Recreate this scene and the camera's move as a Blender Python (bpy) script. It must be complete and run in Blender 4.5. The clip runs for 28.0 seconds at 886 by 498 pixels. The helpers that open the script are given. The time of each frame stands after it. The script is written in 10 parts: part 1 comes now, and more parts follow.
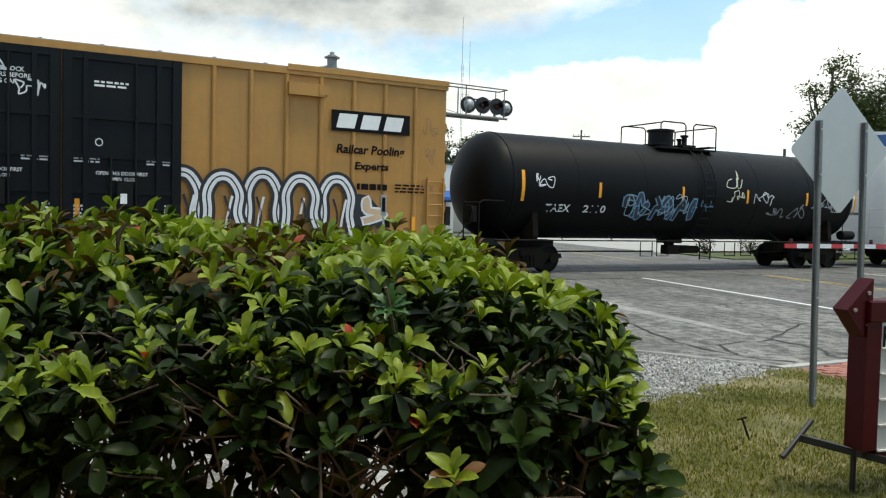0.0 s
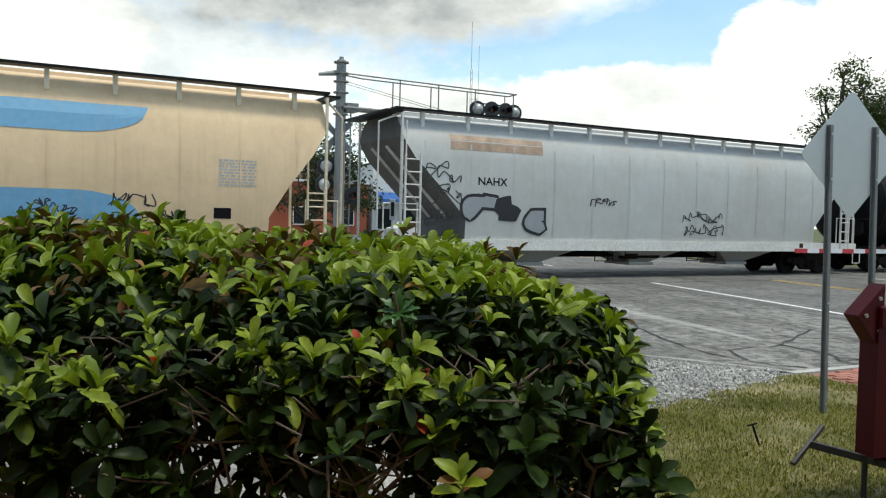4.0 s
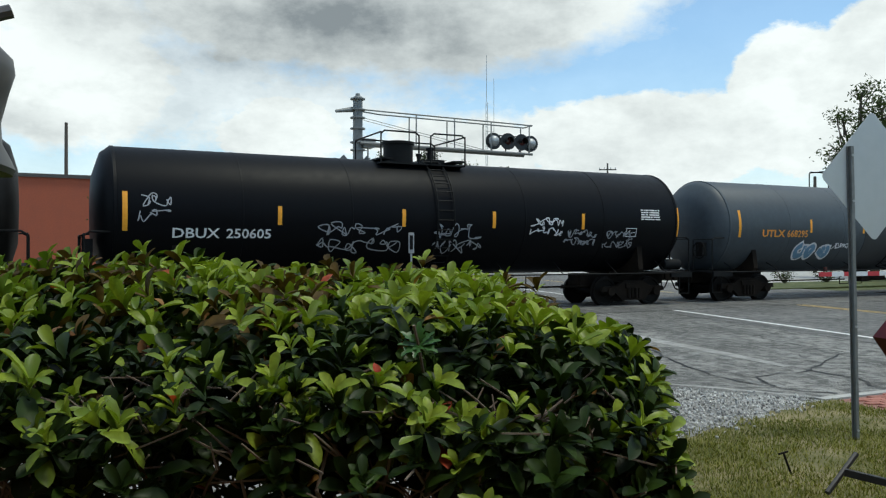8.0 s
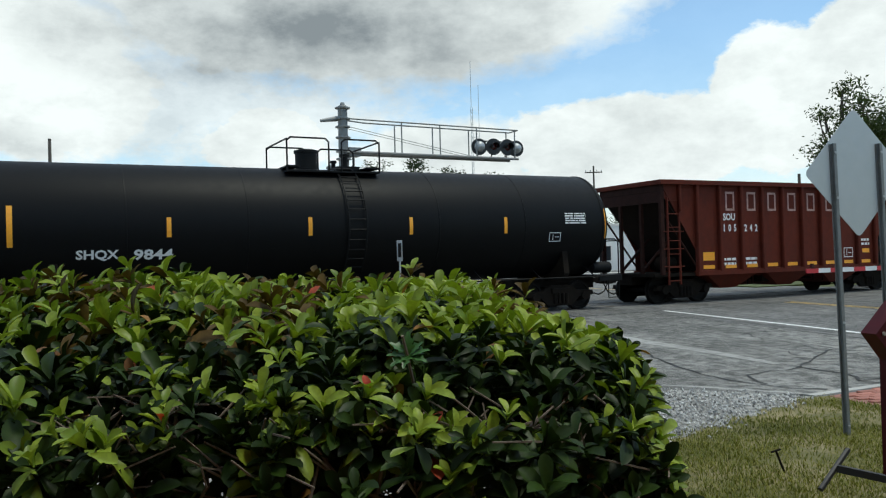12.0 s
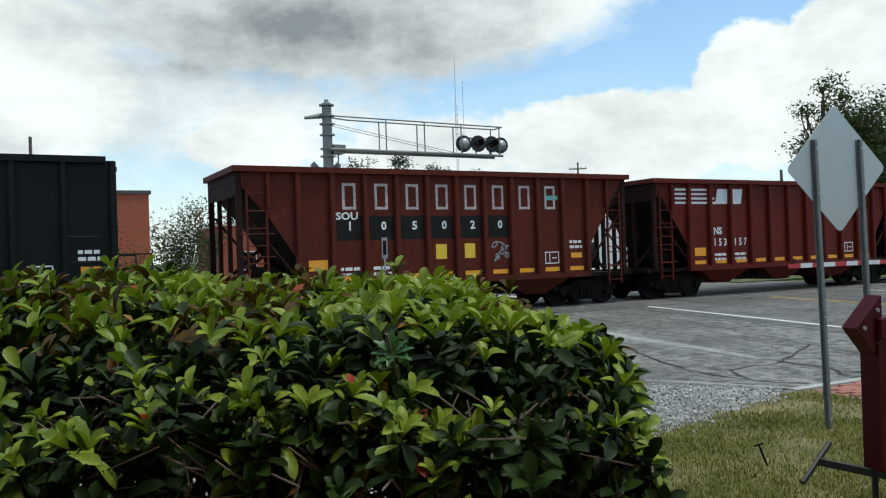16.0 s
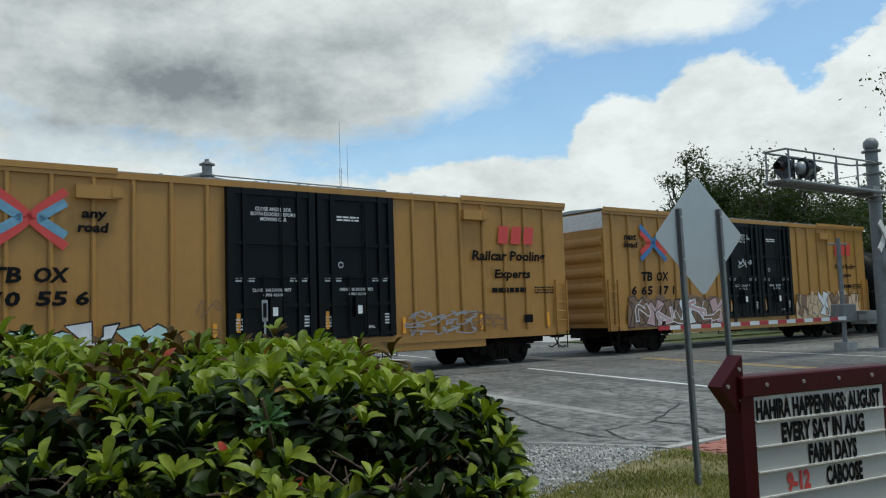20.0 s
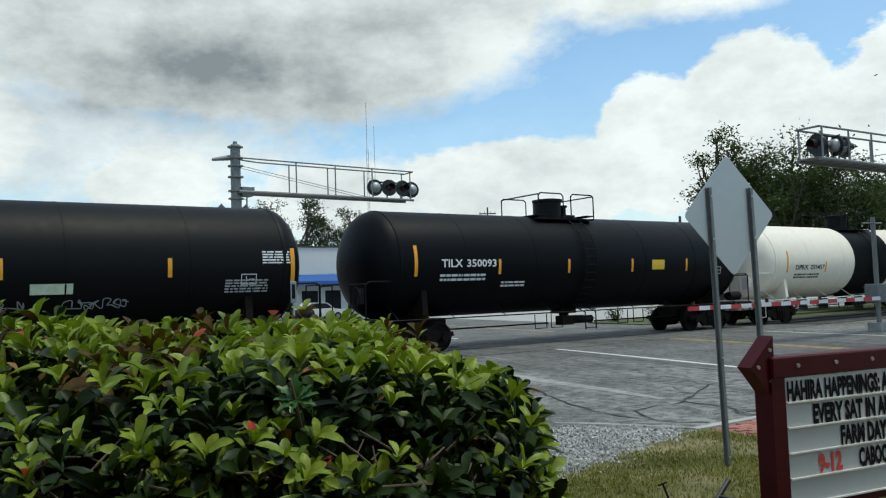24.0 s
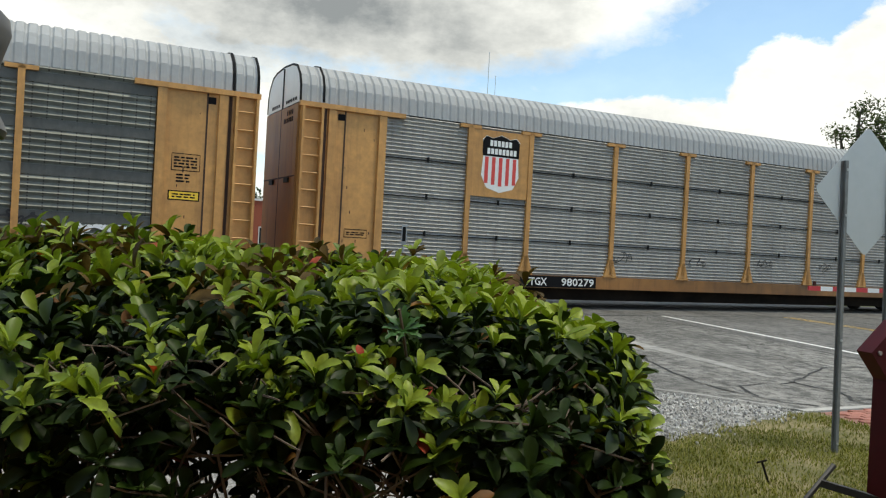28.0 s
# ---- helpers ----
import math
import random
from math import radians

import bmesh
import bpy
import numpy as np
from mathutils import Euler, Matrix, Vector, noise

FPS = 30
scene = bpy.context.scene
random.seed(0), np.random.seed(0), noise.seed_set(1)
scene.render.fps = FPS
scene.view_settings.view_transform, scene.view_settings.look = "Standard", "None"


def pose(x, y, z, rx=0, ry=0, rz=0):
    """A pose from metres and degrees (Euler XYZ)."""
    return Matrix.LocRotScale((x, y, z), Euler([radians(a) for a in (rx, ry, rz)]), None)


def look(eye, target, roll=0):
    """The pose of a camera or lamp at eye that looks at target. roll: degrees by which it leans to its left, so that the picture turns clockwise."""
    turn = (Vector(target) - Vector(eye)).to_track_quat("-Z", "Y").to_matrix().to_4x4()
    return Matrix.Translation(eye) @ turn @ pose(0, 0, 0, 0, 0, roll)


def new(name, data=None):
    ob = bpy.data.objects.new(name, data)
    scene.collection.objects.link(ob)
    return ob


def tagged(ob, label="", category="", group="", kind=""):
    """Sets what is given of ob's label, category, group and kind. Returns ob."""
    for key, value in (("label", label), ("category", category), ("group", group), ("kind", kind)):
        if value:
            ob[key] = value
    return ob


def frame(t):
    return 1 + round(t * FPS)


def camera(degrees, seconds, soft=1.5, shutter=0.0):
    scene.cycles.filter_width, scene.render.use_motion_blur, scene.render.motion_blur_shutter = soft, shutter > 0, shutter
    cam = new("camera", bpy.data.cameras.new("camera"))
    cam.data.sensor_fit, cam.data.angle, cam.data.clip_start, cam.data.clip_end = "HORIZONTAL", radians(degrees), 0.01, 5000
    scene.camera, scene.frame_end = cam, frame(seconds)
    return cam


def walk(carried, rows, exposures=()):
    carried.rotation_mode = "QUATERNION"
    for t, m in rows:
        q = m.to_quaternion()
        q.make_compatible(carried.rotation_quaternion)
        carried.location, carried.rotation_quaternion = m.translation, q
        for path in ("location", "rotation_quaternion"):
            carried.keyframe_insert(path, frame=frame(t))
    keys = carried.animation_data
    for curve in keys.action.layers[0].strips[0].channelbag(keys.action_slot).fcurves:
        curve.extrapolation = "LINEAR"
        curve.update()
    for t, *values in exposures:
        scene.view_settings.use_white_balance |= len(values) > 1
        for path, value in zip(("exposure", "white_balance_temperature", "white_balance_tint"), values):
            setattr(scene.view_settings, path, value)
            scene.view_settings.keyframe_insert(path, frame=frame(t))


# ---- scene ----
cam = camera(57.76, 28.0, 1.2)
# seconds, place in metres, yaw, pitch, roll in degrees
ROWS = [
    (0.0, -0.008, -0.019, 1.651, 0.257, -2.393, -1.351),
    (0.5, -0.010, -0.010, 1.651, 0.093, -2.369, -1.636),
    (1.0, -0.012, -0.009, 1.651, -0.109, -2.542, -2.045),
    (1.5, -0.012, -0.012, 1.651, -0.096, -2.434, -2.069),
    (2.0, -0.013, -0.010, 1.648, -0.040, -2.463, -2.186),
    (2.5, -0.006, -0.016, 1.656, -0.083, -2.520, -2.243),
    (3.0, -0.005, -0.017, 1.657, -0.017, -2.607, -2.191),
    (3.5, -0.006, -0.018, 1.655, 0.425, -2.425, -1.939),
    (5.5, -0.005, -0.013, 1.652, 1.826, -0.763, -0.167),
    (6.0, -0.005, -0.007, 1.650, 1.914, -0.411, -0.255),
    (6.5, -0.005, -0.003, 1.651, 2.101, -0.446, -0.214),
    (7.0, -0.004, -0.004, 1.649, 2.111, -0.330, -0.176),
    (7.5, -0.002, -0.004, 1.652, 2.193, -0.088, -0.111),
    (8.0, -0.005, -0.001, 1.650, 2.254, 0.207, 0.030),
    (8.5, -0.003, -0.002, 1.650, 2.358, 0.451, 0.106),
    (9.0, -0.004, -0.007, 1.651, 2.375, 0.621, 0.246),
    (9.5, -0.004, -0.013, 1.654, 2.258, 0.762, 0.530),
    (10.0, -0.002, -0.009, 1.655, 1.993, 0.670, 0.942),
    (10.5, -0.003, -0.005, 1.650, 1.875, 0.739, 1.179),
    (11.0, -0.001, -0.002, 1.654, 1.837, 0.723, 1.322),
    (11.5, -0.003, -0.004, 1.656, 1.742, 0.551, 1.273),
    (12.0, -0.000, 0.006, 1.656, 1.457, 0.662, 1.562),
    (12.5, -0.000, 0.001, 1.656, 1.295, 0.672, 1.718),
    (14.5, 0.001, 0.005, 1.657, 0.811, 0.743, 1.980),
    (15.0, 0.001, 0.004, 1.656, 0.708, 0.821, 2.038),
    (15.5, 0.003, 0.004, 1.658, 0.648, 0.591, 1.949),
    (16.0, 0.003, 0.005, 1.658, 0.401, 0.416, 1.856),
    (16.5, 0.000, 0.007, 1.656, 0.228, 0.494, 1.821),
    (17.0, -0.001, 0.009, 1.654, 0.093, 0.451, 1.662),
    (17.5, -0.001, 0.007, 1.655, -0.801, 0.515, 1.224),
    (18.0, 0.014, 0.023, 1.663, -1.622, 0.386, 1.091),
    (18.5, 0.015, 0.017, 1.669, -1.748, 1.551, 1.113),
    (19.0, 0.011, 0.023, 1.648, -3.958, 3.544, 1.023),
    (19.5, 0.006, 0.015, 1.655, -7.456, 5.114, 1.903),
    (20.0, 0.012, 0.008, 1.655, -7.882, 4.623, 1.889),
    (20.5, 0.011, 0.009, 1.651, -8.164, 3.113, 1.278),
    (21.0, 0.009, 0.013, 1.652, -8.325, 0.105, 0.796),
    (21.5, 0.003, 0.007, 1.645, -7.638, -0.379, 0.002),
    (23.5, 0.015, 0.010, 1.660, -6.716, 1.966, 1.598),
    (24.0, 0.015, 0.014, 1.654, -5.930, 3.330, 2.003),
    (24.5, 0.008, 0.008, 1.644, -4.470, 2.339, 0.870),
    (25.0, 0.003, 0.002, 1.636, -3.972, 0.602, -0.706),
    (25.5, -0.006, -0.010, 1.630, -2.359, 0.994, -2.642),
    (26.0, -0.004, 0.004, 1.629, -0.349, 1.107, -3.341),
    (26.5, -0.001, -0.008, 1.629, 0.724, 0.562, -3.317),
    (27.0, -0.002, -0.004, 1.628, 1.090, -0.120, -3.387),
    (27.5, 0.003, 0.017, 1.628, 1.332, -0.437, -3.360),
    (28.0, 0.004, 0.002, 1.629, 1.726, -0.164, -3.075),
]
EXPOSURES = [(0, 0.38, 6900, 1), (3.5, 0.34, 6850, 1), (5.5, 0.1, 6500, -1), (10, 0.0, 6350, -1), (16, 0.05, 6350, -1), (19, -0.12, 6350, -1), (21, -0.2, 6350, -1), (23.5, -0.04, 6300, -2), (25.2, -0.08, 6350, -2), (26.5, 0.12, 6700, 1), (28, 0.26, 7000, 3)]
walk(cam, [(t, pose(x, y, z, 90 + pitch, roll, yaw)) for t, x, y, z, yaw, pitch, roll in ROWS], EXPOSURES)

# ---- world and sun ----
SUN_DIR = Vector((0.30, -0.06, 0.95)).normalized()      # from the ground towards the sun
world = bpy.data.worlds.new("world")
scene.world = world
world.use_nodes = True


def wire(nt, a, b):
    nt.links.new(a, b)


def node(nt, kind, **props):
    n = nt.nodes.new(kind)
    for key, value in props.items():
        if key in ("operation", "blend_type", "data_type", "noise_dimensions", "sky_type", "distance", "feature", "mode", "bands_direction", "interpolation_type"):
            setattr(n, key, value)
        else:
            n.inputs[key].default_value = value
    return n


def mathn(nt, op, a, b=None, clamp=False):
    n = nt.nodes.new("ShaderNodeMath")
    n.operation, n.use_clamp = op, clamp
    for i, v in enumerate((a, b)):
        if v is None:
            continue
        if isinstance(v, (int, float)):
            n.inputs[i].default_value = v
        else:
            nt.links.new(v, n.inputs[i])
    return n.outputs[0]


def mixc(nt, fac, a, b, blend="MIX"):
    n = nt.nodes.new("ShaderNodeMix")
    n.data_type, n.blend_type = "RGBA", blend
    for sock, v in ((n.inputs[0], fac), (n.inputs[6], a), (n.inputs[7], b)):
        if isinstance(v, (int, float)):
            sock.default_value = v
        elif isinstance(v, tuple):
            sock.default_value = (*v[:3], 1)
        else:
            nt.links.new(v, sock)
    return n.outputs[2]


def ramp(nt, fac, stops):
    n = nt.nodes.new("ShaderNodeValToRGB")
    els = n.color_ramp.elements
    while len(els) < len(stops):
        els.new(0.5)
    for e, (p, c) in zip(els, stops):
        e.position = p
        e.color = (c, c, c, 1) if isinstance(c, (int, float)) else (*c, 1)
    nt.links.new(fac, n.inputs[0])
    return n.outputs[0]


def build_sky():
    nt = world.node_tree
    out, bg = nt.nodes["World Output"], nt.nodes["Background"]
    sky = node(nt, "ShaderNodeTexSky", sky_type="NISHITA")
    sky.sun_disc = False
    sky.sun_elevation = math.asin(SUN_DIR.z)
    sky.sun_rotation = math.atan2(SUN_DIR.x, SUN_DIR.y)
    sky.dust_density, sky.ozone_density = 0.6, 1.5
    tc = nt.nodes.new("ShaderNodeTexCoord")
    sep = nt.nodes.new("ShaderNodeSeparateXYZ")
    wire(nt, tc.outputs["Generated"], sep.inputs[0])
    dx, dy, dz = sep.outputs
    az = mathn(nt, "ARCTAN2", dx, dy)                       # radians to the right of ahead
    flat = mathn(nt, "SQRT", mathn(nt, "ADD", mathn(nt, "MULTIPLY", dx, dx), mathn(nt, "MULTIPLY", dy, dy)))
    el = mathn(nt, "ARCTAN2", dz, flat)
    com = nt.nodes.new("ShaderNodeCombineXYZ")
    wire(nt, az, com.inputs[0])
    wire(nt, mathn(nt, "MULTIPLY", el, 1.7), com.inputs[1])
    def noise_at(scale, detail, rough, off, lac=2.0):
        mp = nt.nodes.new("ShaderNodeMapping")
        mp.inputs[1].default_value = off
        wire(nt, com.outputs[0], mp.inputs[0])
        n = node(nt, "ShaderNodeTexNoise", Scale=scale, Detail=detail, Roughness=rough, Lacunarity=lac)
        wire(nt, mp.outputs[0], n.inputs["Vector"])
        return n.outputs[0]
    warp = noise_at(9.0, 9, 0.62, (3.1, 1.7, 0.4))
    fine = noise_at(30.0, 7, 0.65, (1.3, 7.7, 2.4))
    wob = mathn(nt, "ADD", mathn(nt, "MULTIPLY", mathn(nt, "SUBTRACT", warp, 0.5), 1.5), mathn(nt, "MULTIPLY", mathn(nt, "SUBTRACT", fine, 0.5), 0.55))
    def puff(a, e, ra, re, edge=0.25, w=1.0):
        """A cloud bank about the azimuth a and height e, in degrees."""
        u = mathn(nt, "DIVIDE", mathn(nt, "SUBTRACT", az, radians(a)), radians(ra))
        v = mathn(nt, "DIVIDE", mathn(nt, "SUBTRACT", el, radians(e)), radians(re))
        d = mathn(nt, "SUBTRACT", 1.0, mathn(nt, "SQRT", mathn(nt, "ADD", mathn(nt, "MULTIPLY", u, u), mathn(nt, "MULTIPLY", v, v))))
        d = mathn(nt, "ADD", d, mathn(nt, "MULTIPLY", wob, w))
        return mathn(nt, "DIVIDE", d, edge, True)
    def most(*v):
        r = v[0]
        for x in v[1:]:
            r = mathn(nt, "MAXIMUM", r, x)
        return r
    cover = noise_at(2.6, 8, 0.62, (0.2, 0.9, 0.0))
    thin = mathn(nt, "MULTIPLY", ramp(nt, cover, [(0.44, 0.0), (0.60, 1.0)]), ramp(nt, el, [(0.30, 0.0), (0.45, 1.0)]))
    hazy = ramp(nt, el, [(0.0, 0.92), (0.09, 0.55), (0.16, 0.26), (0.26, 0.12)])
    # heaped clouds with crisp edges, then soft veils
    heap = most(puff(21.2, 9.6, 4.4, 5.4, 0.10, 0.40), puff(27.8, 10.2, 5.6, 6.8, 0.10, 0.42), puff(36.5, 9.5, 8.5, 4.6, 0.12, 0.5), puff(41, 12, 8, 7, 0.12, 0.6), puff(12, 7.6, 11, 4.0, 0.14, 0.55), puff(-14.0, 8.2, 5.4, 3.0, 0.2, 0.55), puff(-27, 11.0, 9.0, 6.4, 0.35, 0.6), puff(-1, 7.2, 10, 3.4, 0.3, 0.6))
    veil = most(puff(-6.5, 19.6, 25, 8.5, 0.22, 0.30), mathn(nt, "MULTIPLY", puff(-21, 13.0, 9, 4.5, 0.9, 0.6), 0.85), mathn(nt, "MULTIPLY", puff(-18, 9.8, 25, 6.2, 0.6, 1.15), 0.88), puff(22, 20.8, 17, 3.6, 0.5, 0.7), puff(-36, 20, 13, 8, 0.5, 0.7), puff(-27, 15, 12, 5, 0.6, 0.5), puff(34, 23, 12, 3.4, 0.6, 0.9))
    bank = most(thin, hazy, heap, veil)
    # the dark underside of the big cloud overhead, soft shading on the rest
    dark = most(puff(-9.5, 15.8, 23, 6.0, 0.95, 0.36), mathn(nt, "MULTIPLY", puff(-17, 21.5, 17, 5.5, 0.9, 0.5), 0.75), mathn(nt, "MULTIPLY", puff(2, 19.5, 13, 4.5, 0.9, 0.5), 0.55))
    low = puff(-33, 8.0, 9, 1.7, 1.0, 0.9)
    soft = noise_at(7.5, 8, 0.62, (5.0, 2.0, 1.0))
    shade = mathn(nt, "ADD", mathn(nt, "MULTIPLY", most(dark, mathn(nt, "MULTIPLY", low, 0.6)), mathn(nt, "ADD", 0.48, mathn(nt, "MULTIPLY", warp, 0.50))), mathn(nt, "MULTIPLY", ramp(nt, soft, [(0.42, 0.0), (0.68, 1.0)]), 0.36), True)
    white = mixc(nt, shade, (1.0, 1.0, 1.0), (0.27, 0.29, 0.315))
    blue = mixc(nt, 1.0, sky.outputs[0], (SKY_GAIN * 1.02, SKY_GAIN * 1.19, SKY_GAIN * 1.28), "MULTIPLY")
    cloud = mixc(nt, 1.0, white, (CLOUD, CLOUD, CLOUD * 1.02), "MULTIPLY")
    wire(nt, mixc(nt, bank, blue, cloud), bg.inputs[0])
    bg.inputs[1].default_value = 0.1
    wire(nt, bg.outputs[0], out.inputs[0])


SKY_GAIN, CLOUD = 1.42, 10.0
build_sky()
sun = new("sun", bpy.data.lights.new("sun", "SUN"))
sun.data.energy, sun.data.angle, sun.data.color = 2.1, radians(11), (1.0, 0.93, 0.82)
sun.matrix_world = look(SUN_DIR * 60, (0, 0, 0))

# ---- materials ----
MATS = {}


def material(name, rgb, rough=0.6, metal=0.0, grain=8.0, vary=0.18, dirt=0.0, dirt_rgb=(0.09, 0.07, 0.05), streak=0.0, bump=0.0, coat=0.0, tone=None, per_piece=0.0, glass=False, spec=0.5, holes=0.0):
    """A painted, bare or natural surface with two scales of variation, in the thing's own space."""
    if name in MATS:
        return MATS[name]
    m = bpy.data.materials.new(name)
    MATS[name] = m
    m.use_nodes = True
    nt = m.node_tree
    b = nt.nodes["Principled BSDF"]
    tc = nt.nodes.new("ShaderNodeTexCoord")
    small = node(nt, "ShaderNodeTexNoise", Scale=grain, Detail=6.0, Roughness=0.65)
    large = node(nt, "ShaderNodeTexNoise", Scale=grain * 0.11, Detail=4.0, Roughness=0.6)
    for n in (small, large):
        wire(nt, tc.outputs["Object"], n.inputs["Vector"])
    lo, hi = tuple(c * (1 - vary) for c in rgb), tuple(min(1, c * (1 + vary)) for c in rgb)
    col = mixc(nt, ramp(nt, small.outputs[0], [(0.3, 0.0), (0.7, 1.0)]), lo, hi)
    if tone:
        col = mixc(nt, ramp(nt, large.outputs[0], [(0.42, 0.0), (0.62, 1.0)]), col, tone)
    if dirt:
        f = ramp(nt, large.outputs[0], [(0.35, 0.0), (0.75, 1.0)])
        col = mixc(nt, mathn(nt, "MULTIPLY", f, dirt), col, dirt_rgb)
    if streak:
        mp = nt.nodes.new("ShaderNodeMapping")
        mp.inputs[3].default_value = (3.0, 3.0, 0.22)
        wire(nt, tc.outputs["Object"], mp.inputs[0])
        s = node(nt, "ShaderNodeTexNoise", Scale=1.6, Detail=5.0, Roughness=0.7)
        wire(nt, mp.outputs[0], s.inputs["Vector"])
        col = mixc(nt, mathn(nt, "MULTIPLY", ramp(nt, s.outputs[0], [(0.5, 0.0), (0.8, 1.0)]), streak), col, dirt_rgb)
    if holes:                                              # columns of small round perforations
        sp = nt.nodes.new("ShaderNodeSeparateXYZ")
        wire(nt, tc.outputs["Object"], sp.inputs[0])
        fx = mathn(nt, "ABSOLUTE", mathn(nt, "SUBTRACT", mathn(nt, "FRACT", mathn(nt, "MULTIPLY", sp.outputs[0], 3.4)), 0.5))
        fz = mathn(nt, "ABSOLUTE", mathn(nt, "SUBTRACT", mathn(nt, "FRACT", mathn(nt, "MULTIPLY", sp.outputs[2], 15.0)), 0.5))
        hit = mathn(nt, "MULTIPLY", mathn(nt, "LESS_THAN", fx, 0.05), mathn(nt, "LESS_THAN", fz, 0.24))
        col = mixc(nt, mathn(nt, "MULTIPLY", hit, holes), col, (0.02, 0.02, 0.018))
    if per_piece:
        info = nt.nodes.new("ShaderNodeObjectInfo")
        g = mathn(nt, "ADD", 1 - per_piece, mathn(nt, "MULTIPLY", info.outputs["Random"], 2 * per_piece))
        hsv = nt.nodes.new("ShaderNodeHueSaturation")
        wire(nt, g, hsv.inputs["Value"])
        wire(nt, col, hsv.inputs["Color"])
        col = hsv.outputs[0]
    wire(nt, col, b.inputs["Base Color"])
    wire(nt, mathn(nt, "ADD", rough - 0.1, mathn(nt, "MULTIPLY", small.outputs[0], 0.2), True), b.inputs["Roughness"])
    b.inputs["Metallic"].default_value = metal
    b.inputs["Coat Weight"].default_value = coat
    b.inputs["Specular IOR Level"].default_value = spec
    if glass:
        b.inputs["Transmission Weight"].default_value = 1.0
    if bump:
        bp = nt.nodes.new("ShaderNodeBump")
        bp.inputs["Strength"].default_value = 0.6
        bp.inputs["Distance"].default_value = bump
        wire(nt, small.outputs[0], bp.inputs["Height"])
        wire(nt, bp.outputs[0], b.inputs["Normal"])
    return m


M = material
TANK_BLACK = M("worn black tank paint", (0.0026, 0.0028, 0.0032), 0.52, dirt=0.3, dirt_rgb=(0.0065, 0.0064, 0.006), streak=0.25, grain=5, spec=0.15)
TANK_SOOT = M("satin black tank paint", (0.0018, 0.0022, 0.0034), 0.5, dirt=0.2, dirt_rgb=(0.005, 0.005, 0.006), streak=0.2, spec=0.12, grain=5)
TANK_BROWN = M("weathered brown-black tank paint", (0.0065, 0.0058, 0.005), 0.55, dirt=0.5, dirt_rgb=(0.018, 0.0145, 0.0115), streak=0.3, grain=5, spec=0.15)
TANK_GREY = M("blue-grey tank paint", (0.050, 0.063, 0.074), 0.5, dirt=0.5, dirt_rgb=(0.032, 0.038, 0.045), streak=0.35, grain=5)
TANK_WHITE = M("white tank paint", (0.92, 0.83, 0.69), 0.45, vary=0.04, dirt=0.12, dirt_rgb=(0.5, 0.46, 0.38), streak=0.15, grain=5)
BAND_DARK = M("dark stained band", (0.013, 0.012, 0.011), 0.5, spec=0.14, dirt=0.7, dirt_rgb=(0.026, 0.019, 0.015), streak=0.6, grain=6)
IRON = M("sooty running gear steel", (0.008, 0.0068, 0.0056), 0.8, dirt=0.5, dirt_rgb=(0.040, 0.028, 0.019), grain=14, spec=0.08, bump=0.004)
WHEEL_STEEL = M("oily wheel steel", (0.008, 0.007, 0.006), 0.65, metal=0.2, dirt=0.4, dirt_rgb=(0.018, 0.014, 0.011), grain=12, spec=0.15)
BLACK_STEEL = M("black painted steel", (0.008, 0.008, 0.008), 0.55, grain=14, spec=0.15)
WHITE_STEEL = M("white painted steel", (0.72, 0.70, 0.66), 0.5, dirt=0.3, dirt_rgb=(0.35, 0.3, 0.24), grain=14)
REFLECT = M("amber reflector tape", (0.85, 0.36, 0.02), 0.4, vary=0.08, grain=20)
YELLOW_TAG = M("yellow decal", (0.80, 0.52, 0.04), 0.5, vary=0.06)
WHITE_INK = M("white stencil paint", (0.80, 0.80, 0.78), 0.6, vary=0.06, dirt=0.2, dirt_rgb=(0.4, 0.38, 0.36))
GREY_INK = M("faded white stencil paint", (0.42, 0.42, 0.42), 0.6, vary=0.15, dirt=0.4, dirt_rgb=(0.2, 0.2, 0.2))
BLACK_INK = M("black stencil paint", (0.008, 0.008, 0.009), 0.7, spec=0.1)
ORANGE_INK = M("orange stencil paint", (0.75, 0.30, 0.04), 0.6, vary=0.08)
RED_INK = M("red decal paint", (0.62, 0.06, 0.05), 0.55, vary=0.06)
BLUE_INK = M("blue decal paint", (0.05, 0.17, 0.38), 0.55, vary=0.06)
TTX_YELLOW = M("yellow boxcar paint", (0.43, 0.215, 0.045), 0.5, vary=0.07, dirt=0.32, dirt_rgb=(0.20, 0.105, 0.035), streak=0.34, grain=4)
DOOR_BLACK = M("dark blue-black door paint", (0.0035, 0.0052, 0.0068), 0.45, dirt=0.3, dirt_rgb=(0.012, 0.011, 0.010), streak=0.2, grain=5, spec=0.16)
REEFER_WHITE = M("white reefer side paint", (0.84, 0.80, 0.74), 0.4, vary=0.03, dirt=0.16, dirt_rgb=(0.55, 0.52, 0.48), streak=0.18, grain=4)
REEFER_BLUE = M("blue end panel paint", (0.04, 0.12, 0.30), 0.45, vary=0.08, streak=0.2)
HOPPER_TAN = M("tan covered hopper paint", (0.74, 0.54, 0.33), 0.55, vary=0.06, dirt=0.3, dirt_rgb=(0.45, 0.31, 0.18), streak=0.35, grain=4)
HOPPER_CREAM = M("cream hopper trim paint", (0.70, 0.60, 0.43), 0.55, dirt=0.3, dirt_rgb=(0.4, 0.3, 0.2), streak=0.3)
FADE_BLUE = M("faded blue stripe paint", (0.16, 0.36, 0.55), 0.55, vary=0.08, streak=0.25, dirt_rgb=(0.4, 0.38, 0.32))
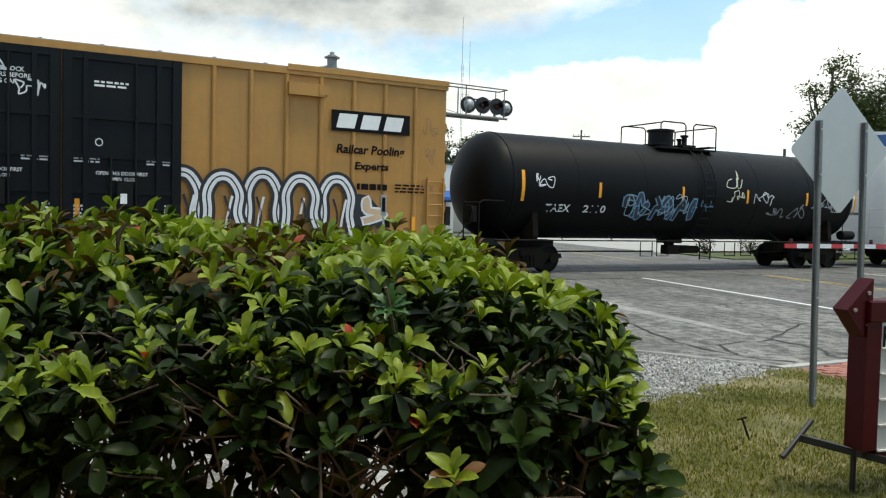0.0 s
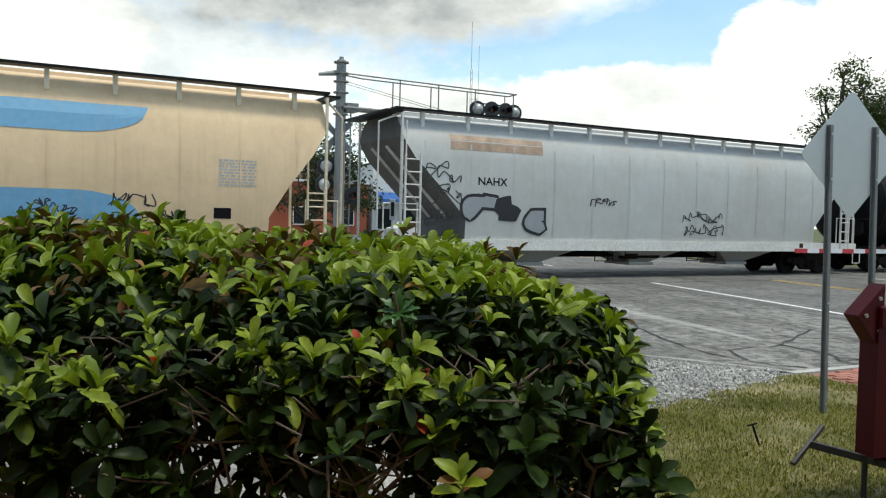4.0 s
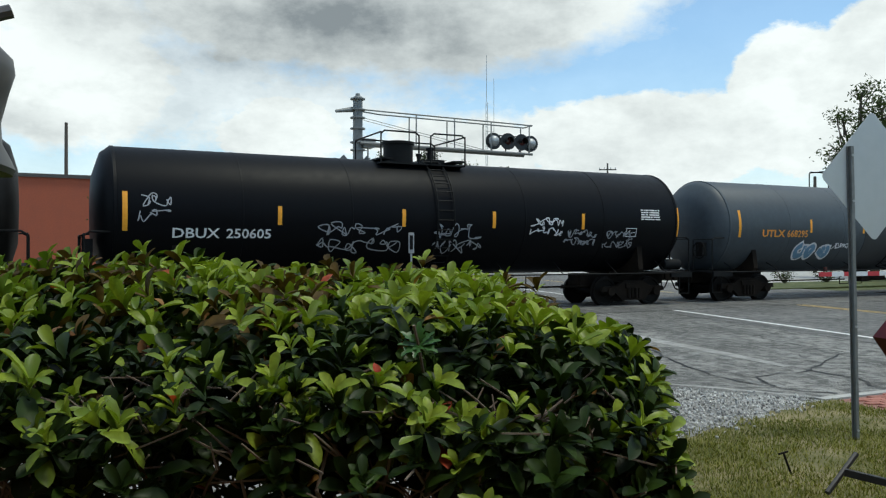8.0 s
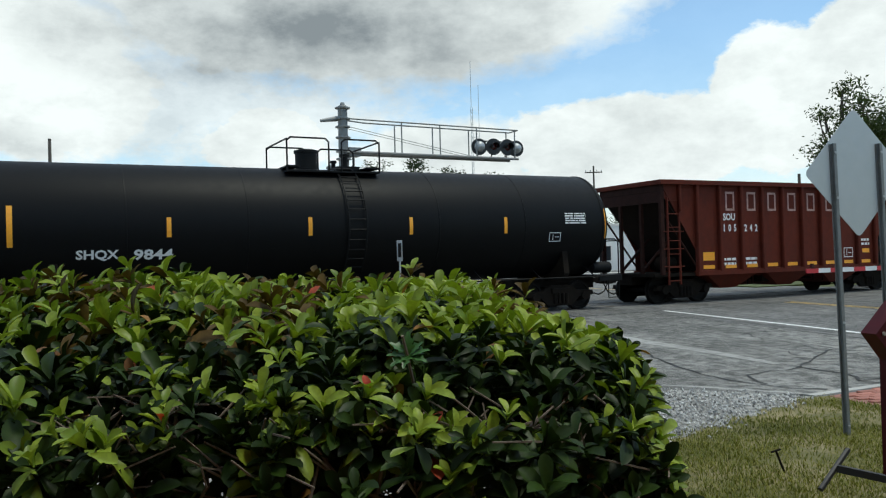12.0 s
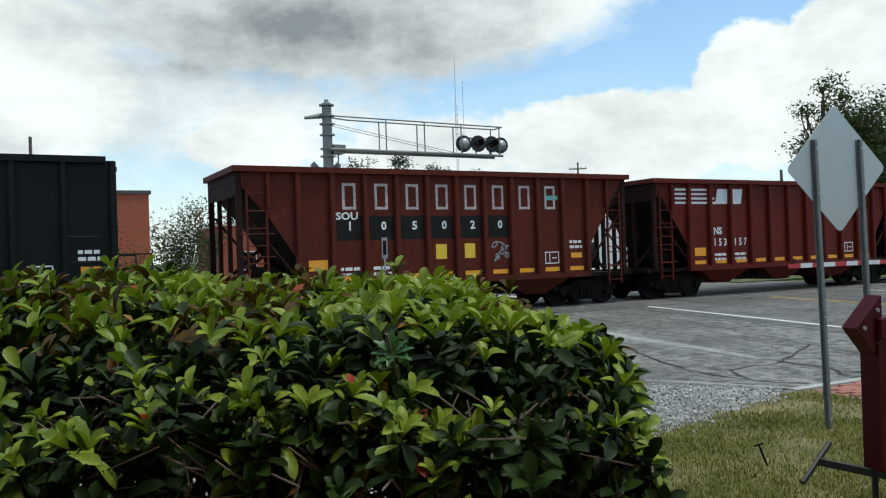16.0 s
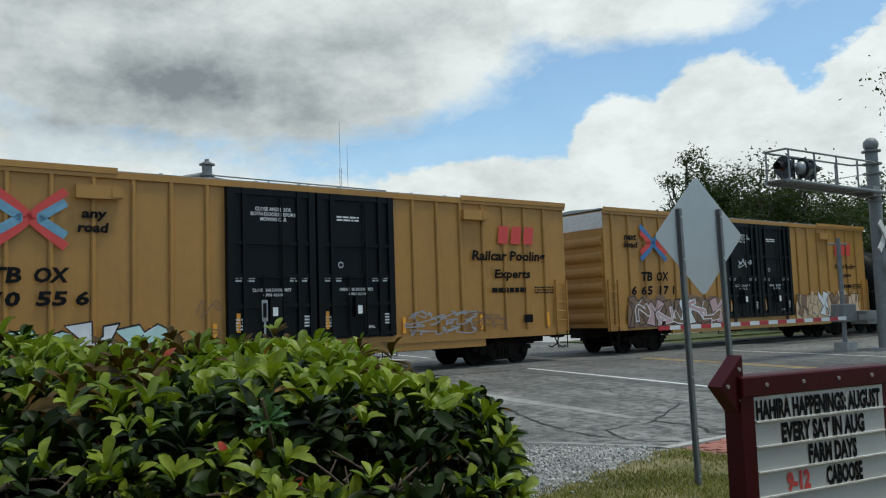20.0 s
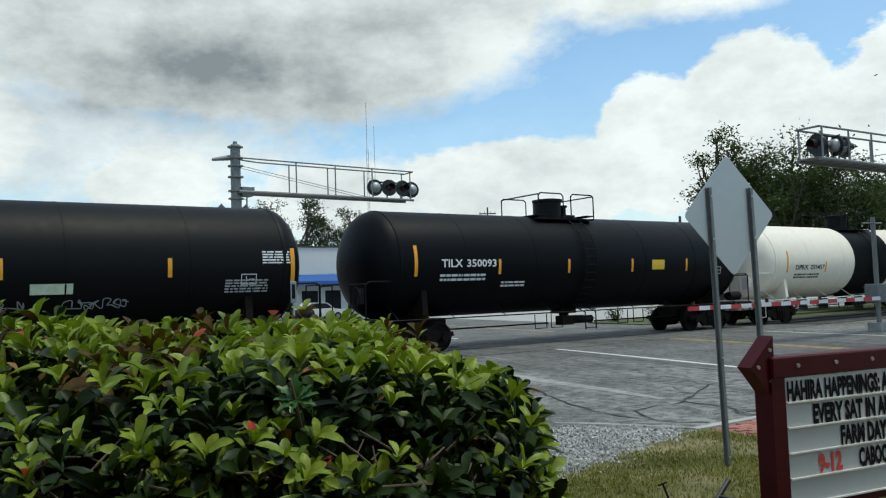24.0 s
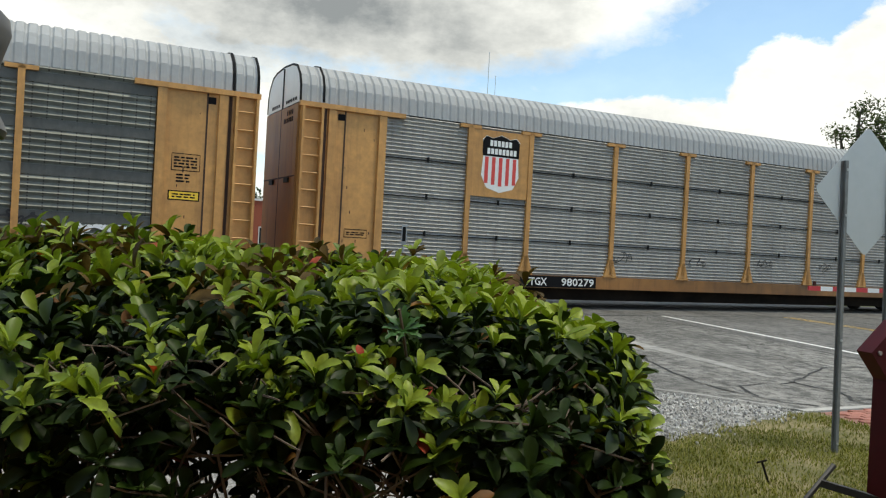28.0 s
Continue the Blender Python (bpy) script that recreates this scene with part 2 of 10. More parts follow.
HOPPER_GREY = M("grey covered hopper paint", (0.50, 0.51, 0.50), 0.55, vary=0.06, dirt=0.45, dirt_rgb=(0.36, 0.30, 0.24), streak=0.3, grain=4)
HOPPER_RED = M("oxide red hopper paint", (0.125, 0.014, 0.008), 0.5, dirt=0.45, dirt_rgb=(0.05, 0.009, 0.006), streak=0.35, spec=0.16, grain=5)
HOPPER_RUST = M("rusty oxide hopper paint", (0.110, 0.019, 0.009), 0.6, dirt=0.5, dirt_rgb=(0.055, 0.017, 0.012), streak=0.45, spec=0.14, grain=5)
HOPPER_BLACK = M("weathered black hopper paint", (0.010, 0.0092, 0.008), 0.5, dirt=0.4, dirt_rgb=(0.028, 0.020, 0.013), streak=0.5, spec=0.16, grain=5)
HOPPER_BROWN = M("faded brown hopper paint", (0.064, 0.044, 0.028), 0.6, dirt=0.5, dirt_rgb=(0.036, 0.026, 0.018), streak=0.4, grain=5, spec=0.16)
HOPPER_SLATE = M("slate black gondola paint", (0.0055, 0.0075, 0.0082), 0.45, dirt=0.35, dirt_rgb=(0.010, 0.011, 0.010), streak=0.25, spec=0.17, grain=5)
RACK_YELLOW = M("yellow rack steel paint", (0.56, 0.285, 0.085), 0.5, dirt=0.32, dirt_rgb=(0.12, 0.055, 0.022), streak=0.45, grain=5)
RACK_DOOR = M("rust-stained orange door paint", (0.40, 0.172, 0.036), 0.5, vary=0.12, dirt=0.5, dirt_rgb=(0.08, 0.034, 0.014), streak=0.6, grain=4)
RACK_SILL = M("sooty orange sill paint", (0.31, 0.138, 0.036), 0.55, vary=0.15, dirt=0.7, dirt_rgb=(0.035, 0.022, 0.014), streak=0.5, grain=3)
RACK_PANEL = M("galvanised rack panel", (0.385, 0.375, 0.355), 0.5, metal=0.25, dirt=0.45, dirt_rgb=(0.16, 0.16, 0.15), streak=0.55, grain=6, holes=0.25)
RACK_PANEL_OLD = M("grimy galvanised rack panel", (0.200, 0.210, 0.188), 0.55, metal=0.3, dirt=0.6, dirt_rgb=(0.11, 0.11, 0.095), streak=0.6, grain=6, holes=0.85)
RACK_ROOF = M("silver rack roof sheet", (0.36, 0.37, 0.375), 0.6, vary=0.08, dirt=0.3, dirt_rgb=(0.26, 0.25, 0.23), streak=0.3, grain=6)
RUST_DARK = M("dark rusty gap", (0.05, 0.025, 0.015), 0.8)
# slope sheets: grime plus the shade under the overhang, both in the colour
SLOPE_GRIME_SHADE = M("slope sheet grime and painted shade", (0.016, 0.012, 0.010), 0.85, vary=0.3, grain=8, dirt=0.4, dirt_rgb=(0.035, 0.022, 0.015), spec=0.08)
SLOPE_TAN = M("grimy tan slope paint with shade", (0.20, 0.145, 0.095), 0.8, vary=0.2, dirt=0.5, dirt_rgb=(0.07, 0.05, 0.035), streak=0.4)
SLOPE_GREY = M("grimy grey slope paint with shade", (0.13, 0.13, 0.125), 0.8, vary=0.2, dirt=0.5, dirt_rgb=(0.05, 0.045, 0.04), streak=0.4)
RIB_PALE = M("rubbed pale rib steel", (0.17, 0.15, 0.13), 0.55, vary=0.2, dirt=0.5, dirt_rgb=(0.07, 0.055, 0.045), grain=8)
# hopper ends: their shaded side is darkened in the paint, with some grime
END_GRIME_SHADE = M("end frame grime and painted shade", (0.030, 0.012, 0.009), 0.7, vary=0.3, grain=8, spec=0.1)
RACK_BAND = M("sooty panel band", (0.105, 0.106, 0.098), 0.6, vary=0.2, metal=0.2, dirt=0.5, dirt_rgb=(0.05, 0.05, 0.045), streak=0.5)
HOPPER_MAROON = M("dull maroon hopper paint", (0.070, 0.012, 0.009), 0.55, dirt=0.5, dirt_rgb=(0.032, 0.011, 0.008), streak=0.45, spec=0.14, grain=5)
DOOR_WORN = M("worn white door bars", (0.68, 0.65, 0.60), 0.5, vary=0.10, dirt=0.45, dirt_rgb=(0.26, 0.20, 0.15), streak=0.5, grain=6)

# ---- building helpers ----
def quad_box(bm, x0, x1, y0, y1, z0, z1):
    v = [bm.verts.new(p) for p in ((x0, y0, z0), (x1, y0, z0), (x1, y1, z0), (x0, y1, z0), (x0, y0, z1), (x1, y0, z1), (x1, y1, z1), (x0, y1, z1))]
    for f in ((0, 3, 2, 1), (4, 5, 6, 7), (0, 1, 5, 4), (1, 2, 6, 5), (2, 3, 7, 6), (3, 0, 4, 7)):
        bm.faces.new([v[i] for i in f])


def box(*dims):
    bm = bmesh.new()
    quad_box(bm, *dims)
    return bm


def boxes(rows):
    bm = bmesh.new()
    for r in rows:
        quad_box(bm, *r)
    return bm


def soft_box(x0, x1, y0, y1, z0, z1, r=0.02, seg=2):
    bm = box(x0, x1, y0, y1, z0, z1)
    bmesh.ops.bevel(bm, geom=list(bm.edges), offset=r, segments=seg, affect="EDGES", profile=0.5)
    return bm


def rod(bm, a, b, r, n=8, r2=None):
    """A round bar from a to b."""
    a, b = Vector(a), Vector(b)
    d = (b - a).normalized()
    u = d.orthogonal().normalized()
    w = d.cross(u)
    rings = []
    for p, rr in ((a, r), (b, r if r2 is None else r2)):
        rings.append([bm.verts.new(p + (u * math.cos(k * math.tau / n) + w * math.sin(k * math.tau / n)) * rr) for k in range(n)])
    for k in range(n):
        bm.faces.new((rings[0][k], rings[0][(k + 1) % n], rings[1][(k + 1) % n], rings[1][k]))
    bm.faces.new(rings[0][::-1])
    bm.faces.new(rings[1])


def pipe(bm, pts, r, n=6):
    """One bent round bar through the points."""
    pts = [Vector(p) for p in pts]
    rings, u = [], None
    for i, p in enumerate(pts):
        d = ((p - pts[i - 1]).normalized() if i else Vector()) + ((pts[i + 1] - p).normalized() if i + 1 < len(pts) else Vector())
        d = d.normalized()
        u = d.orthogonal() if u is None else u - d * u.dot(d)
        u = u.normalized() if u.length > 1e-4 else d.orthogonal().normalized()
        w = d.cross(u)
        rings.append([bm.verts.new(p + (u * math.cos(k * math.tau / n) + w * math.sin(k * math.tau / n)) * r) for k in range(n)])
    for a, b in zip(rings, rings[1:]):
        for k in range(n):
            bm.faces.new((a[k], a[(k + 1) % n], b[(k + 1) % n], b[k]))
    bm.faces.new(rings[0][::-1])
    bm.faces.new(rings[-1])


def bar(name, pts, r, mat, parent, n=6):
    bm = bmesh.new()
    pipe(bm, pts, r, n)
    return part(name, bm, mat, parent)


def lathe(profile, axis="x", n=40, at=(0, 0, 0)):
    """A turned shape from rows of (along, radius)."""
    bm = bmesh.new()
    rings = []
    for s, r in profile:
        ring = []
        for k in range(n):
            c, d = math.cos(k * math.tau / n) * max(r, 1e-4), math.sin(k * math.tau / n) * max(r, 1e-4)
            p = (s, c, d) if axis == "x" else (c, s, d) if axis == "y" else (c, d, s)
            ring.append(bm.verts.new(Vector(p) + Vector(at)))
        rings.append(ring)
    for a, b in zip(rings, rings[1:]):
        for k in range(n):
            bm.faces.new((a[k], a[(k + 1) % n], b[(k + 1) % n], b[k]))
    bm.faces.new(rings[0][::-1])
    bm.faces.new(rings[-1])
    return bm


def extrude_x(outline, x0, x1):
    """A bar along x with the closed outline of (y, z)."""
    bm = bmesh.new()
    a = [bm.verts.new((x0, y, z)) for y, z in outline]
    b = [bm.verts.new((x1, y, z)) for y, z in outline]
    n = len(outline)
    for k in range(n):
        bm.faces.new((a[k], a[(k + 1) % n], b[(k + 1) % n], b[k]))
    bm.faces.new(a[::-1])
    bm.faces.new(b)
    return bm


def plate_xz(outline, y0, y1):
    """A plate with the closed outline of (x, z) between y0 and y1."""
    bm = bmesh.new()
    a = [bm.verts.new((x, y0, z)) for x, z in outline]
    b = [bm.verts.new((x, y1, z)) for x, z in outline]
    n = len(outline)
    for k in range(n):
        bm.faces.new((a[k], a[(k + 1) % n], b[(k + 1) % n], b[k]))
    bm.faces.new(a[::-1])
    bm.faces.new(b)
    return bm


def mesh_of(bm, mat, smooth=False):
    bmesh.ops.recalc_face_normals(bm, faces=bm.faces)
    me = bpy.data.meshes.new("mesh")
    bm.to_mesh(me)
    bm.free()
    if smooth:
        for p in me.polygons:
            p.use_smooth = True
        me.set_sharp_from_angle(angle=radians(38))
    me.materials.append(mat)
    return me


def part(name, bm, mat, parent, label="", smooth=False):
    ob = new(name, bm if isinstance(bm, bpy.types.Mesh) else mesh_of(bm, mat, smooth))
    ob.parent = parent
    if label:
        ob["label"] = label
    return ob


def thing(name, bm, mat, label, category, kind="", smooth=False, group=""):
    ob = new(name, mesh_of(bm, mat, smooth) if bm else None)
    return tagged(ob, label, category, group, kind)


# ---- lettering and spray paint, laid on a car's near side ----
GLYPHS = {}


def glyphs(s, bold):
    if (s, bold) not in GLYPHS:
        cu = bpy.data.curves.new("lettering", "FONT")
        cu.body, cu.size, cu.offset, cu.resolution_u = s, 1.0, bold, 2
        ob = bpy.data.objects.new("lettering", cu)
        me = bpy.data.meshes.new_from_object(ob)
        co = [v.co.copy() for v in me.vertices]
        faces = [tuple(p.vertices) for p in me.polygons]
        GLYPHS[(s, bold)] = (co, faces)
        bpy.data.objects.remove(ob)
        bpy.data.meshes.remove(me)
        bpy.data.curves.remove(cu)
    return GLYPHS[(s, bold)]


def letter(parent, s, x0, x1, z0, z1, mat, surf, bold=0.015, lift=0.006, slant=0.0, name="letter"):
    """The words s, fitted between x0 and x1, z0 and z1, on the side surf(x, z)."""
    co, faces = glyphs(s, bold)
    ax, bx = min(c.x for c in co), max(c.x for c in co)
    az, bz = min(c.y for c in co), max(c.y for c in co)
    root = list(range(len(co)))                             # one part a letter: group the corners that share faces

    def find(k):
        while root[k] != k:
            k = root[k]
        return k
    for f in faces:
        for k in f[1:]:
            root[find(k)] = find(f[0])
    marks, out = {}, []
    for f in faces:
        marks.setdefault(find(f[0]), []).append(f)
    for group in marks.values():
        bm, vs = bmesh.new(), {}
        for f in group:
            for k in f:
                if k not in vs:
                    z = z0 + (co[k].y - az) / (bz - az) * (z1 - z0)
                    x = x0 + (co[k].x - ax) / (bx - ax) * (x1 - x0) + slant * (z - z0)
                    vs[k] = bm.verts.new((x, surf(x, z) - lift, z))
            if len(set(f)) > 2 and not bm.faces.get([vs[k] for k in f]):
                bm.faces.new([vs[k] for k in f])
        out.append(part(name, bm, mat, parent))
    return out


def decal_grid(bm, x0, x1, z0, z1, surf, lift, nx=None, nz=None):
    nx, nz = nx or max(1, int((x1 - x0) / 0.5)), nz or max(1, int((z1 - z0) / 0.12))
    g = [[bm.verts.new((x0 + (x1 - x0) * i / nx, surf(x0 + (x1 - x0) * i / nx, z0 + (z1 - z0) * j / nz) - lift, z0 + (z1 - z0) * j / nz)) for j in range(nz + 1)] for i in range(nx + 1)]
    for i in range(nx):
        for j in range(nz):
            bm.faces.new((g[i][j], g[i + 1][j], g[i + 1][j + 1], g[i][j + 1]))


def patch(parent, name, x0, x1, z0, z1, mat, surf, lift=0.005):
    bm = bmesh.new()
    decal_grid(bm, x0, x1, z0, z1, surf, lift)
    return part(name, bm, mat, parent)


def small_print(parent, x0, x1, z0, z1, rows, mat, surf, seed=0, cols=2):
    """Rows of print too small to read: plain bars."""
    rnd = random.Random(seed)
    bm = bmesh.new()
    h = (z1 - z0) / rows
    for r in range(rows):
        z = z1 - (r + 0.8) * h
        w = (x1 - x0) / cols
        for c in range(cols):
            a = x0 + c * w
            while a < x0 + (c + 0.92) * w:
                b = min(a + rnd.uniform(0.06, 0.22), x0 + (c + 0.95) * w)
                decal_grid(bm, a, b, z, z + 0.55 * h, surf, 0.005, 1, 1)
                a = b + 0.035
    return part("small_print", bm, mat, parent)


def ribbon(bm, pts, w, surf, lift, rise=0.0, longer=0.0):
    """A stroke of even width along the points, lifting by rise from its start to its end."""
    pts = [Vector(p) for p in pts]
    if longer:
        pts[0] = pts[0] + (pts[0] - pts[1]).normalized() * longer
        pts[-1] = pts[-1] + (pts[-1] - pts[-2]).normalized() * longer
    prev = None
    for i, (x, z) in enumerate(pts):
        a, b = pts[max(0, i - 1)], pts[min(len(pts) - 1, i + 1)]
        d = Vector((b[0] - a[0], b[1] - a[1]))
        d = d.normalized() if d.length else Vector((1, 0))
        n = Vector((-d.y, d.x)) * w * 0.5
        up = lift + rise * i / len(pts)
        pair = [bm.verts.new((x + s * n.x, surf(x + s * n.x, z + s * n.y) - up, z + s * n.y)) for s in (-1, 1)]
        if prev:
            bm.faces.new((prev[0], pair[0], pair[1], prev[1]))
        prev = pair


def spline(pts, n=5):
    out = []
    for i in range(len(pts) - 1):
        p0, p1, p2, p3 = (Vector(pts[max(0, min(len(pts) - 1, i + k))]) for k in (-1, 0, 1, 2))
        for j in range(n):
            t = j / n
            out.append(tuple(0.5 * (2 * p1 + (p2 - p0) * t + (2 * p0 - 5 * p1 + 4 * p2 - p3) * t * t + (3 * p1 - p0 - 3 * p2 + p3) * t ** 3)))
    return out + [tuple(pts[-1])]


def spray(name, rgb):
    return M("spray paint " + name, rgb, 0.6, vary=0.10, grain=4, dirt=0.25, dirt_rgb=tuple(c * 0.5 for c in rgb))


SPRAY = dict(navy=spray("navy", (0.030, 0.055, 0.085)), ice=spray("ice blue", (0.40, 0.56, 0.66)), frost=spray("frost blue", (0.50, 0.60, 0.68)), lime=spray("lime", (0.62, 0.68, 0.42)), white=spray("white", (0.75, 0.75, 0.76)), black=spray("black", (0.015, 0.015, 0.018)), pale=spray("pale blue", (0.42, 0.62, 0.78)), mint=spray("mint", (0.52, 0.72, 0.68)),
             blue=spray("blue", (0.16, 0.30, 0.44)), teal=spray("teal", (0.16, 0.48, 0.42)), purple=spray("purple", (0.25, 0.07, 0.30)), grey=spray("grey", (0.32, 0.33, 0.35)),
             brown=spray("brown", (0.22, 0.13, 0.08)), pink=spray("pink", (0.55, 0.36, 0.36)), tan=spray("tan", (0.62, 0.44, 0.28)), red=spray("red", (0.5, 0.05, 0.05)), cream=spray("cream", (0.66, 0.66, 0.5)))


def hook(rnd):
    """A looping path over a unit square, of no letter's shape."""
    spots = [(0.08, 0.9), (0.5, 1.0), (0.92, 0.86), (1.0, 0.45), (0.62, 0.52), (0.1, 0.5), (0.0, 0.1), (0.45, 0.0), (0.95, 0.08)]
    k = rnd.randrange(9)
    out = []
    for step in range(rnd.randint(5, 6)):
        x, z = spots[k]
        out.append((x + rnd.uniform(-0.08, 0.08), min(1.0, max(0.0, z + rnd.uniform(-0.08, 0.08)))))
        near = sorted(range(9), key=lambda q: (spots[q][0] - x) ** 2 + (spots[q][1] - z) ** 2)[1:6]
        k = rnd.choice([q for q in near if spots[q] not in [spots[k]]])
    return out


def scrawl(parent, x0, x1, z0, z1, colour, surf, seed, strokes=1, w=0.035):
    """A quick spray tag: one running line of loops and hooks."""
    rnd = random.Random(seed)
    out = None
    for q in range(strokes):
        h = (z1 - z0) / strokes
        za, zb = z1 - (q + 1) * h + 0.08 * h, z1 - q * h
        k = max(2, min(7, int((x1 - x0) / max(0.1, (zb - za) * 0.62))))
        cw = (x1 - x0) / k
        pts = []
        for i in range(k):
            form = hook(rnd)
            lo = rnd.uniform(0.0, 0.25) if 0 < i < k - 1 else 0.0
            for fx, fz in form:
                z = za + (zb - za) * min(1.0, lo + fz * rnd.uniform(0.7, 1.0))
                pts.append((x0 + cw * (i + 0.04 + fx * 0.92) + 0.12 * (z - za) + rnd.gauss(0, 0.02) * cw, z))
        bm = bmesh.new()
        run = spline(pts, 4)
        ribbon(bm, run, w * 0.9, surf, 0.012, 0.0015)
        out = part("spray_tag", bm, SPRAY[colour], parent)
    return out


BLOCK = ((0.02, 0.0), (0.30, 0.04), (0.27, 0.34), (0.46, 0.44), (0.52, 0.02), (0.98, 0.06), (0.78, 0.46), (1.08, 0.78), (0.84, 1.0), (0.58, 0.72), (0.36, 1.04), (-0.04, 0.86), (0.16, 0.50))


def blocks(parent, x0, x1, z0, z1, n, outline, fills, surf, rnd):
    """Sharp-cornered spray-painted forms with drawn edges, inner lines and pale glints, of no letter's shape."""
    w, h = (x1 - x0) / n, z1 - z0
    edge = min(0.05, w * 0.08)
    for i in range(n):
        flip, turn = rnd.random() < 0.5, rnd.random() < 0.5
        lean, tall = rnd.uniform(-0.18, 0.22), rnd.uniform(0.82, 1.0)
        pts = []
        for fx, fz in BLOCK:
            fx, fz = (1 - fx if flip else fx), (1 - fz if turn else fz)
            fx, fz = fx + rnd.uniform(-0.09, 0.09), max(0.0, min(1.0, fz + rnd.uniform(-0.08, 0.08))) * tall
            pts.append((x0 + w * (i + 0.02 + 0.98 * fx) + lean * h * (fz - 0.5), z0 + h * fz))
        lift = 0.008 + 0.004 * (i % 3)
        core = bmesh.new()
        core.faces.new([core.verts.new((x, surf(x, z) - lift, z)) for x, z in pts])
        fill = part("mural_fill", core, SPRAY[fills[i % len(fills)]], parent)
        rim = bmesh.new()
        ribbon(rim, pts + pts[:2], edge, surf, lift + 0.0014)
        part("mural_form", rim, SPRAY[outline], fill)
        mid = Vector((sum(q[0] for q in pts) / len(pts), sum(q[1] for q in pts) / len(pts)))
        inner = bmesh.new()
        for q in rnd.sample(range(len(pts)), 3):
            a = Vector(pts[q])
            ribbon(inner, [a.lerp(mid, 0.25), a.lerp(mid, 0.62) + Vector((rnd.uniform(-0.1, 0.1) * w, 0)), a.lerp(mid, 0.95)], edge * 0.6, surf, lift + 0.0016)
        part("mural_line", inner, SPRAY[outline], fill)
        glint = bmesh.new()
        a, b = Vector(pts[8]), Vector(pts[9])
        ribbon(glint, [a.lerp(mid, 0.16), b.lerp(mid, 0.16)], edge * 0.6, surf, lift + 0.0018)
        part("mural_glint", glint, SPRAY["white"], fill)


def arches(parent, x0, x1, z0, z1, n, surf):
    """Round-shouldered spray forms: a sooty haze, a broad white line and a thin black one inside it."""
    rnd = random.Random(17)
    w, h = (x1 - x0) / n, z1 - z0
    for i in range(n):
        a, t = x0 + w * i, rnd.uniform(0.86, 1.0)
        run = spline([(a + w * fx, z0 + h * fz * t) for fx, fz in ((0.06 - 0.2 * (i == 0), 0.0), (0.12, 0.4), (0.10, 0.72), (0.32, 0.96), (0.66, 0.96), (0.90, 0.70), (0.86, 0.36), (1.0 + 0.1 * (i % 2), 0.0))], 6)
        lift = 0.008 + 0.004 * (i % 2)
        for name, colour, wide, up in (("mural_haze", "black", 0.36, 0.0), ("mural_form", "white", 0.20, 0.0014), ("mural_line", "black", 0.035, 0.0028)):
            bm = bmesh.new()
            ribbon(bm, run, wide, surf, lift + up)
            part(name, bm, SPRAY[colour], parent)
        for q in range(2):
            bm = bmesh.new()
            c = a + w * rnd.uniform(0.35, 0.65)
            ribbon(bm, spline([(c, z0 + h * 0.1), (c + 0.06, z0 + h * 0.35), (c - 0.05 + 0.2 * q, z0 + h * 0.6)]), 0.06, surf, lift + 0.0032)
            part("mural_line", bm, SPRAY["white" if q else "black"], parent)


def mural(parent, x0, x1, z0, z1, n, outline, fills, surf, seed, halo=None, fat=1.0, swollen=False):
    """Swollen spray-painted forms, each a fat looping stroke with a dark edge, before a ragged cloud."""
    rnd = random.Random(seed)
    w, h = (x1 - x0) / n, z1 - z0
    if halo:
        bm = bmesh.new()
        top, low, x = [], [], x0 - 0.05
        while x < x1 + 0.05:
            up = z1 + h * rnd.uniform(-0.28, 0.06) - (0.4 * h if min(x - x0, x1 - x) < 0.1 else 0)
            top.append(bm.verts.new((x, surf(x, up) - 0.006, up)))
            low.append(bm.verts.new((x, surf(x, z0) - 0.006, z0)))
            x += w * rnd.uniform(0.18, 0.42)
        for k in range(len(top) - 1):
            bm.faces.new((low[k], low[k + 1], top[k + 1], top[k]))
        part("mural_cloud", bm, SPRAY[halo], parent)
    if abs(surf(x0, z0) - surf(x0, z1)) < 1e-6 and not swollen:
        return blocks(parent, x0, x1, z0, z1, n, outline, fills, surf, rnd)
    for i in range(n):
        form = hook(rnd)
        fw = min(w * 0.30, h * 0.24) * rnd.uniform(0.8, 1.1) * fat
        edge = min(0.085, fw * 0.36)
        m = fw * 0.5 + edge
        tilt = rnd.uniform(-0.10, 0.18)
        a0, a1 = x0 + w * i + m * 0.3, x0 + w * (i + 1) + m * 0.1
        b0, b1 = z0 + m, z1 - m - rnd.uniform(0.0, 0.16) * h
        pts = [(a0 + (a1 - a0) * fx + tilt * (b1 - b0) * (fz - 0.5), b0 + (b1 - b0) * fz) for fx, fz in form]
        run = spline(pts, 6)
        lift = 0.008 + 0.0032 * (i % 3)
        rim, core = bmesh.new(), bmesh.new()
        ribbon(rim, run, fw + 2 * edge, surf, lift, 0.001, edge)
        ribbon(core, run, fw, surf, lift + 0.0014, 0.001)
        dark = part("mural_form", rim, SPRAY[outline], parent)
        part("mural_fill", core, SPRAY[fills[i % len(fills)]], dark)

# ---- ground, road and track; along the track by s, away from the eye by d ----
DU, DN = Vector((math.cos(radians(28.93)), math.sin(radians(28.93)), 0)), Vector((-math.sin(radians(28.93)), math.cos(radians(28.93)), 0))


def at(s, d, z=0.0):
    return DU * s + DN * d + Vector((0, 0, z))


def road_s(s0, d):
    """Where the road's line s0 lies at the distance d: the road crosses at a slight skew."""
    return s0 + 0.235 * (d - 18)


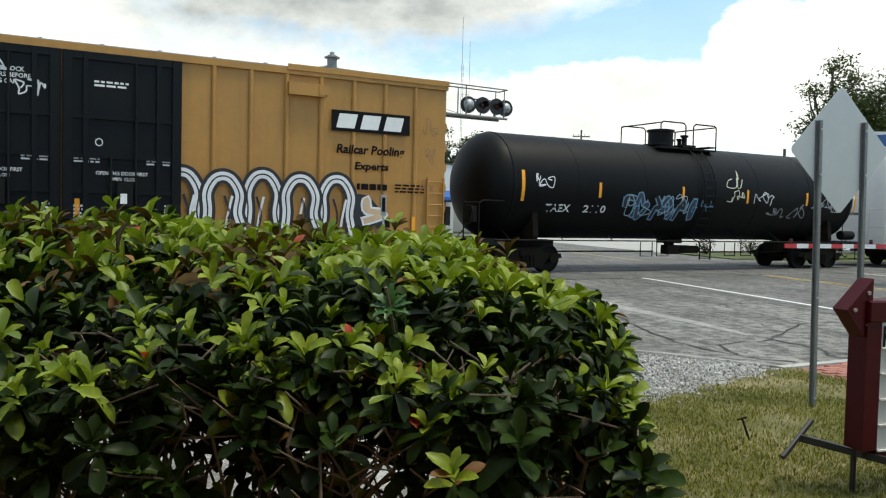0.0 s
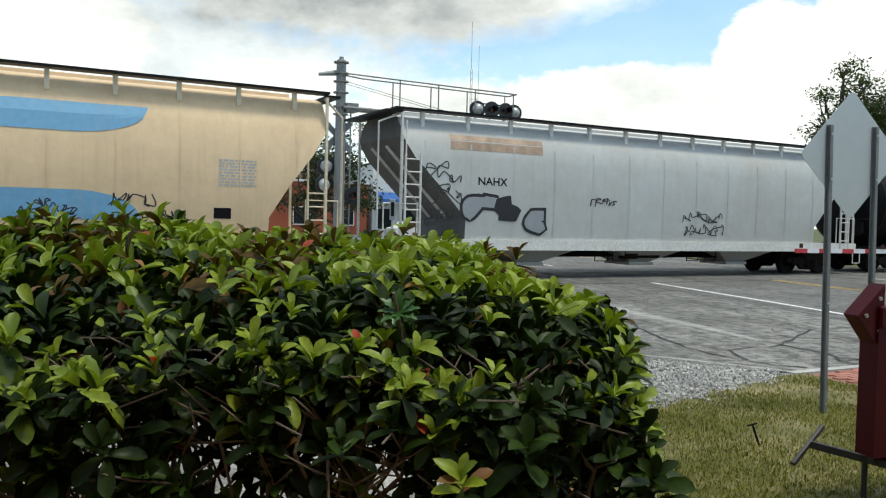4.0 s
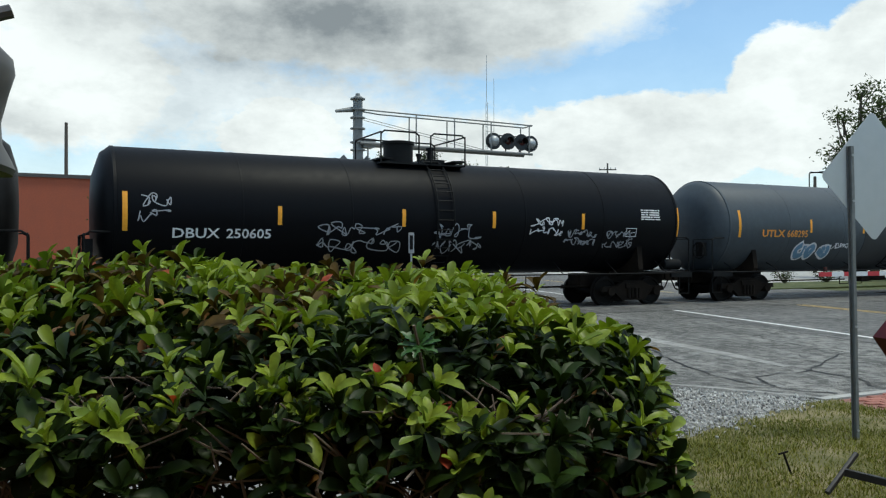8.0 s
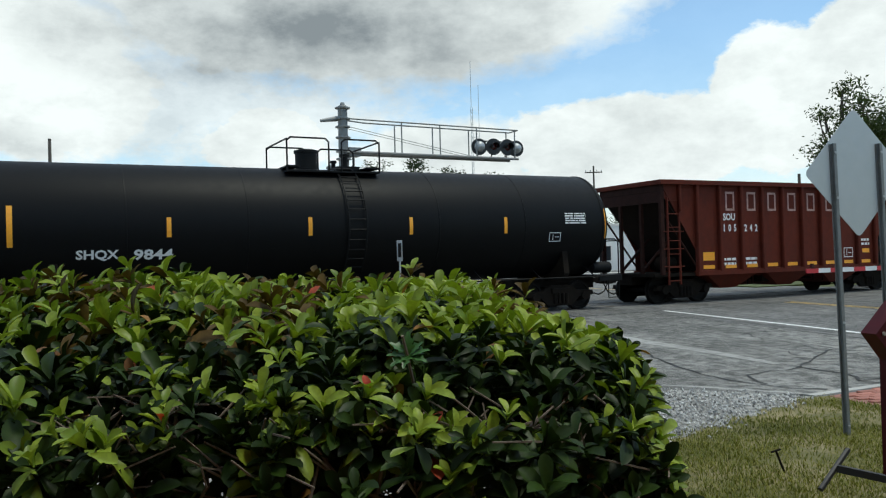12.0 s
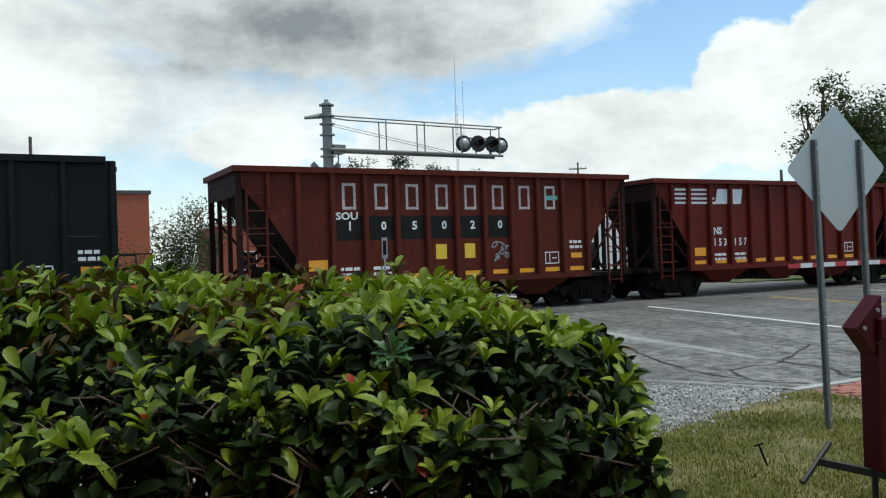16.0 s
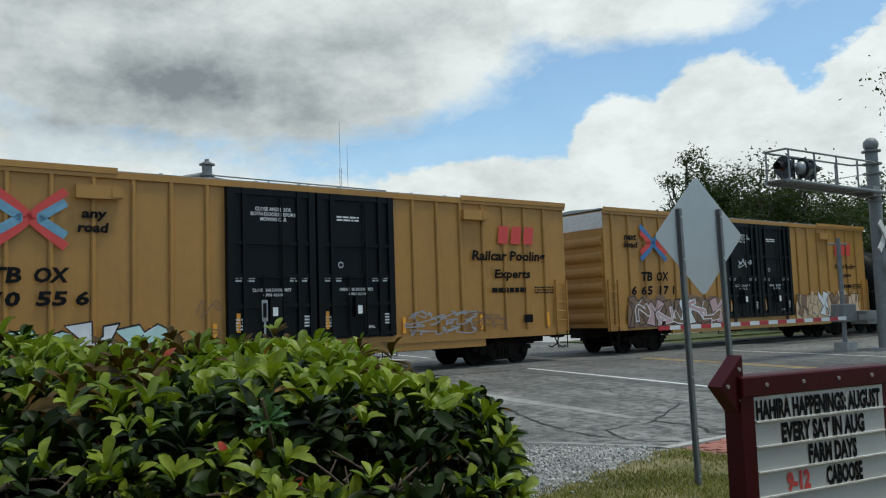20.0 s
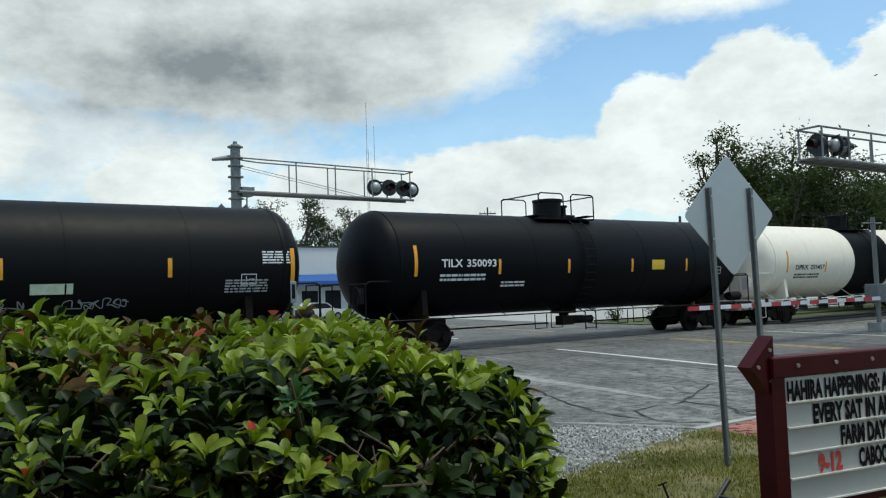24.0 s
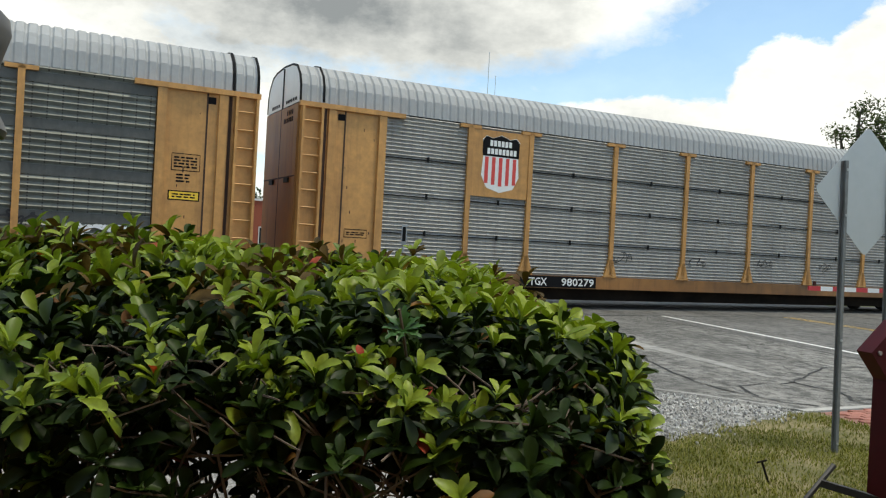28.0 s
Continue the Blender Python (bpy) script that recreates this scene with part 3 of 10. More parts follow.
def slab(name, outline, z0, z1, mat, label, category, kind="structure"):
    bm = bmesh.new()
    a = [bm.verts.new((p[0], p[1], z0)) for p in outline]
    b = [bm.verts.new((p[0], p[1], z1)) for p in outline]
    n = len(outline)
    for k in range(n):
        bm.faces.new((a[k], a[(k + 1) % n], b[(k + 1) % n], b[k]))
    bm.faces.new(b)
    bm.faces.new(a[::-1])
    return thing(name, bm, mat, label, category, kind)


def surface(name, base, dark, pale, scale, rough, bump, crack=0.0, patch_scale=0.35, track=0.0):
    """Mineral ground: fine aggregate, broad worn patches, and hairline cracks where asked."""
    m = bpy.data.materials.new(name)
    m.use_nodes = True
    nt = m.node_tree
    b = nt.nodes["Principled BSDF"]
    tc = nt.nodes.new("ShaderNodeTexCoord")
    v = tc.outputs["Object"]
    fine = node(nt, "ShaderNodeTexNoise", Scale=scale, Detail=4.0, Roughness=0.8)
    stone = node(nt, "ShaderNodeTexVoronoi", Scale=scale * 0.9)
    broad = node(nt, "ShaderNodeTexNoise", Scale=patch_scale, Detail=5.0, Roughness=0.6)
    for n in (fine, stone, broad):
        wire(nt, v, n.inputs["Vector"])
    col = mixc(nt, ramp(nt, fine.outputs[0], [(0.46, 0.0), (0.54, 1.0)]), dark, base)
    col = mixc(nt, ramp(nt, broad.outputs[0], [(0.42, 0.0), (0.68, 0.8)]), col, pale)
    col = mixc(nt, ramp(nt, stone.outputs["Distance"], [(0.05, 0.35), (0.35, 0.0)]), col, pale)
    mid = node(nt, "ShaderNodeTexNoise", Scale=scale * 0.11, Detail=6.0, Roughness=0.7)
    wire(nt, v, mid.inputs["Vector"])
    col = mixc(nt, ramp(nt, mid.outputs[0], [(0.42, 0.75), (0.54, 0.0)]), col, dark)
    if track:                                               # long wear streaks along the road
        sv = nt.nodes.new("ShaderNodeVectorRotate")
        sv.inputs["Axis"].default_value = (0, 0, 1)
        sv.inputs["Angle"].default_value = -radians(105.7)
        sq = nt.nodes.new("ShaderNodeVectorMath")
        sq.operation = "MULTIPLY"
        sq.inputs[1].default_value = (0.06, 1.0, 1.0)
        wire(nt, v, sv.inputs["Vector"])
        wire(nt, sv.outputs[0], sq.inputs[0])
        st = node(nt, "ShaderNodeTexNoise", Scale=2.6, Detail=7.0, Roughness=0.72)
        wire(nt, sq.outputs[0], st.inputs["Vector"])
        col = mixc(nt, ramp(nt, st.outputs[0], [(0.36, 0.5 * track), (0.5, 0.0)]), col, dark)
        col = mixc(nt, ramp(nt, st.outputs[0], [(0.54, 0.0), (0.68, 0.5 * track)]), col, pale)
    if crack:
        cr = node(nt, "ShaderNodeTexVoronoi", Scale=crack, feature="DISTANCE_TO_EDGE")
        mp = nt.nodes.new("ShaderNodeVectorMath")
        mp.operation = "ADD"
        w = node(nt, "ShaderNodeTexNoise", Scale=1.3, Detail=4.0)
        sc = nt.nodes.new("ShaderNodeVectorMath")
        sc.operation = "SCALE"
        sc.inputs["Scale"].default_value = 1.3
        wire(nt, v, w.inputs["Vector"])
        wire(nt, w.outputs["Color"], sc.inputs[0])
        wire(nt, v, mp.inputs[0])
        wire(nt, sc.outputs[0], mp.inputs[1])
        wire(nt, mp.outputs[0], cr.inputs["Vector"])
        gate = node(nt, "ShaderNodeTexNoise", Scale=0.22, Detail=2.0)
        wire(nt, v, gate.inputs["Vector"])
        f = mathn(nt, "MULTIPLY", ramp(nt, cr.outputs["Distance"], [(0.0, 1.0), (0.012, 0.0)]), ramp(nt, gate.outputs[0], [(0.47, 0.0), (0.52, 1.0)]))
        col = mixc(nt, mathn(nt, "MULTIPLY", f, 0.8), col, tuple(c * 0.25 for c in dark))
    wire(nt, col, b.inputs["Base Color"])
    b.inputs["Roughness"].default_value = rough
    bp = nt.nodes.new("ShaderNodeBump")
    bp.inputs["Distance"].default_value = bump
    bp.inputs["Strength"].default_value = 0.7
    wire(nt, mathn(nt, "ADD", fine.outputs[0], mathn(nt, "MULTIPLY", stone.outputs["Distance"], -0.8)), bp.inputs["Height"])
    wire(nt, bp.outputs[0], b.inputs["Normal"])
    return m


ASPHALT = surface("worn grey asphalt", (0.275, 0.267, 0.245), (0.038, 0.037, 0.034), (0.37, 0.36, 0.335), 42, 0.85, 0.016, 0.30, 0.35, 1.0)
PALE_ASPHALT = surface("pale worn asphalt", (0.34, 0.335, 0.315), (0.20, 0.195, 0.18), (0.42, 0.41, 0.385), 40, 0.85, 0.006)
ROADWAY = surface("driven asphalt lanes", (0.20, 0.195, 0.183), (0.040, 0.039, 0.037), (0.25, 0.244, 0.23), 40, 0.8, 0.010, 0.18, 0.35, 1.0)
CONCRETE = surface("pale concrete", (0.42, 0.41, 0.38), (0.33, 0.32, 0.30), (0.48, 0.47, 0.44), 30, 0.85, 0.003)
GRAVEL_BED = surface("crushed stone bed", (0.37, 0.36, 0.34), (0.14, 0.135, 0.125), (0.52, 0.51, 0.48), 34, 0.9, 0.02)
DIRT = surface("sandy soil with thin grass", (0.165, 0.142, 0.045), (0.088, 0.086, 0.022), (0.33, 0.265, 0.155), 16, 0.95, 0.01, 0, 0.9)
MEADOW = surface("short rough grass", (0.085, 0.11, 0.03), (0.045, 0.06, 0.016), (0.13, 0.13, 0.05), 9, 0.95, 0.02, 0, 0.25)
BALLAST = surface("dark track ballast", (0.10, 0.095, 0.09), (0.04, 0.038, 0.036), (0.17, 0.16, 0.15), 22, 0.95, 0.03)
ROAD_WHITE = M("worn white road paint", (0.78, 0.78, 0.75), 0.7, vary=0.18, grain=30, dirt=0.35, dirt_rgb=(0.28, 0.28, 0.27))
ROAD_YELLOW = M("worn yellow road paint", (0.55, 0.36, 0.08), 0.7, vary=0.2, grain=30, dirt=0.35, dirt_rgb=(0.25, 0.2, 0.1))
BRICK_RED = M("red paving brick", (0.33, 0.135, 0.10), 0.85, vary=0.2, grain=30, per_piece=0.18)
RAIL_STEEL = M("rusty rail steel", (0.075, 0.055, 0.045), 0.55, metal=0.5, grain=20)

ground = slab("ground", [(-2500, -2500), (2500, -2500), (2500, 2500), (-2500, 2500)], -0.5, -0.05, MEADOW, "rough grass ground that runs out to the horizon", "ground")
curb = [at(7.9, 6.2), at(6.8, 7.0), at(5.3, 7.9), at(2, 9.0), at(-60, 9.4)]
slab("pavement", [at(-60, 17.6), at(70, 17.6), at(70, 5.0), at(13.5, 5.0), at(9.5, 5.7)] + curb, -0.3, 0.0, ASPHALT, "worn grey asphalt apron with long cracks", "pavement")
slab("road", [at(road_s(15.4, -30), -30), at(road_s(26.6, -30), -30), at(road_s(26.6, 58), 58), at(road_s(15.4, 58), 58)], -0.3, 0.004, ROADWAY, "two-lane asphalt road over the level crossing", "road")
slab("far_lot", [at(-60, 24.5), at(17, 24.5), at(24, 90), at(-60, 90)], -0.3, 0.0, CONCRETE, "pale concrete lot beyond the track", "pavement")
slab("cross_street", [at(-60, 58), at(90, 58), at(90, 64), at(-60, 64)], -0.3, 0.006, ROADWAY, "asphalt street across the end of the road", "road")
slab("far_lot_2", [at(28.2, 30.5), at(90, 30.5), at(90, 57.9), at(35, 57.9)], -0.3, -0.01, CONCRETE, "pale concrete apron of the white building", "pavement")
slab("verge", [at(28.5, 25.0), at(90, 25.0), at(90, 30), at(30, 30)], -0.3, 0.03, MEADOW, "grass verge beside the far road", "grass")


def road_line(name, s0, d0, d1, w, mat, label):
    bm = bmesh.new()
    n = 12
    prev = None
    for k in range(n + 1):
        d = d0 + (d1 - d0) * k / n
        bend = -0.02 * max(0, 13 - d) ** 2
        p = [bm.verts.new(at(road_s(s0 + o, d) + bend * 0.35, d, 0.008)) for o in (-w / 2, w / 2)]
        if prev:
            bm.faces.new((prev[0], prev[1], p[1], p[0]))
        prev = p
    ob = thing(name, bm, mat, label, "road marking", "structure")


road_line("edge_line", 16.15, 3, 18.4, 0.15, ROAD_WHITE, "thin worn white edge line on the road")
road_line("center_line", 21.10, 3, 17.5, 0.11, ROAD_YELLOW, "worn yellow centre line on the road")
road_line("center_line", 21.36, 3, 17.5, 0.11, ROAD_YELLOW, "worn yellow centre line on the road")
road_line("edge_line", 25.9, 3, 18.4, 0.13, ROAD_WHITE, "thin worn white edge line on the road")
road_line("edge_line", 16.3, 24.5, 56, 0.13, ROAD_WHITE, "thin worn white edge line on the road")
road_line("center_line", 21.2, 24.5, 56, 0.13, ROAD_YELLOW, "worn yellow centre line on the road")
slab("patched_strip", [(2.2, 17.6), (3.05, 15.3), (3.86, 13.25), (4.42, 11.7), (4.56, 11.78), (4.14, 13.3), (3.43, 15.4), (2.7, 17.7)], -0.1, 0.003, PALE_ASPHALT, "pale worn seam strip across the asphalt", "pavement")


def crack(pts, w, seed):
    """A tarred crack that wanders through the points."""
    rnd = random.Random(seed)
    way = []
    for (x0, y0), (x1, y1) in zip(pts, pts[1:]):
        n = max(2, int(math.hypot(x1 - x0, y1 - y0) / 0.25))
        for k in range(n):
            way.append((x0 + (x1 - x0) * k / n + rnd.gauss(0, 0.035), y0 + (y1 - y0) * k / n + rnd.gauss(0, 0.035)))
    way.append(pts[-1])
    bm = bmesh.new()
    prev = None
    for i, (x, y) in enumerate(way):
        a, b = Vector(way[max(0, i - 1)]), Vector(way[min(len(way) - 1, i + 1)])
        d = (b - a).normalized()
        k = w * rnd.uniform(0.4, 1.2) / 2
        p = [bm.verts.new((x - d.y * k * s, y + d.x * k * s, 0.0085)) for s in (-1, 1)]
        if prev:
            bm.faces.new((prev[0], prev[1], p[1], p[0]))
        prev = p
    thing("pavement_crack", bm, TAR, "dark tarred crack wandering over the asphalt", "crack", "structure")


TAR = M("dark crack tar", (0.025, 0.025, 0.025), 0.8)
for k, (w, pts) in enumerate((
        (0.040, [(2.85, 14.6), (2.97, 13.5), (2.99, 11.7), (3.32, 10.33), (3.86, 9.64), (4.2, 9.5)]),
        (0.035, [(3.60, 10.0), (3.63, 10.3), (3.73, 10.75), (4.61, 11.35), (5.37, 12.34), (5.84, 13.14), (6.68, 13.6), (9.0, 14.6)]),
        (0.045, [(4.61, 11.35), (4.95, 10.71), (4.84, 10.04), (5.01, 9.87), (5.6, 9.9)]),
        (0.025, [(3.32, 10.33), (3.63, 10.27)]),
        (0.022, [(2.99, 11.7), (3.73, 10.75)]),
        (0.022, [(5.37, 12.34), (5.1, 12.6), (5.25, 13.1), (5.84, 13.14)]),
        (0.030, [(4.84, 10.04), (5.8, 10.6), (7.2, 10.5), (8.6, 11.0)]),
        (0.025, [(1.6, 14.6), (2.6, 16.3), (3.9, 17.4)]),
        (0.025, [(-1.0, 12.5), (1.4, 12.9), (2.97, 13.5)]),
        (0.020, [(4.2, 15.6), (4.9, 14.6), (5.84, 13.14)]),
        (0.040, [(0.5, 17.0), (3.0, 17.6), (5.6, 19.5)]))):
    crack(pts, w, k + 1)
slab("worn_edge", [(2.4, 10.05), (2.74, 9.90), (3.23, 9.60), (3.71, 9.31), (3.76, 9.38), (3.26, 9.70), (2.78, 10.01), (2.45, 10.15)], -0.1, 0.004, PALE_ASPHALT, "pale crumbling edge of the asphalt", "pavement")

# track: ballast, sleepers, rails, crossing panels
slab("ballast", [at(-80, 18.2), at(120, 18.2), at(120, 23.2), at(-80, 23.2)], -0.3, -0.03, BALLAST, "dark stone ballast under the track", "ballast")
slab("crossing_panel", [at(13, 17.3), at(30, 17.3), at(30, 24.7), at(13, 24.7)], -0.2, 0.012, ROADWAY, "dark asphalt crossing panel between the rails", "crossing")
TRACK_MID = 20.5
for side in (-0.7175, 0.7175):
    bm = extrude_x([(-0.035, 0.02), (-0.035, 0.0), (0.035, 0.0), (0.035, 0.02), (0.012, 0.0), (0.012, -0.1), (0.07, -0.13), (-0.07, -0.13), (-0.012, -0.1), (-0.012, 0.0)][2:] + [(-0.035, 0.0), (-0.035, 0.018), (0.035, 0.018)], -80, 120)
    rail = thing("rail", bm, RAIL_STEEL, "worn steel rail with a rusty web", "rail", "structure")
    rail.matrix_world = Matrix.Translation(at(0, TRACK_MID + side)) @ pose(0, 0, 0, 0, 0, 28.93)
ties = tagged(new("sleepers"), "dark timber sleepers under the rails", "sleeper", kind="structure")
tie_mesh = mesh_of(soft_box(-0.11, 0.11, -1.3, 1.3, -0.22, -0.035, 0.01, 1), M("tarred timber", (0.05, 0.04, 0.032), 0.9, vary=0.3, grain=20))
for k in range(120):
    s = 30.5 + k * 0.55 if k < 80 else 12.5 - (k - 80) * 0.55
    ob = part("sleeper", tie_mesh, None, ties)
    ob.matrix_local = Matrix.Translation(at(s, TRACK_MID)) @ pose(0, 0, 0, 0, 0, 28.93)

# ---- the train: shared running gear ----
WHEEL_R, AXLE, ANGLE, NEAR = 0.44, 0.875, 28.93, 19.0   # wheel radius, half axle spacing, the track's bearing, eye to car side
TRACK = NEAR + 1.5
WHEELSETS = []


def wheelset_mesh():
    bm = bmesh.new()
    for s in (-1, 1):
        prof = [(0.66, 0.10), (0.66, WHEEL_R + 0.025), (0.69, WHEEL_R + 0.025), (0.70, WHEEL_R), (0.80, WHEEL_R - 0.006), (0.80, WHEEL_R - 0.07), (0.765, WHEEL_R - 0.085), (0.745, 0.17), (0.82, 0.14), (0.82, 0.09)]
        w = lathe([(s * a, r) for a, r in prof], "y", 32)
        me = bpy.data.meshes.new("tmp")
        w.to_mesh(me)
        w.free()
        bm.from_mesh(me)
        bpy.data.meshes.remove(me)
    rod(bm, (0, -1.1, 0), (0, 1.1, 0), 0.08, 12)
    for s in (-1, 1):                                       # bolts on the axle ends
        for k in range(3):
            a = k * math.tau / 3
            rod(bm, (0.045 * math.cos(a), s * 1.1, 0.045 * math.sin(a)), (0.045 * math.cos(a), s * 1.13, 0.045 * math.sin(a)), 0.014, 6)
    return mesh_of(bm, WHEEL_STEEL, True)


def sideframe_mesh():
    r = WHEEL_R
    top = [(-1.22, r + 0.02), (-1.18, r + 0.15), (-0.62, r + 0.17), (-0.34, r + 0.33), (0.34, r + 0.33), (0.62, r + 0.17), (1.18, r + 0.15), (1.22, r + 0.02)]
    low = [(1.04, r + 0.0), (0.70, r - 0.02), (0.42, r - 0.27), (-0.42, r - 0.27), (-0.70, r - 0.02), (-1.04, r)]
    bm = bmesh.new()
    for y0 in (-0.06, ):
        a = [bm.verts.new((x, -0.07, z)) for x, z in top + low]
        b = [bm.verts.new((x, 0.07, z)) for x, z in top + low]
        hole = [(-0.36, r - 0.12), (0.36, r - 0.12), (0.27, r + 0.16), (-0.27, r + 0.16)]
        n = len(a)
        for k in range(n):
            bm.faces.new((a[k], a[(k + 1) % n], b[(k + 1) % n], b[k]))
        bm.faces.new(a[::-1])
        bm.faces.new(b)
    for s in (-1, 1):                                       # bearing adapters and end caps
        rod(bm, (s * AXLE, -0.14, r), (s * AXLE, 0.1, r), 0.13, 14)
    for x in (-0.2, -0.07, 0.07, 0.2):                      # spring nest
        rod(bm, (x, -0.105, r - 0.2), (x, -0.105, r + 0.1), 0.055, 8)
    quad_box(bm, -0.32, 0.32, -0.13, -0.07, r + 0.1, r + 0.24)
    return mesh_of(bm, IRON)


def bolster_mesh():
    return mesh_of(boxes([(-0.2, 0.2, -1.0, 1.0, WHEEL_R + 0.08, WHEEL_R + 0.28), (-0.25, 0.25, -0.3, 0.3, WHEEL_R + 0.28, WHEEL_R + 0.40), (-0.62, -0.5, -0.85, 0.85, WHEEL_R - 0.1, WHEEL_R + 0.06), (0.5, 0.62, -0.85, 0.85, WHEEL_R - 0.1, WHEEL_R + 0.06)]), IRON)


WHEELSET, SIDEFRAME, BOLSTER = wheelset_mesh(), sideframe_mesh(), bolster_mesh()


def coupler_mesh():
    bm = boxes([(0.0, 0.55, -0.09, 0.09, 0.76, 0.92), (0.5, 0.72, -0.2, 0.12, 0.70, 0.99), (0.66, 0.86, -0.2, -0.06, 0.72, 0.97), (0.72, 0.80, 0.04, 0.14, 0.74, 0.95)])
    pipe(bm, [(0.3, -0.28, 0.72), (0.45, -0.28, 0.45), (0.75, -0.2, 0.36), (1.0, -0.1, 0.42)], 0.022)
    return mesh_of(bm, IRON)


COUPLER = coupler_mesh()
CARS = []


def car(name, u0, u1, label, category):
    """A railway car between u0 and u1 along the train; its own space has x along the track, near side at -y, rail top at 0."""
    ob = tagged(new(name), label, category, "cars of the freight train")
    CARS.append((ob, 0.95 * (u0 + u1) / 2))
    return ob, 0.95 * (u1 - u0)


def truck(parent, x):
    t = part("truck", BOLSTER, IRON, parent)
    t.location.x = x
    for s in (-1, 1):
        f = part("sideframe", SIDEFRAME, IRON, t)
        f.location.y = s * 1.0
        f.rotation_euler.z = 0 if s < 0 else math.pi
        w = part("wheelset", WHEELSET, WHEEL_STEEL, t)
        w.location = (s * AXLE, 0, WHEEL_R)
        WHEELSETS.append((w, CARS[-1][1] + x + s * AXLE, s * AXLE))
    return t


def gear(parent, half, truck_x):
    for s in (-1, 1):
        truck(parent, s * truck_x)
        c = part("coupler", COUPLER, IRON, parent)
        c.location.x = s * (half - 0.05)
        c.rotation_euler.z = 0 if s > 0 else math.pi


def rungs(bm, x0, x1, y, zs, r=0.014):
    """A ladder: two stiles and its rungs."""
    for z in zs:
        rod(bm, (x0, y, z), (x1, y, z), r, 6)
    for x in (x0, x1):
        quad_box(bm, x - 0.02, x + 0.02, y - 0.015, y + 0.05, zs[0] - 0.12, zs[-1] + 0.12)


def brake_gear(parent, half):
    bm = boxes([(-0.9, -0.4, -0.9, -0.55, 0.55, 0.85), (0.1, 0.6, -0.35, 0.0, 0.58, 0.82)])
    rod(bm, (-0.3, -0.7, 0.7), (0.6, -0.7, 0.7), 0.13, 12)
    pipe(bm, [(-half + 0.6, -0.3, 0.62), (-1.0, -0.3, 0.62)], 0.025)
    pipe(bm, [(1.0, -0.45, 0.6), (half - 0.6, -0.45, 0.6)], 0.03)
    for x in (-2.2, -1.5, 1.6, 2.4):
        pipe(bm, [(x, -1.0, 0.95), (x, -1.0, 0.5), (x + 0.5, -1.0, 0.5), (x + 0.5, -1.0, 0.95)], 0.018)
    return part("brake_gear", bm, IRON, parent)


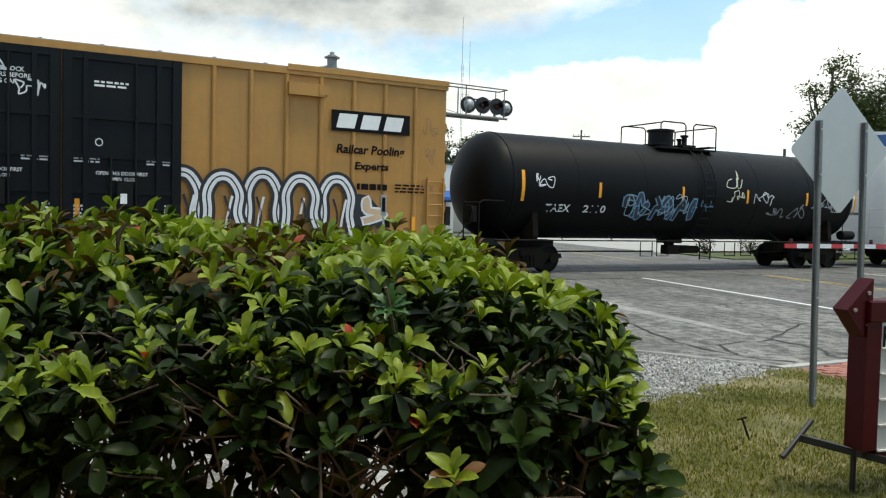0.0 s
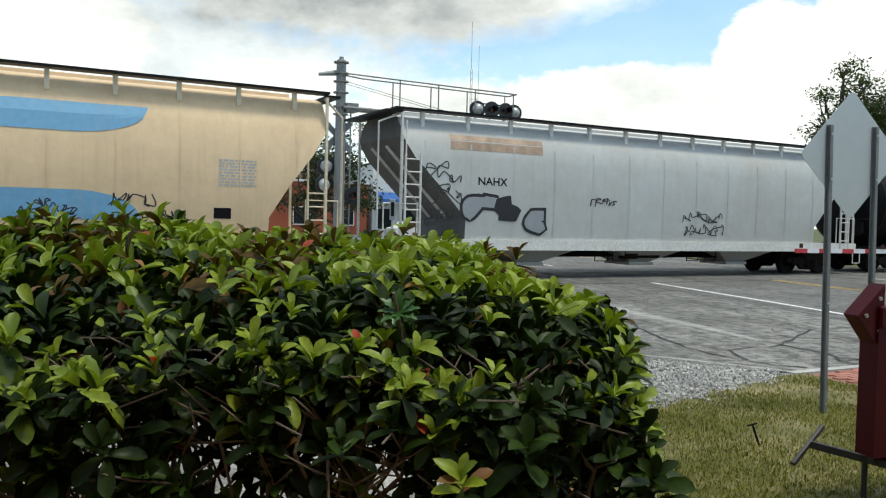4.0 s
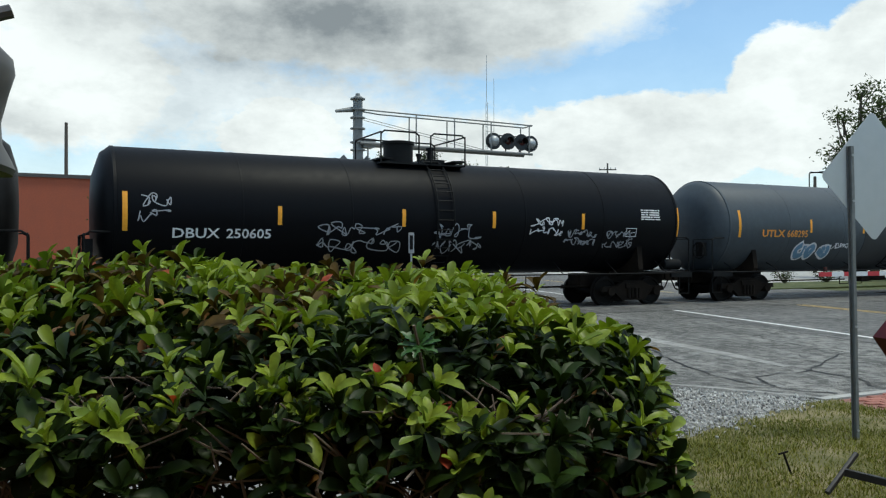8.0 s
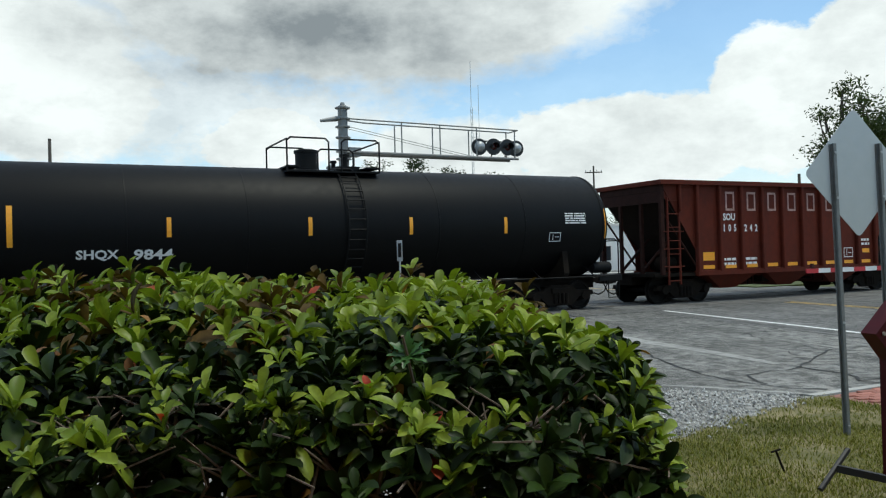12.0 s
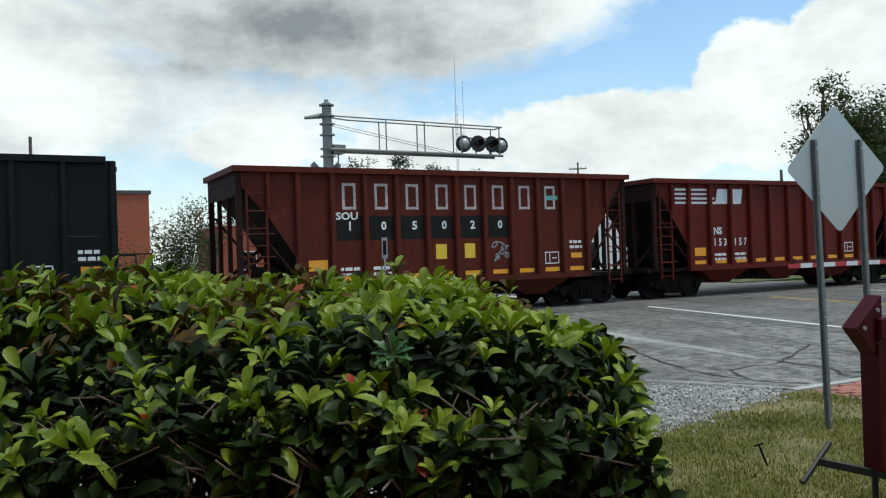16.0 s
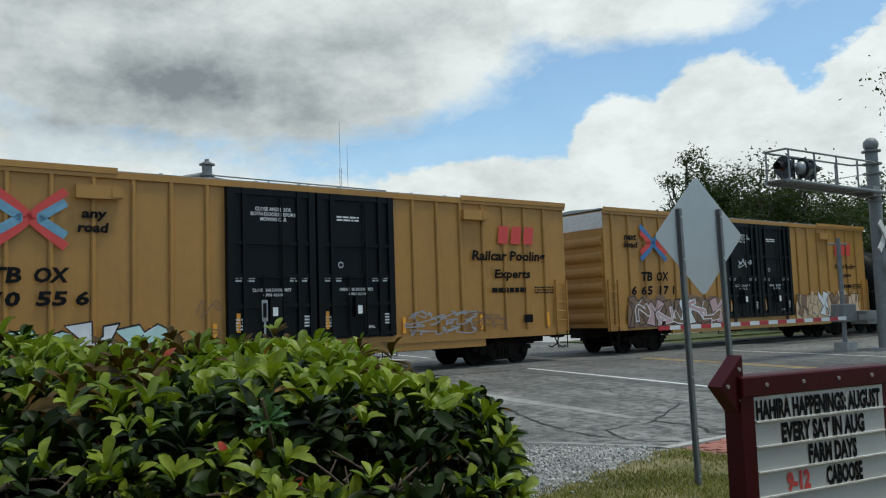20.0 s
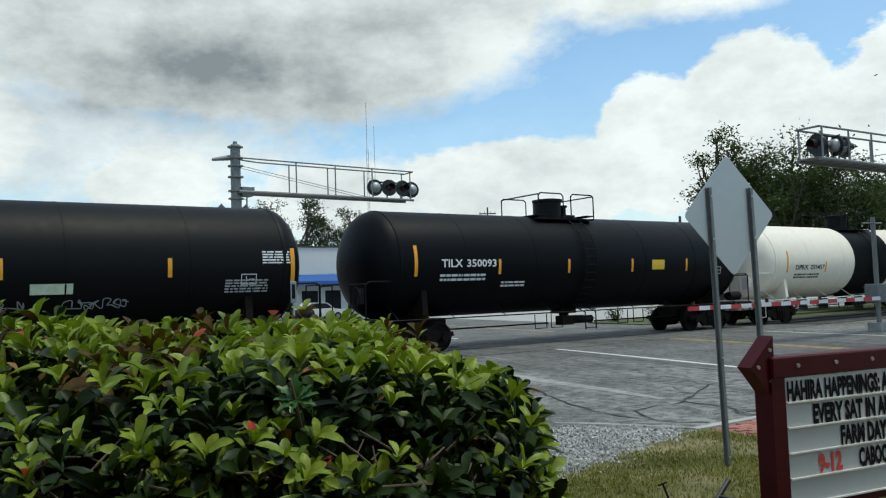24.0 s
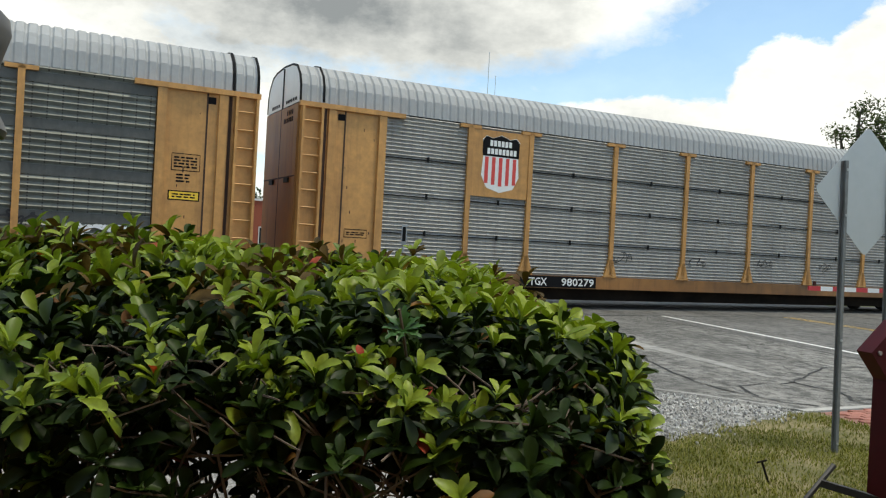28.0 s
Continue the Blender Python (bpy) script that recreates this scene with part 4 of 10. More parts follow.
# ---- tank cars ----
def tank_car(u0, u1, label, paint, R=1.52, zc=2.62, head=0.62, band=None, band_paint=None, fit=BLACK_STEEL, dome=0.0, stripes=(), dome_kind=0, rail_kind=1, panel=None, top=None):
    ob, L = car("tank_car", u0, u1, label, "tank car")
    h = L / 2
    zc += 0.0
    surf = lambda x, z: -math.sqrt(max(0.02, R * R - (z - zc) ** 2))
    prof = []
    def end(s):
        pts = []
        if head > 0.5:
            for k in range(9):
                a = k / 8 * math.pi / 2
                pts.append((s * (h - head + head * math.cos(a)), R * math.sin(a)))
        else:
            pts = [(s * h, 0.02), (s * (h - 0.03), R * 0.55), (s * (h - head * 0.45), R * 0.90), (s * (h - head + 0.07), R * 0.985), (s * (h - head), R)]
        return pts
    prof = end(-1) + end(1)[::-1]
    part("shell", lathe(prof, "x", 64, (0, 0, zc)), paint, ob, smooth=True)
    for s in (-1, 1):                                       # seams and head rings
        part("seam", lathe([(s * (h - head) - 0.05, R), (s * (h - head) - 0.04, R + 0.012), (s * (h - head) + 0.03, R + 0.012), (s * (h - head) + 0.04, R)], "x", 64, (0, 0, zc)), paint, ob)
    for f in (-0.62, -0.3, 0.3, 0.62):
        part("seam", lathe([(f * h - 0.02, R), (f * h - 0.015, R + 0.006), (f * h + 0.015, R + 0.006), (f * h + 0.02, R)], "x", 64, (0, 0, zc)), paint, ob)
    if band:
        a, b = band
        part("dark_band", lathe([(a, R + 0.001), (a + 0.004, R + 0.008), (b - 0.004, R + 0.008), (b, R + 0.001)], "x", 64, (0, 0, zc)), band_paint, ob, "dark stained band round the shell", True)
    # stub sills, saddles, end platforms
    for s in (-1, 1):
        x0, x1 = sorted((s * (h - 3.2), s * (h + 0.05)))
        part("stub_sill", boxes([(x0, x1, -0.32, 0.32, 0.62, 0.98)]), IRON if fit is BLACK_STEEL else paint, ob)
        tx = s * (h - 1.75)
        part("saddle", plate_saddle(tx, R, zc), IRON if fit is BLACK_STEEL else paint, ob)
        x0, x1 = sorted((s * (h - 0.62), s * (h + 0.22)))
        part("end_platform", boxes([(x0, x1, -1.45, 1.45, 0.98, 1.03), (x0, x1, -1.5, -1.42, 0.86, 1.03), (x0, x1, 1.42, 1.5, 0.86, 1.03)]), fit, ob)
        xe = s * (h + 0.18)
        for y in (-1.4, 1.4):
            bar("end_rail", [(xe, y, 1.0), (xe, y, 2.02), (xe - s * 0.12, y, 2.1), (xe - s * 0.85, y, 2.1), (xe - s * 0.95, y, 2.0), (xe - s * 0.95, y * 0.9, 1.9)], 0.024, fit, ob)
            bar("sill_step", [(xe, y, 1.0), (xe, y, 0.35), (xe - s * 0.4, y, 0.35), (xe - s * 0.4, y, 1.0)], 0.02, fit, ob)
            bar("end_rail", [(xe, y, 2.05), (xe, y * 0.4, 2.05), (xe, y * 0.4, 1.0)], 0.02, fit, ob)
        if s < 0:
            bw = bmesh.new()
            for k in range(18):
                a, b = k / 18 * math.tau, (k + 1) / 18 * math.tau
                rod(bw, (xe + 0.02, -0.8 + 0.27 * math.cos(a), 1.7 + 0.27 * math.sin(a)), (xe + 0.02, -0.8 + 0.27 * math.cos(b), 1.7 + 0.27 * math.sin(b)), 0.018, 6)
            for k in range(5):
                a = k / 5 * math.tau
                rod(bw, (xe + 0.02, -0.8, 1.7), (xe + 0.02, -0.8 + 0.27 * math.cos(a), 1.7 + 0.27 * math.sin(a)), 0.012, 5)
            quad_box(bw, xe + 0.03, xe + 0.2, -0.95, -0.65, 1.5, 1.95)
            part("brake_wheel", bw, fit, ob)
        else:
            part("air_reservoir", lathe([(h - 0.55, 0.02), (h - 0.5, 0.17), (h + 0.15, 0.17), (h + 0.2, 0.02)], "x", 16, (0, -0.95, 1.25)), fit, ob, smooth=True)
    # the long safety rail along the lower side
    lr = bmesh.new()
    for y in (-1.5, 1.5):
        pipe(lr, [(-h + 0.3, y, 1.0), (h - 0.3, y, 1.0)], 0.02)
        for k in range(9):
            x = -h + 0.8 + (L - 1.6) * k / 8
            rod(lr, (x, y, 1.0), (x, y * 0.62, zc - R * 0.78), 0.015, 5)
    part("side_rail", lr, fit, ob)
    # manway platform, railing and fittings
    fit = top or fit
    zt = zc + R
    d = dome
    part("top_platform", boxes([(d - 1.25, d + 1.25, -0.95, -0.62, zt - 0.16, zt - 0.12), (d - 1.25, d + 1.25, 0.62, 0.95, zt - 0.16, zt - 0.12), (d - 1.25, d - 0.9, -0.95, 0.95, zt - 0.04, zt), (d + 0.9, d + 1.25, -0.95, 0.95, zt - 0.04, zt)]), fit, ob)
    for y in (-0.95, 0.95):
        for a, b in ((-1.25, -0.15), (0.2, 1.25)):
            bar("top_rail", [(d + a, y, zt - 0.14), (d + a, y, zt + 0.62), (d + a + 0.1, y, zt + 0.7), (d + b - 0.1, y, zt + 0.7), (d + b, y, zt + 0.62), (d + b, y, zt - 0.14)], 0.024, fit, ob)
    for x in (-1.25, 1.25):
        bar("top_rail", [(d + x, -0.95, zt + 0.66), (d + x, 0.95, zt + 0.66)], 0.022, fit, ob)
    rr, hh = ((0.46, 0.54), (0.40, 0.40), (0.52, 0.60), (0.32, 0.50))[dome_kind]
    dx = d + (-0.35, 0.25, 0.0, -0.45)[dome_kind]
    part("manway", lathe([(zt - 0.1, rr * 0.9), (zt + hh - 0.08, rr * 0.9), (zt + hh - 0.07, rr), (zt + hh, rr), (zt + hh + 0.03, rr * 0.6)], "z", 24, (dx, 0, 0)), fit if not band else BLACK_STEEL, ob, smooth=True)
    for x, y, hgt, r in ((0.55, -0.2, 0.34, 0.09), (0.72, 0.2, 0.26, 0.07), (0.4, 0.25, 0.22, 0.06)):
        part("valve", lathe([(zt - 0.05, 0.02), (zt - 0.05, r), (zt + hgt, r), (zt + hgt, r * 1.5), (zt + hgt + 0.07, r * 1.5), (zt + hgt + 0.08, 0.02)], "z", 10, (d + x, y, 0)), BLACK_STEEL, ob)
    part("valve_plate", box(d + 0.28, d + 0.9, -0.4, 0.4, zt - 0.03, zt + 0.07), BLACK_STEEL, ob)
    lad = bmesh.new()
    for k in range(15):                                     # ladder wrapped over the shell
        a = math.radians(22 + k * 9)
        y, z = -math.sin(a) * (R + 0.09), zc + math.cos(a) * (R + 0.09)
        rod(lad, (d + 0.12, y, z), (d + 0.56, y, z), 0.015, 6)
        if k:
            for x in (d + 0.1, d + 0.58):
                rod(lad, (x, py, pz), (x, y, z), 0.022, 5)
        py, pz = y, z
    for x in (d + 0.1, d + 0.58):
        pipe(lad, [(x, py, pz), (x, -1.5, 0.95), (x, -1.5, 0.4)], 0.022)
    for z in (0.45, 0.75, 1.05):
        rod(lad, (d + 0.1, -1.5, z), (d + 0.58, -1.5, z), 0.015, 6)
    part("ladder", lad, fit, ob)
    bo = bmesh.new()
    rod(bo, (0, 0, zc - R - 0.28), (0, 0, zc - R + 0.2), 0.17, 14)
    quad_box(bo, -0.35, 0.35, -0.25, 0.25, zc - R - 0.14, zc - R + 0.05)
    part("bottom_outlet", bo, IRON, ob)
    brake_gear(ob, h)
    gear(ob, h + 0.25, h - 1.75)
    for x, z0, z1, w in stripes:
        patch(ob, "reflector", x - w / 2, x + w / 2, z0, z1, REFLECT, surf)
    if panel:                                               # the test data panel and small stencils
        ink = BLACK_INK if paint is TANK_WHITE else WHITE_INK
        small_print(ob, h - head - panel, h - head - panel + 0.75, zc + 0.0, zc + 0.34, 5, ink, surf, 3, 4)
        bm = bmesh.new()
        x0, z0 = h - head - panel - 0.55, zc - 0.5
        for a, b, c, e in ((0, 0.4, 0, 0.02), (0, 0.4, 0.24, 0.26), (0, 0.02, 0, 0.26), (0.38, 0.4, 0, 0.26), (0.12, 0.14, 0.05, 0.2), (0.2, 0.34, 0.12, 0.14)):
            decal_grid(bm, x0 + a, x0 + b, z0 + c, z0 + e, surf, 0.005, 1, 1)
        part("stencil_box", bm, ink, ob)
    return ob, surf, h


def plate_saddle(x, R, zc):
    bm = bmesh.new()
    for s in (-1, 1):
        pts = [(s * 0.32, 0.9), (s * 1.35, 0.98), (s * 1.42, 1.12), (s * R * 0.86, zc - R * 0.5), (s * 0.45, zc - R * 0.86)]
        a = [bm.verts.new((x - 0.09, y, z)) for y, z in pts]
        b = [bm.verts.new((x + 0.09, y, z)) for y, z in pts]
        for k in range(5):
            bm.faces.new((a[k], a[(k + 1) % 5], b[(k + 1) % 5], b[k]))
        bm.faces.new(a[::-1])
        bm.faces.new(b)
    quad_box(bm, x - 0.35, x + 0.35, -0.35, 0.35, 0.84, 1.05)
    return bm


# ---- box cars ----
def box_car(u0, u1, label, logo, mark, seed, old=False):
    ob, L = car("box_car", u0, u1, label, "box car")
    h, W, zb, zt = L / 2, 1.5, 0.98, 5.10
    surf = lambda x, z: -W
    part("body", box(-h, h, -W, W, zb, zt), TTX_YELLOW, ob)
    d0, d1 = -2.42, 2.5
    posts = [x for x in [(-h + 0.42 + k * 0.87) for k in range(40)] if x < h - 0.2 and not d0 - 0.1 < x < d1 + 0.1]
    for x in posts:
        part("side_post", side_stake(x, W, zb + 0.1, zt - 0.1), TTX_YELLOW, ob)
    part("side_sill", boxes([(-h, h, -W - 0.05, -W, zb - 0.12, zb + 0.1), (-h, h, W, W + 0.05, zb - 0.12, zb + 0.1), (-h * 0.62, h * 0.62, -W - 0.02, -W + 0.08, zb - 0.34, zb - 0.1)]), TTX_YELLOW, ob)
    for e in ((-h - 0.03, h + 0.03, -W - 0.07, -W, zt - 0.12, zt + 0.04), (-h - 0.03, h + 0.03, W, W + 0.07, zt - 0.12, zt + 0.04), (-h - 0.04, -h + 4.4, -W - 0.1, -W - 0.071, zt - 0.02, zt + 0.12), (h - 4.4, h + 0.04, -W - 0.1, -W - 0.071, zt - 0.02, zt + 0.12)):
        part("top_plate", box(*e), TTX_YELLOW, ob)
    rows = [(-W - 0.06, zt + 0.04), (-W - 0.06, zt + 0.06), (0, zt + 0.16), (W + 0.06, zt + 0.06), (W + 0.06, zt + 0.04)]
    part("roof", extrude_x(rows, -h - 0.04, h + 0.04), RACK_ROOF, ob, "galvanised ribbed roof")
    rb = bmesh.new()
    k = -h + 0.6
    while k < h:
        quad_box(rb, k - 0.04, k + 0.04, -W - 0.05, W + 0.05, zt + 0.05, zt + 0.085)
        for s in (-1, 1):
            quad_box(rb, k - 0.04, k + 0.04, -0.9, 0.9, zt + 0.06, zt + 0.185)
        k += 1.2
    part("roof_ribs", rb, RACK_ROOF, ob)
    for s in (-1, 1):                                       # corrugated ends
        en = bmesh.new()
        col = []
        for k in range(6):
            z = zb + 0.14 + k * 0.54
            for dx, dz in ((0.0, 0.0), (0.03, 0.03), (0.08, 0.10), (0.10, 0.19), (0.08, 0.28), (0.03, 0.35), (0.0, 0.38)):
                col.append((s * (h + 0.002 + dx), z + dz))
        rows2 = [[en.verts.new((x, y, z)) for x, z in col] for y in (-1.42, 1.42)]
        for j in range(len(col) - 1):
            en.faces.new((rows2[0][j], rows2[0][j + 1], rows2[1][j + 1], rows2[1][j]))
        for r in rows2:
            for k in range(6):
                en.faces.new(r[7 * k:7 * k + 7])
        part("corrugated_end", en, TTX_YELLOW, ob)
        x0, x1 = sorted((s * (h + 0.001), s * (h + 0.02)))
        part("end_panel", box(x0, x1, -1.48, 1.48, zt - 0.62, zt - 0.04), WHITE_STEEL, ob)
        ld = bmesh.new()
        xa = s * (h - 0.3)
        rungs(ld, xa - 0.24, xa + 0.24, -W - 0.09, [zb + 0.05 + 0.3 * k for k in range(6)])
        part("ladder", ld, TTX_YELLOW, ob)
        st = bmesh.new()
        pipe(st, [(xa - 0.22, -W - 0.05, zb), (xa - 0.22, -W - 0.05, 0.45), (xa + 0.22, -W - 0.05, 0.45), (xa + 0.22, -W - 0.05, zb)], 0.02)
        part("sill_step", st, IRON, ob)
    ds = lambda x, z: -W - 0.101
    mid = (d0 + d1) / 2
    for right, a, b in ((0, d0, mid - 0.015), (1, mid + 0.015, d1)):
        door = part("door", box(a, b, -W - 0.10, -W + 0.02, zb + 0.12, zt - 0.12), DOOR_BLACK, ob, "dark blue-black plug door")
        for x, w in ((a + 0.10, 0.09), (b - 0.12, 0.09), (a + 0.45, 0.05), (b - 0.5, 0.05)):
            part("door_post", box(x - w, x + w, -W - 0.17, -W - 0.10, zb + 0.14, zt - 0.14), DOOR_BLACK, door)
        for z in (zb + 0.22, zb + 1.02, zb + 1.78, zb + 2.62, zt - 0.24):
            part("door_rail", box(a + 0.02, b - 0.02, -W - 0.15, -W - 0.10, z - 0.05, z + 0.05), DOOR_BLACK, door)
        for x in (a + 0.95, b - 0.98):
            bar("lock_bar", [(x, -W - 0.19, zb + 0.2), (x, -W - 0.19, zt - 0.3 if x > a + 1 else zb + 1.8)], 0.028, BLACK_STEEL, door, 8)
        part("lock_box", box(a + 1.08, a + 1.40, -W - 0.24, -W - 0.12, zb + 0.70, zb + 1.25), BLACK_STEEL, door)
        if not right:
            for k, t in enumerate(("CLOSE AND LOCK", "BOTH DOORS BEFORE", "MOVING CAR")):
                q = (0.50, 0.62, 0.36)[k]
                letter(door, t, a + 1.26 - q, a + 1.26 + q, zt - 0.68 - 0.13 * k, zt - 0.585 - 0.13 * k, WHITE_INK, ds)
        else:
            small_print(door, a + 0.62, a + 1.35, zt - 0.86, zt - 0.70, 2, WHITE_INK, ds, seed + 3, 1)
            ring = bmesh.new()
            ribbon(ring, [(a + 0.72 + 0.07 * math.cos(k * 0.35), 3.06 + 0.075 * math.sin(k * 0.35)) for k in range(19)], 0.02, ds, 0.004)
            part("ring_mark", ring, WHITE_INK, door)
            letter(door, "SEAL", b - 0.95, b - 0.68, zb + 0.36, zb + 0.44, WHITE_INK, ds)
        letter(door, "OPEN THIS DOOR FIRST" if right else "CLOSE THIS DOOR FIRST", a + 0.66, b - 0.72, zb + 1.38, zb + 1.46, WHITE_INK, ds)
        letter(door, "OPEN  CLOSE", a + 0.95, a + 1.5, zb + 1.26, zb + 1.33, WHITE_INK, ds)
        for k, (x, z, r) in enumerate(((a + 0.22, zb + 1.62, 3), (b - 0.75, zb + 1.62, 3), (a + 0.22, zb + 0.42, 4), (b - 0.36, zb + 0.45, 4))):
            small_print(door, x, x + 0.24 + 0.3 * (k < 2), z, z + 0.2 + 0.12 * (k > 1), r, WHITE_INK, ds, seed + k, 1)
        patch(door, "white_tag", a + 1.14, a + 1.28, zb + 0.76, zb + 0.98, WHITE_INK, lambda x, z: -W - 0.241)
        patch(door, "reflector", a + 0.24, a + 0.34, zb + 0.38, zb + 0.85, REFLECT, ds)
    ps = lambda x, z: -W
    for x in (-h + 3.95, h - 3.95):                         # the tie-down boxes high and low on the sides
        part("hinge_box", boxes([(x - 0.45, x + 0.45, -W - 0.2, -W - 0.07, zt - 0.62, zt - 0.32), (x + 0.3, x + 0.55, -W - 0.22, -W - 0.05, zt - 0.58, zt - 0.36)]), TTX_YELLOW, ob)
    rs = lambda x, z: -W - 0.075
    xr = h - 3.3 + (0.72 if logo == "old" else 0.0)
    wide = logo == "new" and old
    if logo == "new" and not old:
        xr += 0.84
    if logo == "old":
        patch(ob, "logo_panel", xr - 0.69, xr + 1.48, 3.70, 4.22, BLACK_INK, lambda x, z: -W - 0.07)
        shapes_ttx(ob, xr - 0.58, xr + 1.36, 3.78, 4.14, WHITE_INK, lambda x, z: -W - 0.076)
    else:
        shapes_ttx(ob, *((xr + 0.30, xr + 1.9) if wide else (xr - 0.50, xr + 1.06)), 3.79, 4.34, RED_INK, rs)
    letter(ob, "Railcar Pooling", *((xr - 0.76, xr + 2.28, 3.16, 3.56) if wide else (xr - 0.56, xr + 1.31, 3.08, 3.38)), BLACK_INK, rs, 0.035, slant=0.15)
    letter(ob, "Experts", *((xr + 0.12, xr + 1.62, 2.62, 2.98) if wide else (xr - 0.06, xr + 0.87, 2.70, 2.95)), BLACK_INK, rs, 0.035, slant=0.15)
    small_print(ob, xr + 0.02, xr + (1.5 if wide else 0.9), 2.2, 2.48, 1, BLACK_INK, rs, seed, 1)
    if mark:
        xl = -h + 2.60
        letter(ob, "next", xl - 1.62, xl - 0.95, 4.07, 4.30, BLACK_INK, rs, 0.04, slant=0.15)
        letter(ob, "load", xl - 1.62, xl - 0.92, 3.80, 4.03, BLACK_INK, rs, 0.04, slant=0.15)
        letter(ob, "any", xl + 1.02, xl + 1.55, 3.98, 4.20, BLACK_INK, rs, 0.04, slant=0.15)
        letter(ob, "road", xl + 0.95, xl + 1.58, 3.72, 3.95, BLACK_INK, rs, 0.04, slant=0.15)
        cross = [bmesh.new(), bmesh.new()]
        for s in (-1, 1):
            for c, o in ((0, 0.12), (1, -0.13)):
                pts = [(xl + s * 0.72, 3.50 - o), (xl + s * (0.10 + 0.12 * c), 3.93 - o * 0.3), (xl + s * (0.10 + 0.12 * c), 4.07 + o * 0.3), (xl + s * 0.72, 4.50 + o)]
                ribbon(cross[c], spline(pts), 0.19, rs, 0.006 + 0.003 * c)
        part("cross_mark", cross[0], BLUE_INK if not old else RED_INK, ob)
        part("cross_mark", cross[1], RED_INK if not old else M("faded blue decal", (0.16, 0.33, 0.45), 0.55), ob)
        a, b = mark.split(" ")
        letter(ob, a[:2], xl - 0.80, xl - 0.16, 2.60, 2.94, BLACK_INK, rs, 0.04, slant=0.15)
        letter(ob, a[2:], xl + 0.06, xl + 0.76, 2.60, 2.94, BLACK_INK, rs, 0.04, slant=0.15)
        for k, dgt in enumerate(b):
            x = xl - 1.36 + (0, 0.54, 0.88, 1.48, 1.80, 2.26)[k]
            letter(ob, dgt, x + (0.07 if dgt == "1" else 0), x + (0.17 if dgt == "1" else 0.29), 2.10, 2.42, BLACK_INK, rs, 0.04, slant=0.15)
    small_print(ob, h - 1.5, h - 0.6, 2.2, 2.45, 3, BLACK_INK, rs, seed + 5, 1)
    patch(ob, "stencil_panel", h - 2.0, h - 1.62, 1.3, 1.55, BLACK_INK, rs)
    for x in (-h * 0.8, -h * 0.45, d0 - 0.3, d1 + 0.3, h * 0.6, h * 0.9):
        patch(ob, "reflector", x - 0.05, x + 0.05, 1.15, 1.6, REFLECT, rs)
    fg = bmesh.new()
    for s in (-1, 1):
        quad_box(fg, s * (h - 0.6) - 0.5, s * (h - 0.6) + 0.5, -0.4, 0.4, 0.62, 1.0)
    quad_box(fg, -h, h, -0.3, 0.3, 0.62, 0.98)
    for k in range(7):
        x = -h + 2 + (L - 4) * k / 6
        quad_box(fg, x - 0.06, x + 0.06, -1.45, 1.45, 0.78, 0.98)
    part("underframe", fg, IRON, ob)
    brake_gear(ob, h)
    gear(ob, h + 0.35, h - 2.5)
    return ob, rs, h


def side_stake(x, W, z0, z1, d=0.07, w=0.055):
    bm = box(x - w, x + w, -W - d, -W + 0.01, z0, z1)
    bmesh.ops.bevel(bm, geom=[e for e in bm.edges if abs(e.verts[0].co.z - e.verts[1].co.z) > 0.5 and e.verts[0].co.y < -W - d + 0.01], offset=0.03, segments=1, affect="EDGES")
    return bm


def shapes_ttx(ob, x0, x1, z0, z1, mat, surf):
    """A company mark of three plain block forms."""
    w, h = (x1 - x0) / 3, z1 - z0
    for k in range(3):
        a = x0 + k * w
        bm = bmesh.new()
        cap = [(a + w * 0.02, z0), (a + w * 0.16, z1), (a + w * 0.92, z1), (a + w * 0.78, z0)]
        bm.faces.new([bm.verts.new((x, surf(x, z) - 0.005, z)) for x, z in cap])
        part("block_mark", bm, mat, ob)


def shapes_stripes(ob, x0, x1, z0, z1, mat, surf):
    """A company mark: four flowing stripes that end in two block forms."""
    m = x0 + (x1 - x0) * 0.58
    h = (z1 - z0) / 7
    for k in range(4):
        st = bmesh.new()
        decal_grid(st, x0, m + 0.08 * k - 0.2, z1 - (2 * k + 1) * h, z1 - 2 * k * h, surf, 0.004, 4, 1)
        part("stripe_mark", st, mat, ob)
    w = (x1 - m) / 2
    bm = bmesh.new()
    bm.faces.new([bm.verts.new((x, surf(x, z) - 0.006, z)) for x, z in ((m, z0), (m + w * 0.18, z1), (m + w * 1.02, z1), (m + w * 0.84, z0))])
    part("block_mark", bm, mat, ob)
    bm = bmesh.new()
    bm.faces.new([bm.verts.new((x, surf(x, z) - 0.006, z)) for x, z in ((m + w * 1.0, z0), (m + w * 1.18, z1), (x1, z1), (x1 - 0.1, z0))])
    part("block_mark", bm, mat, ob)


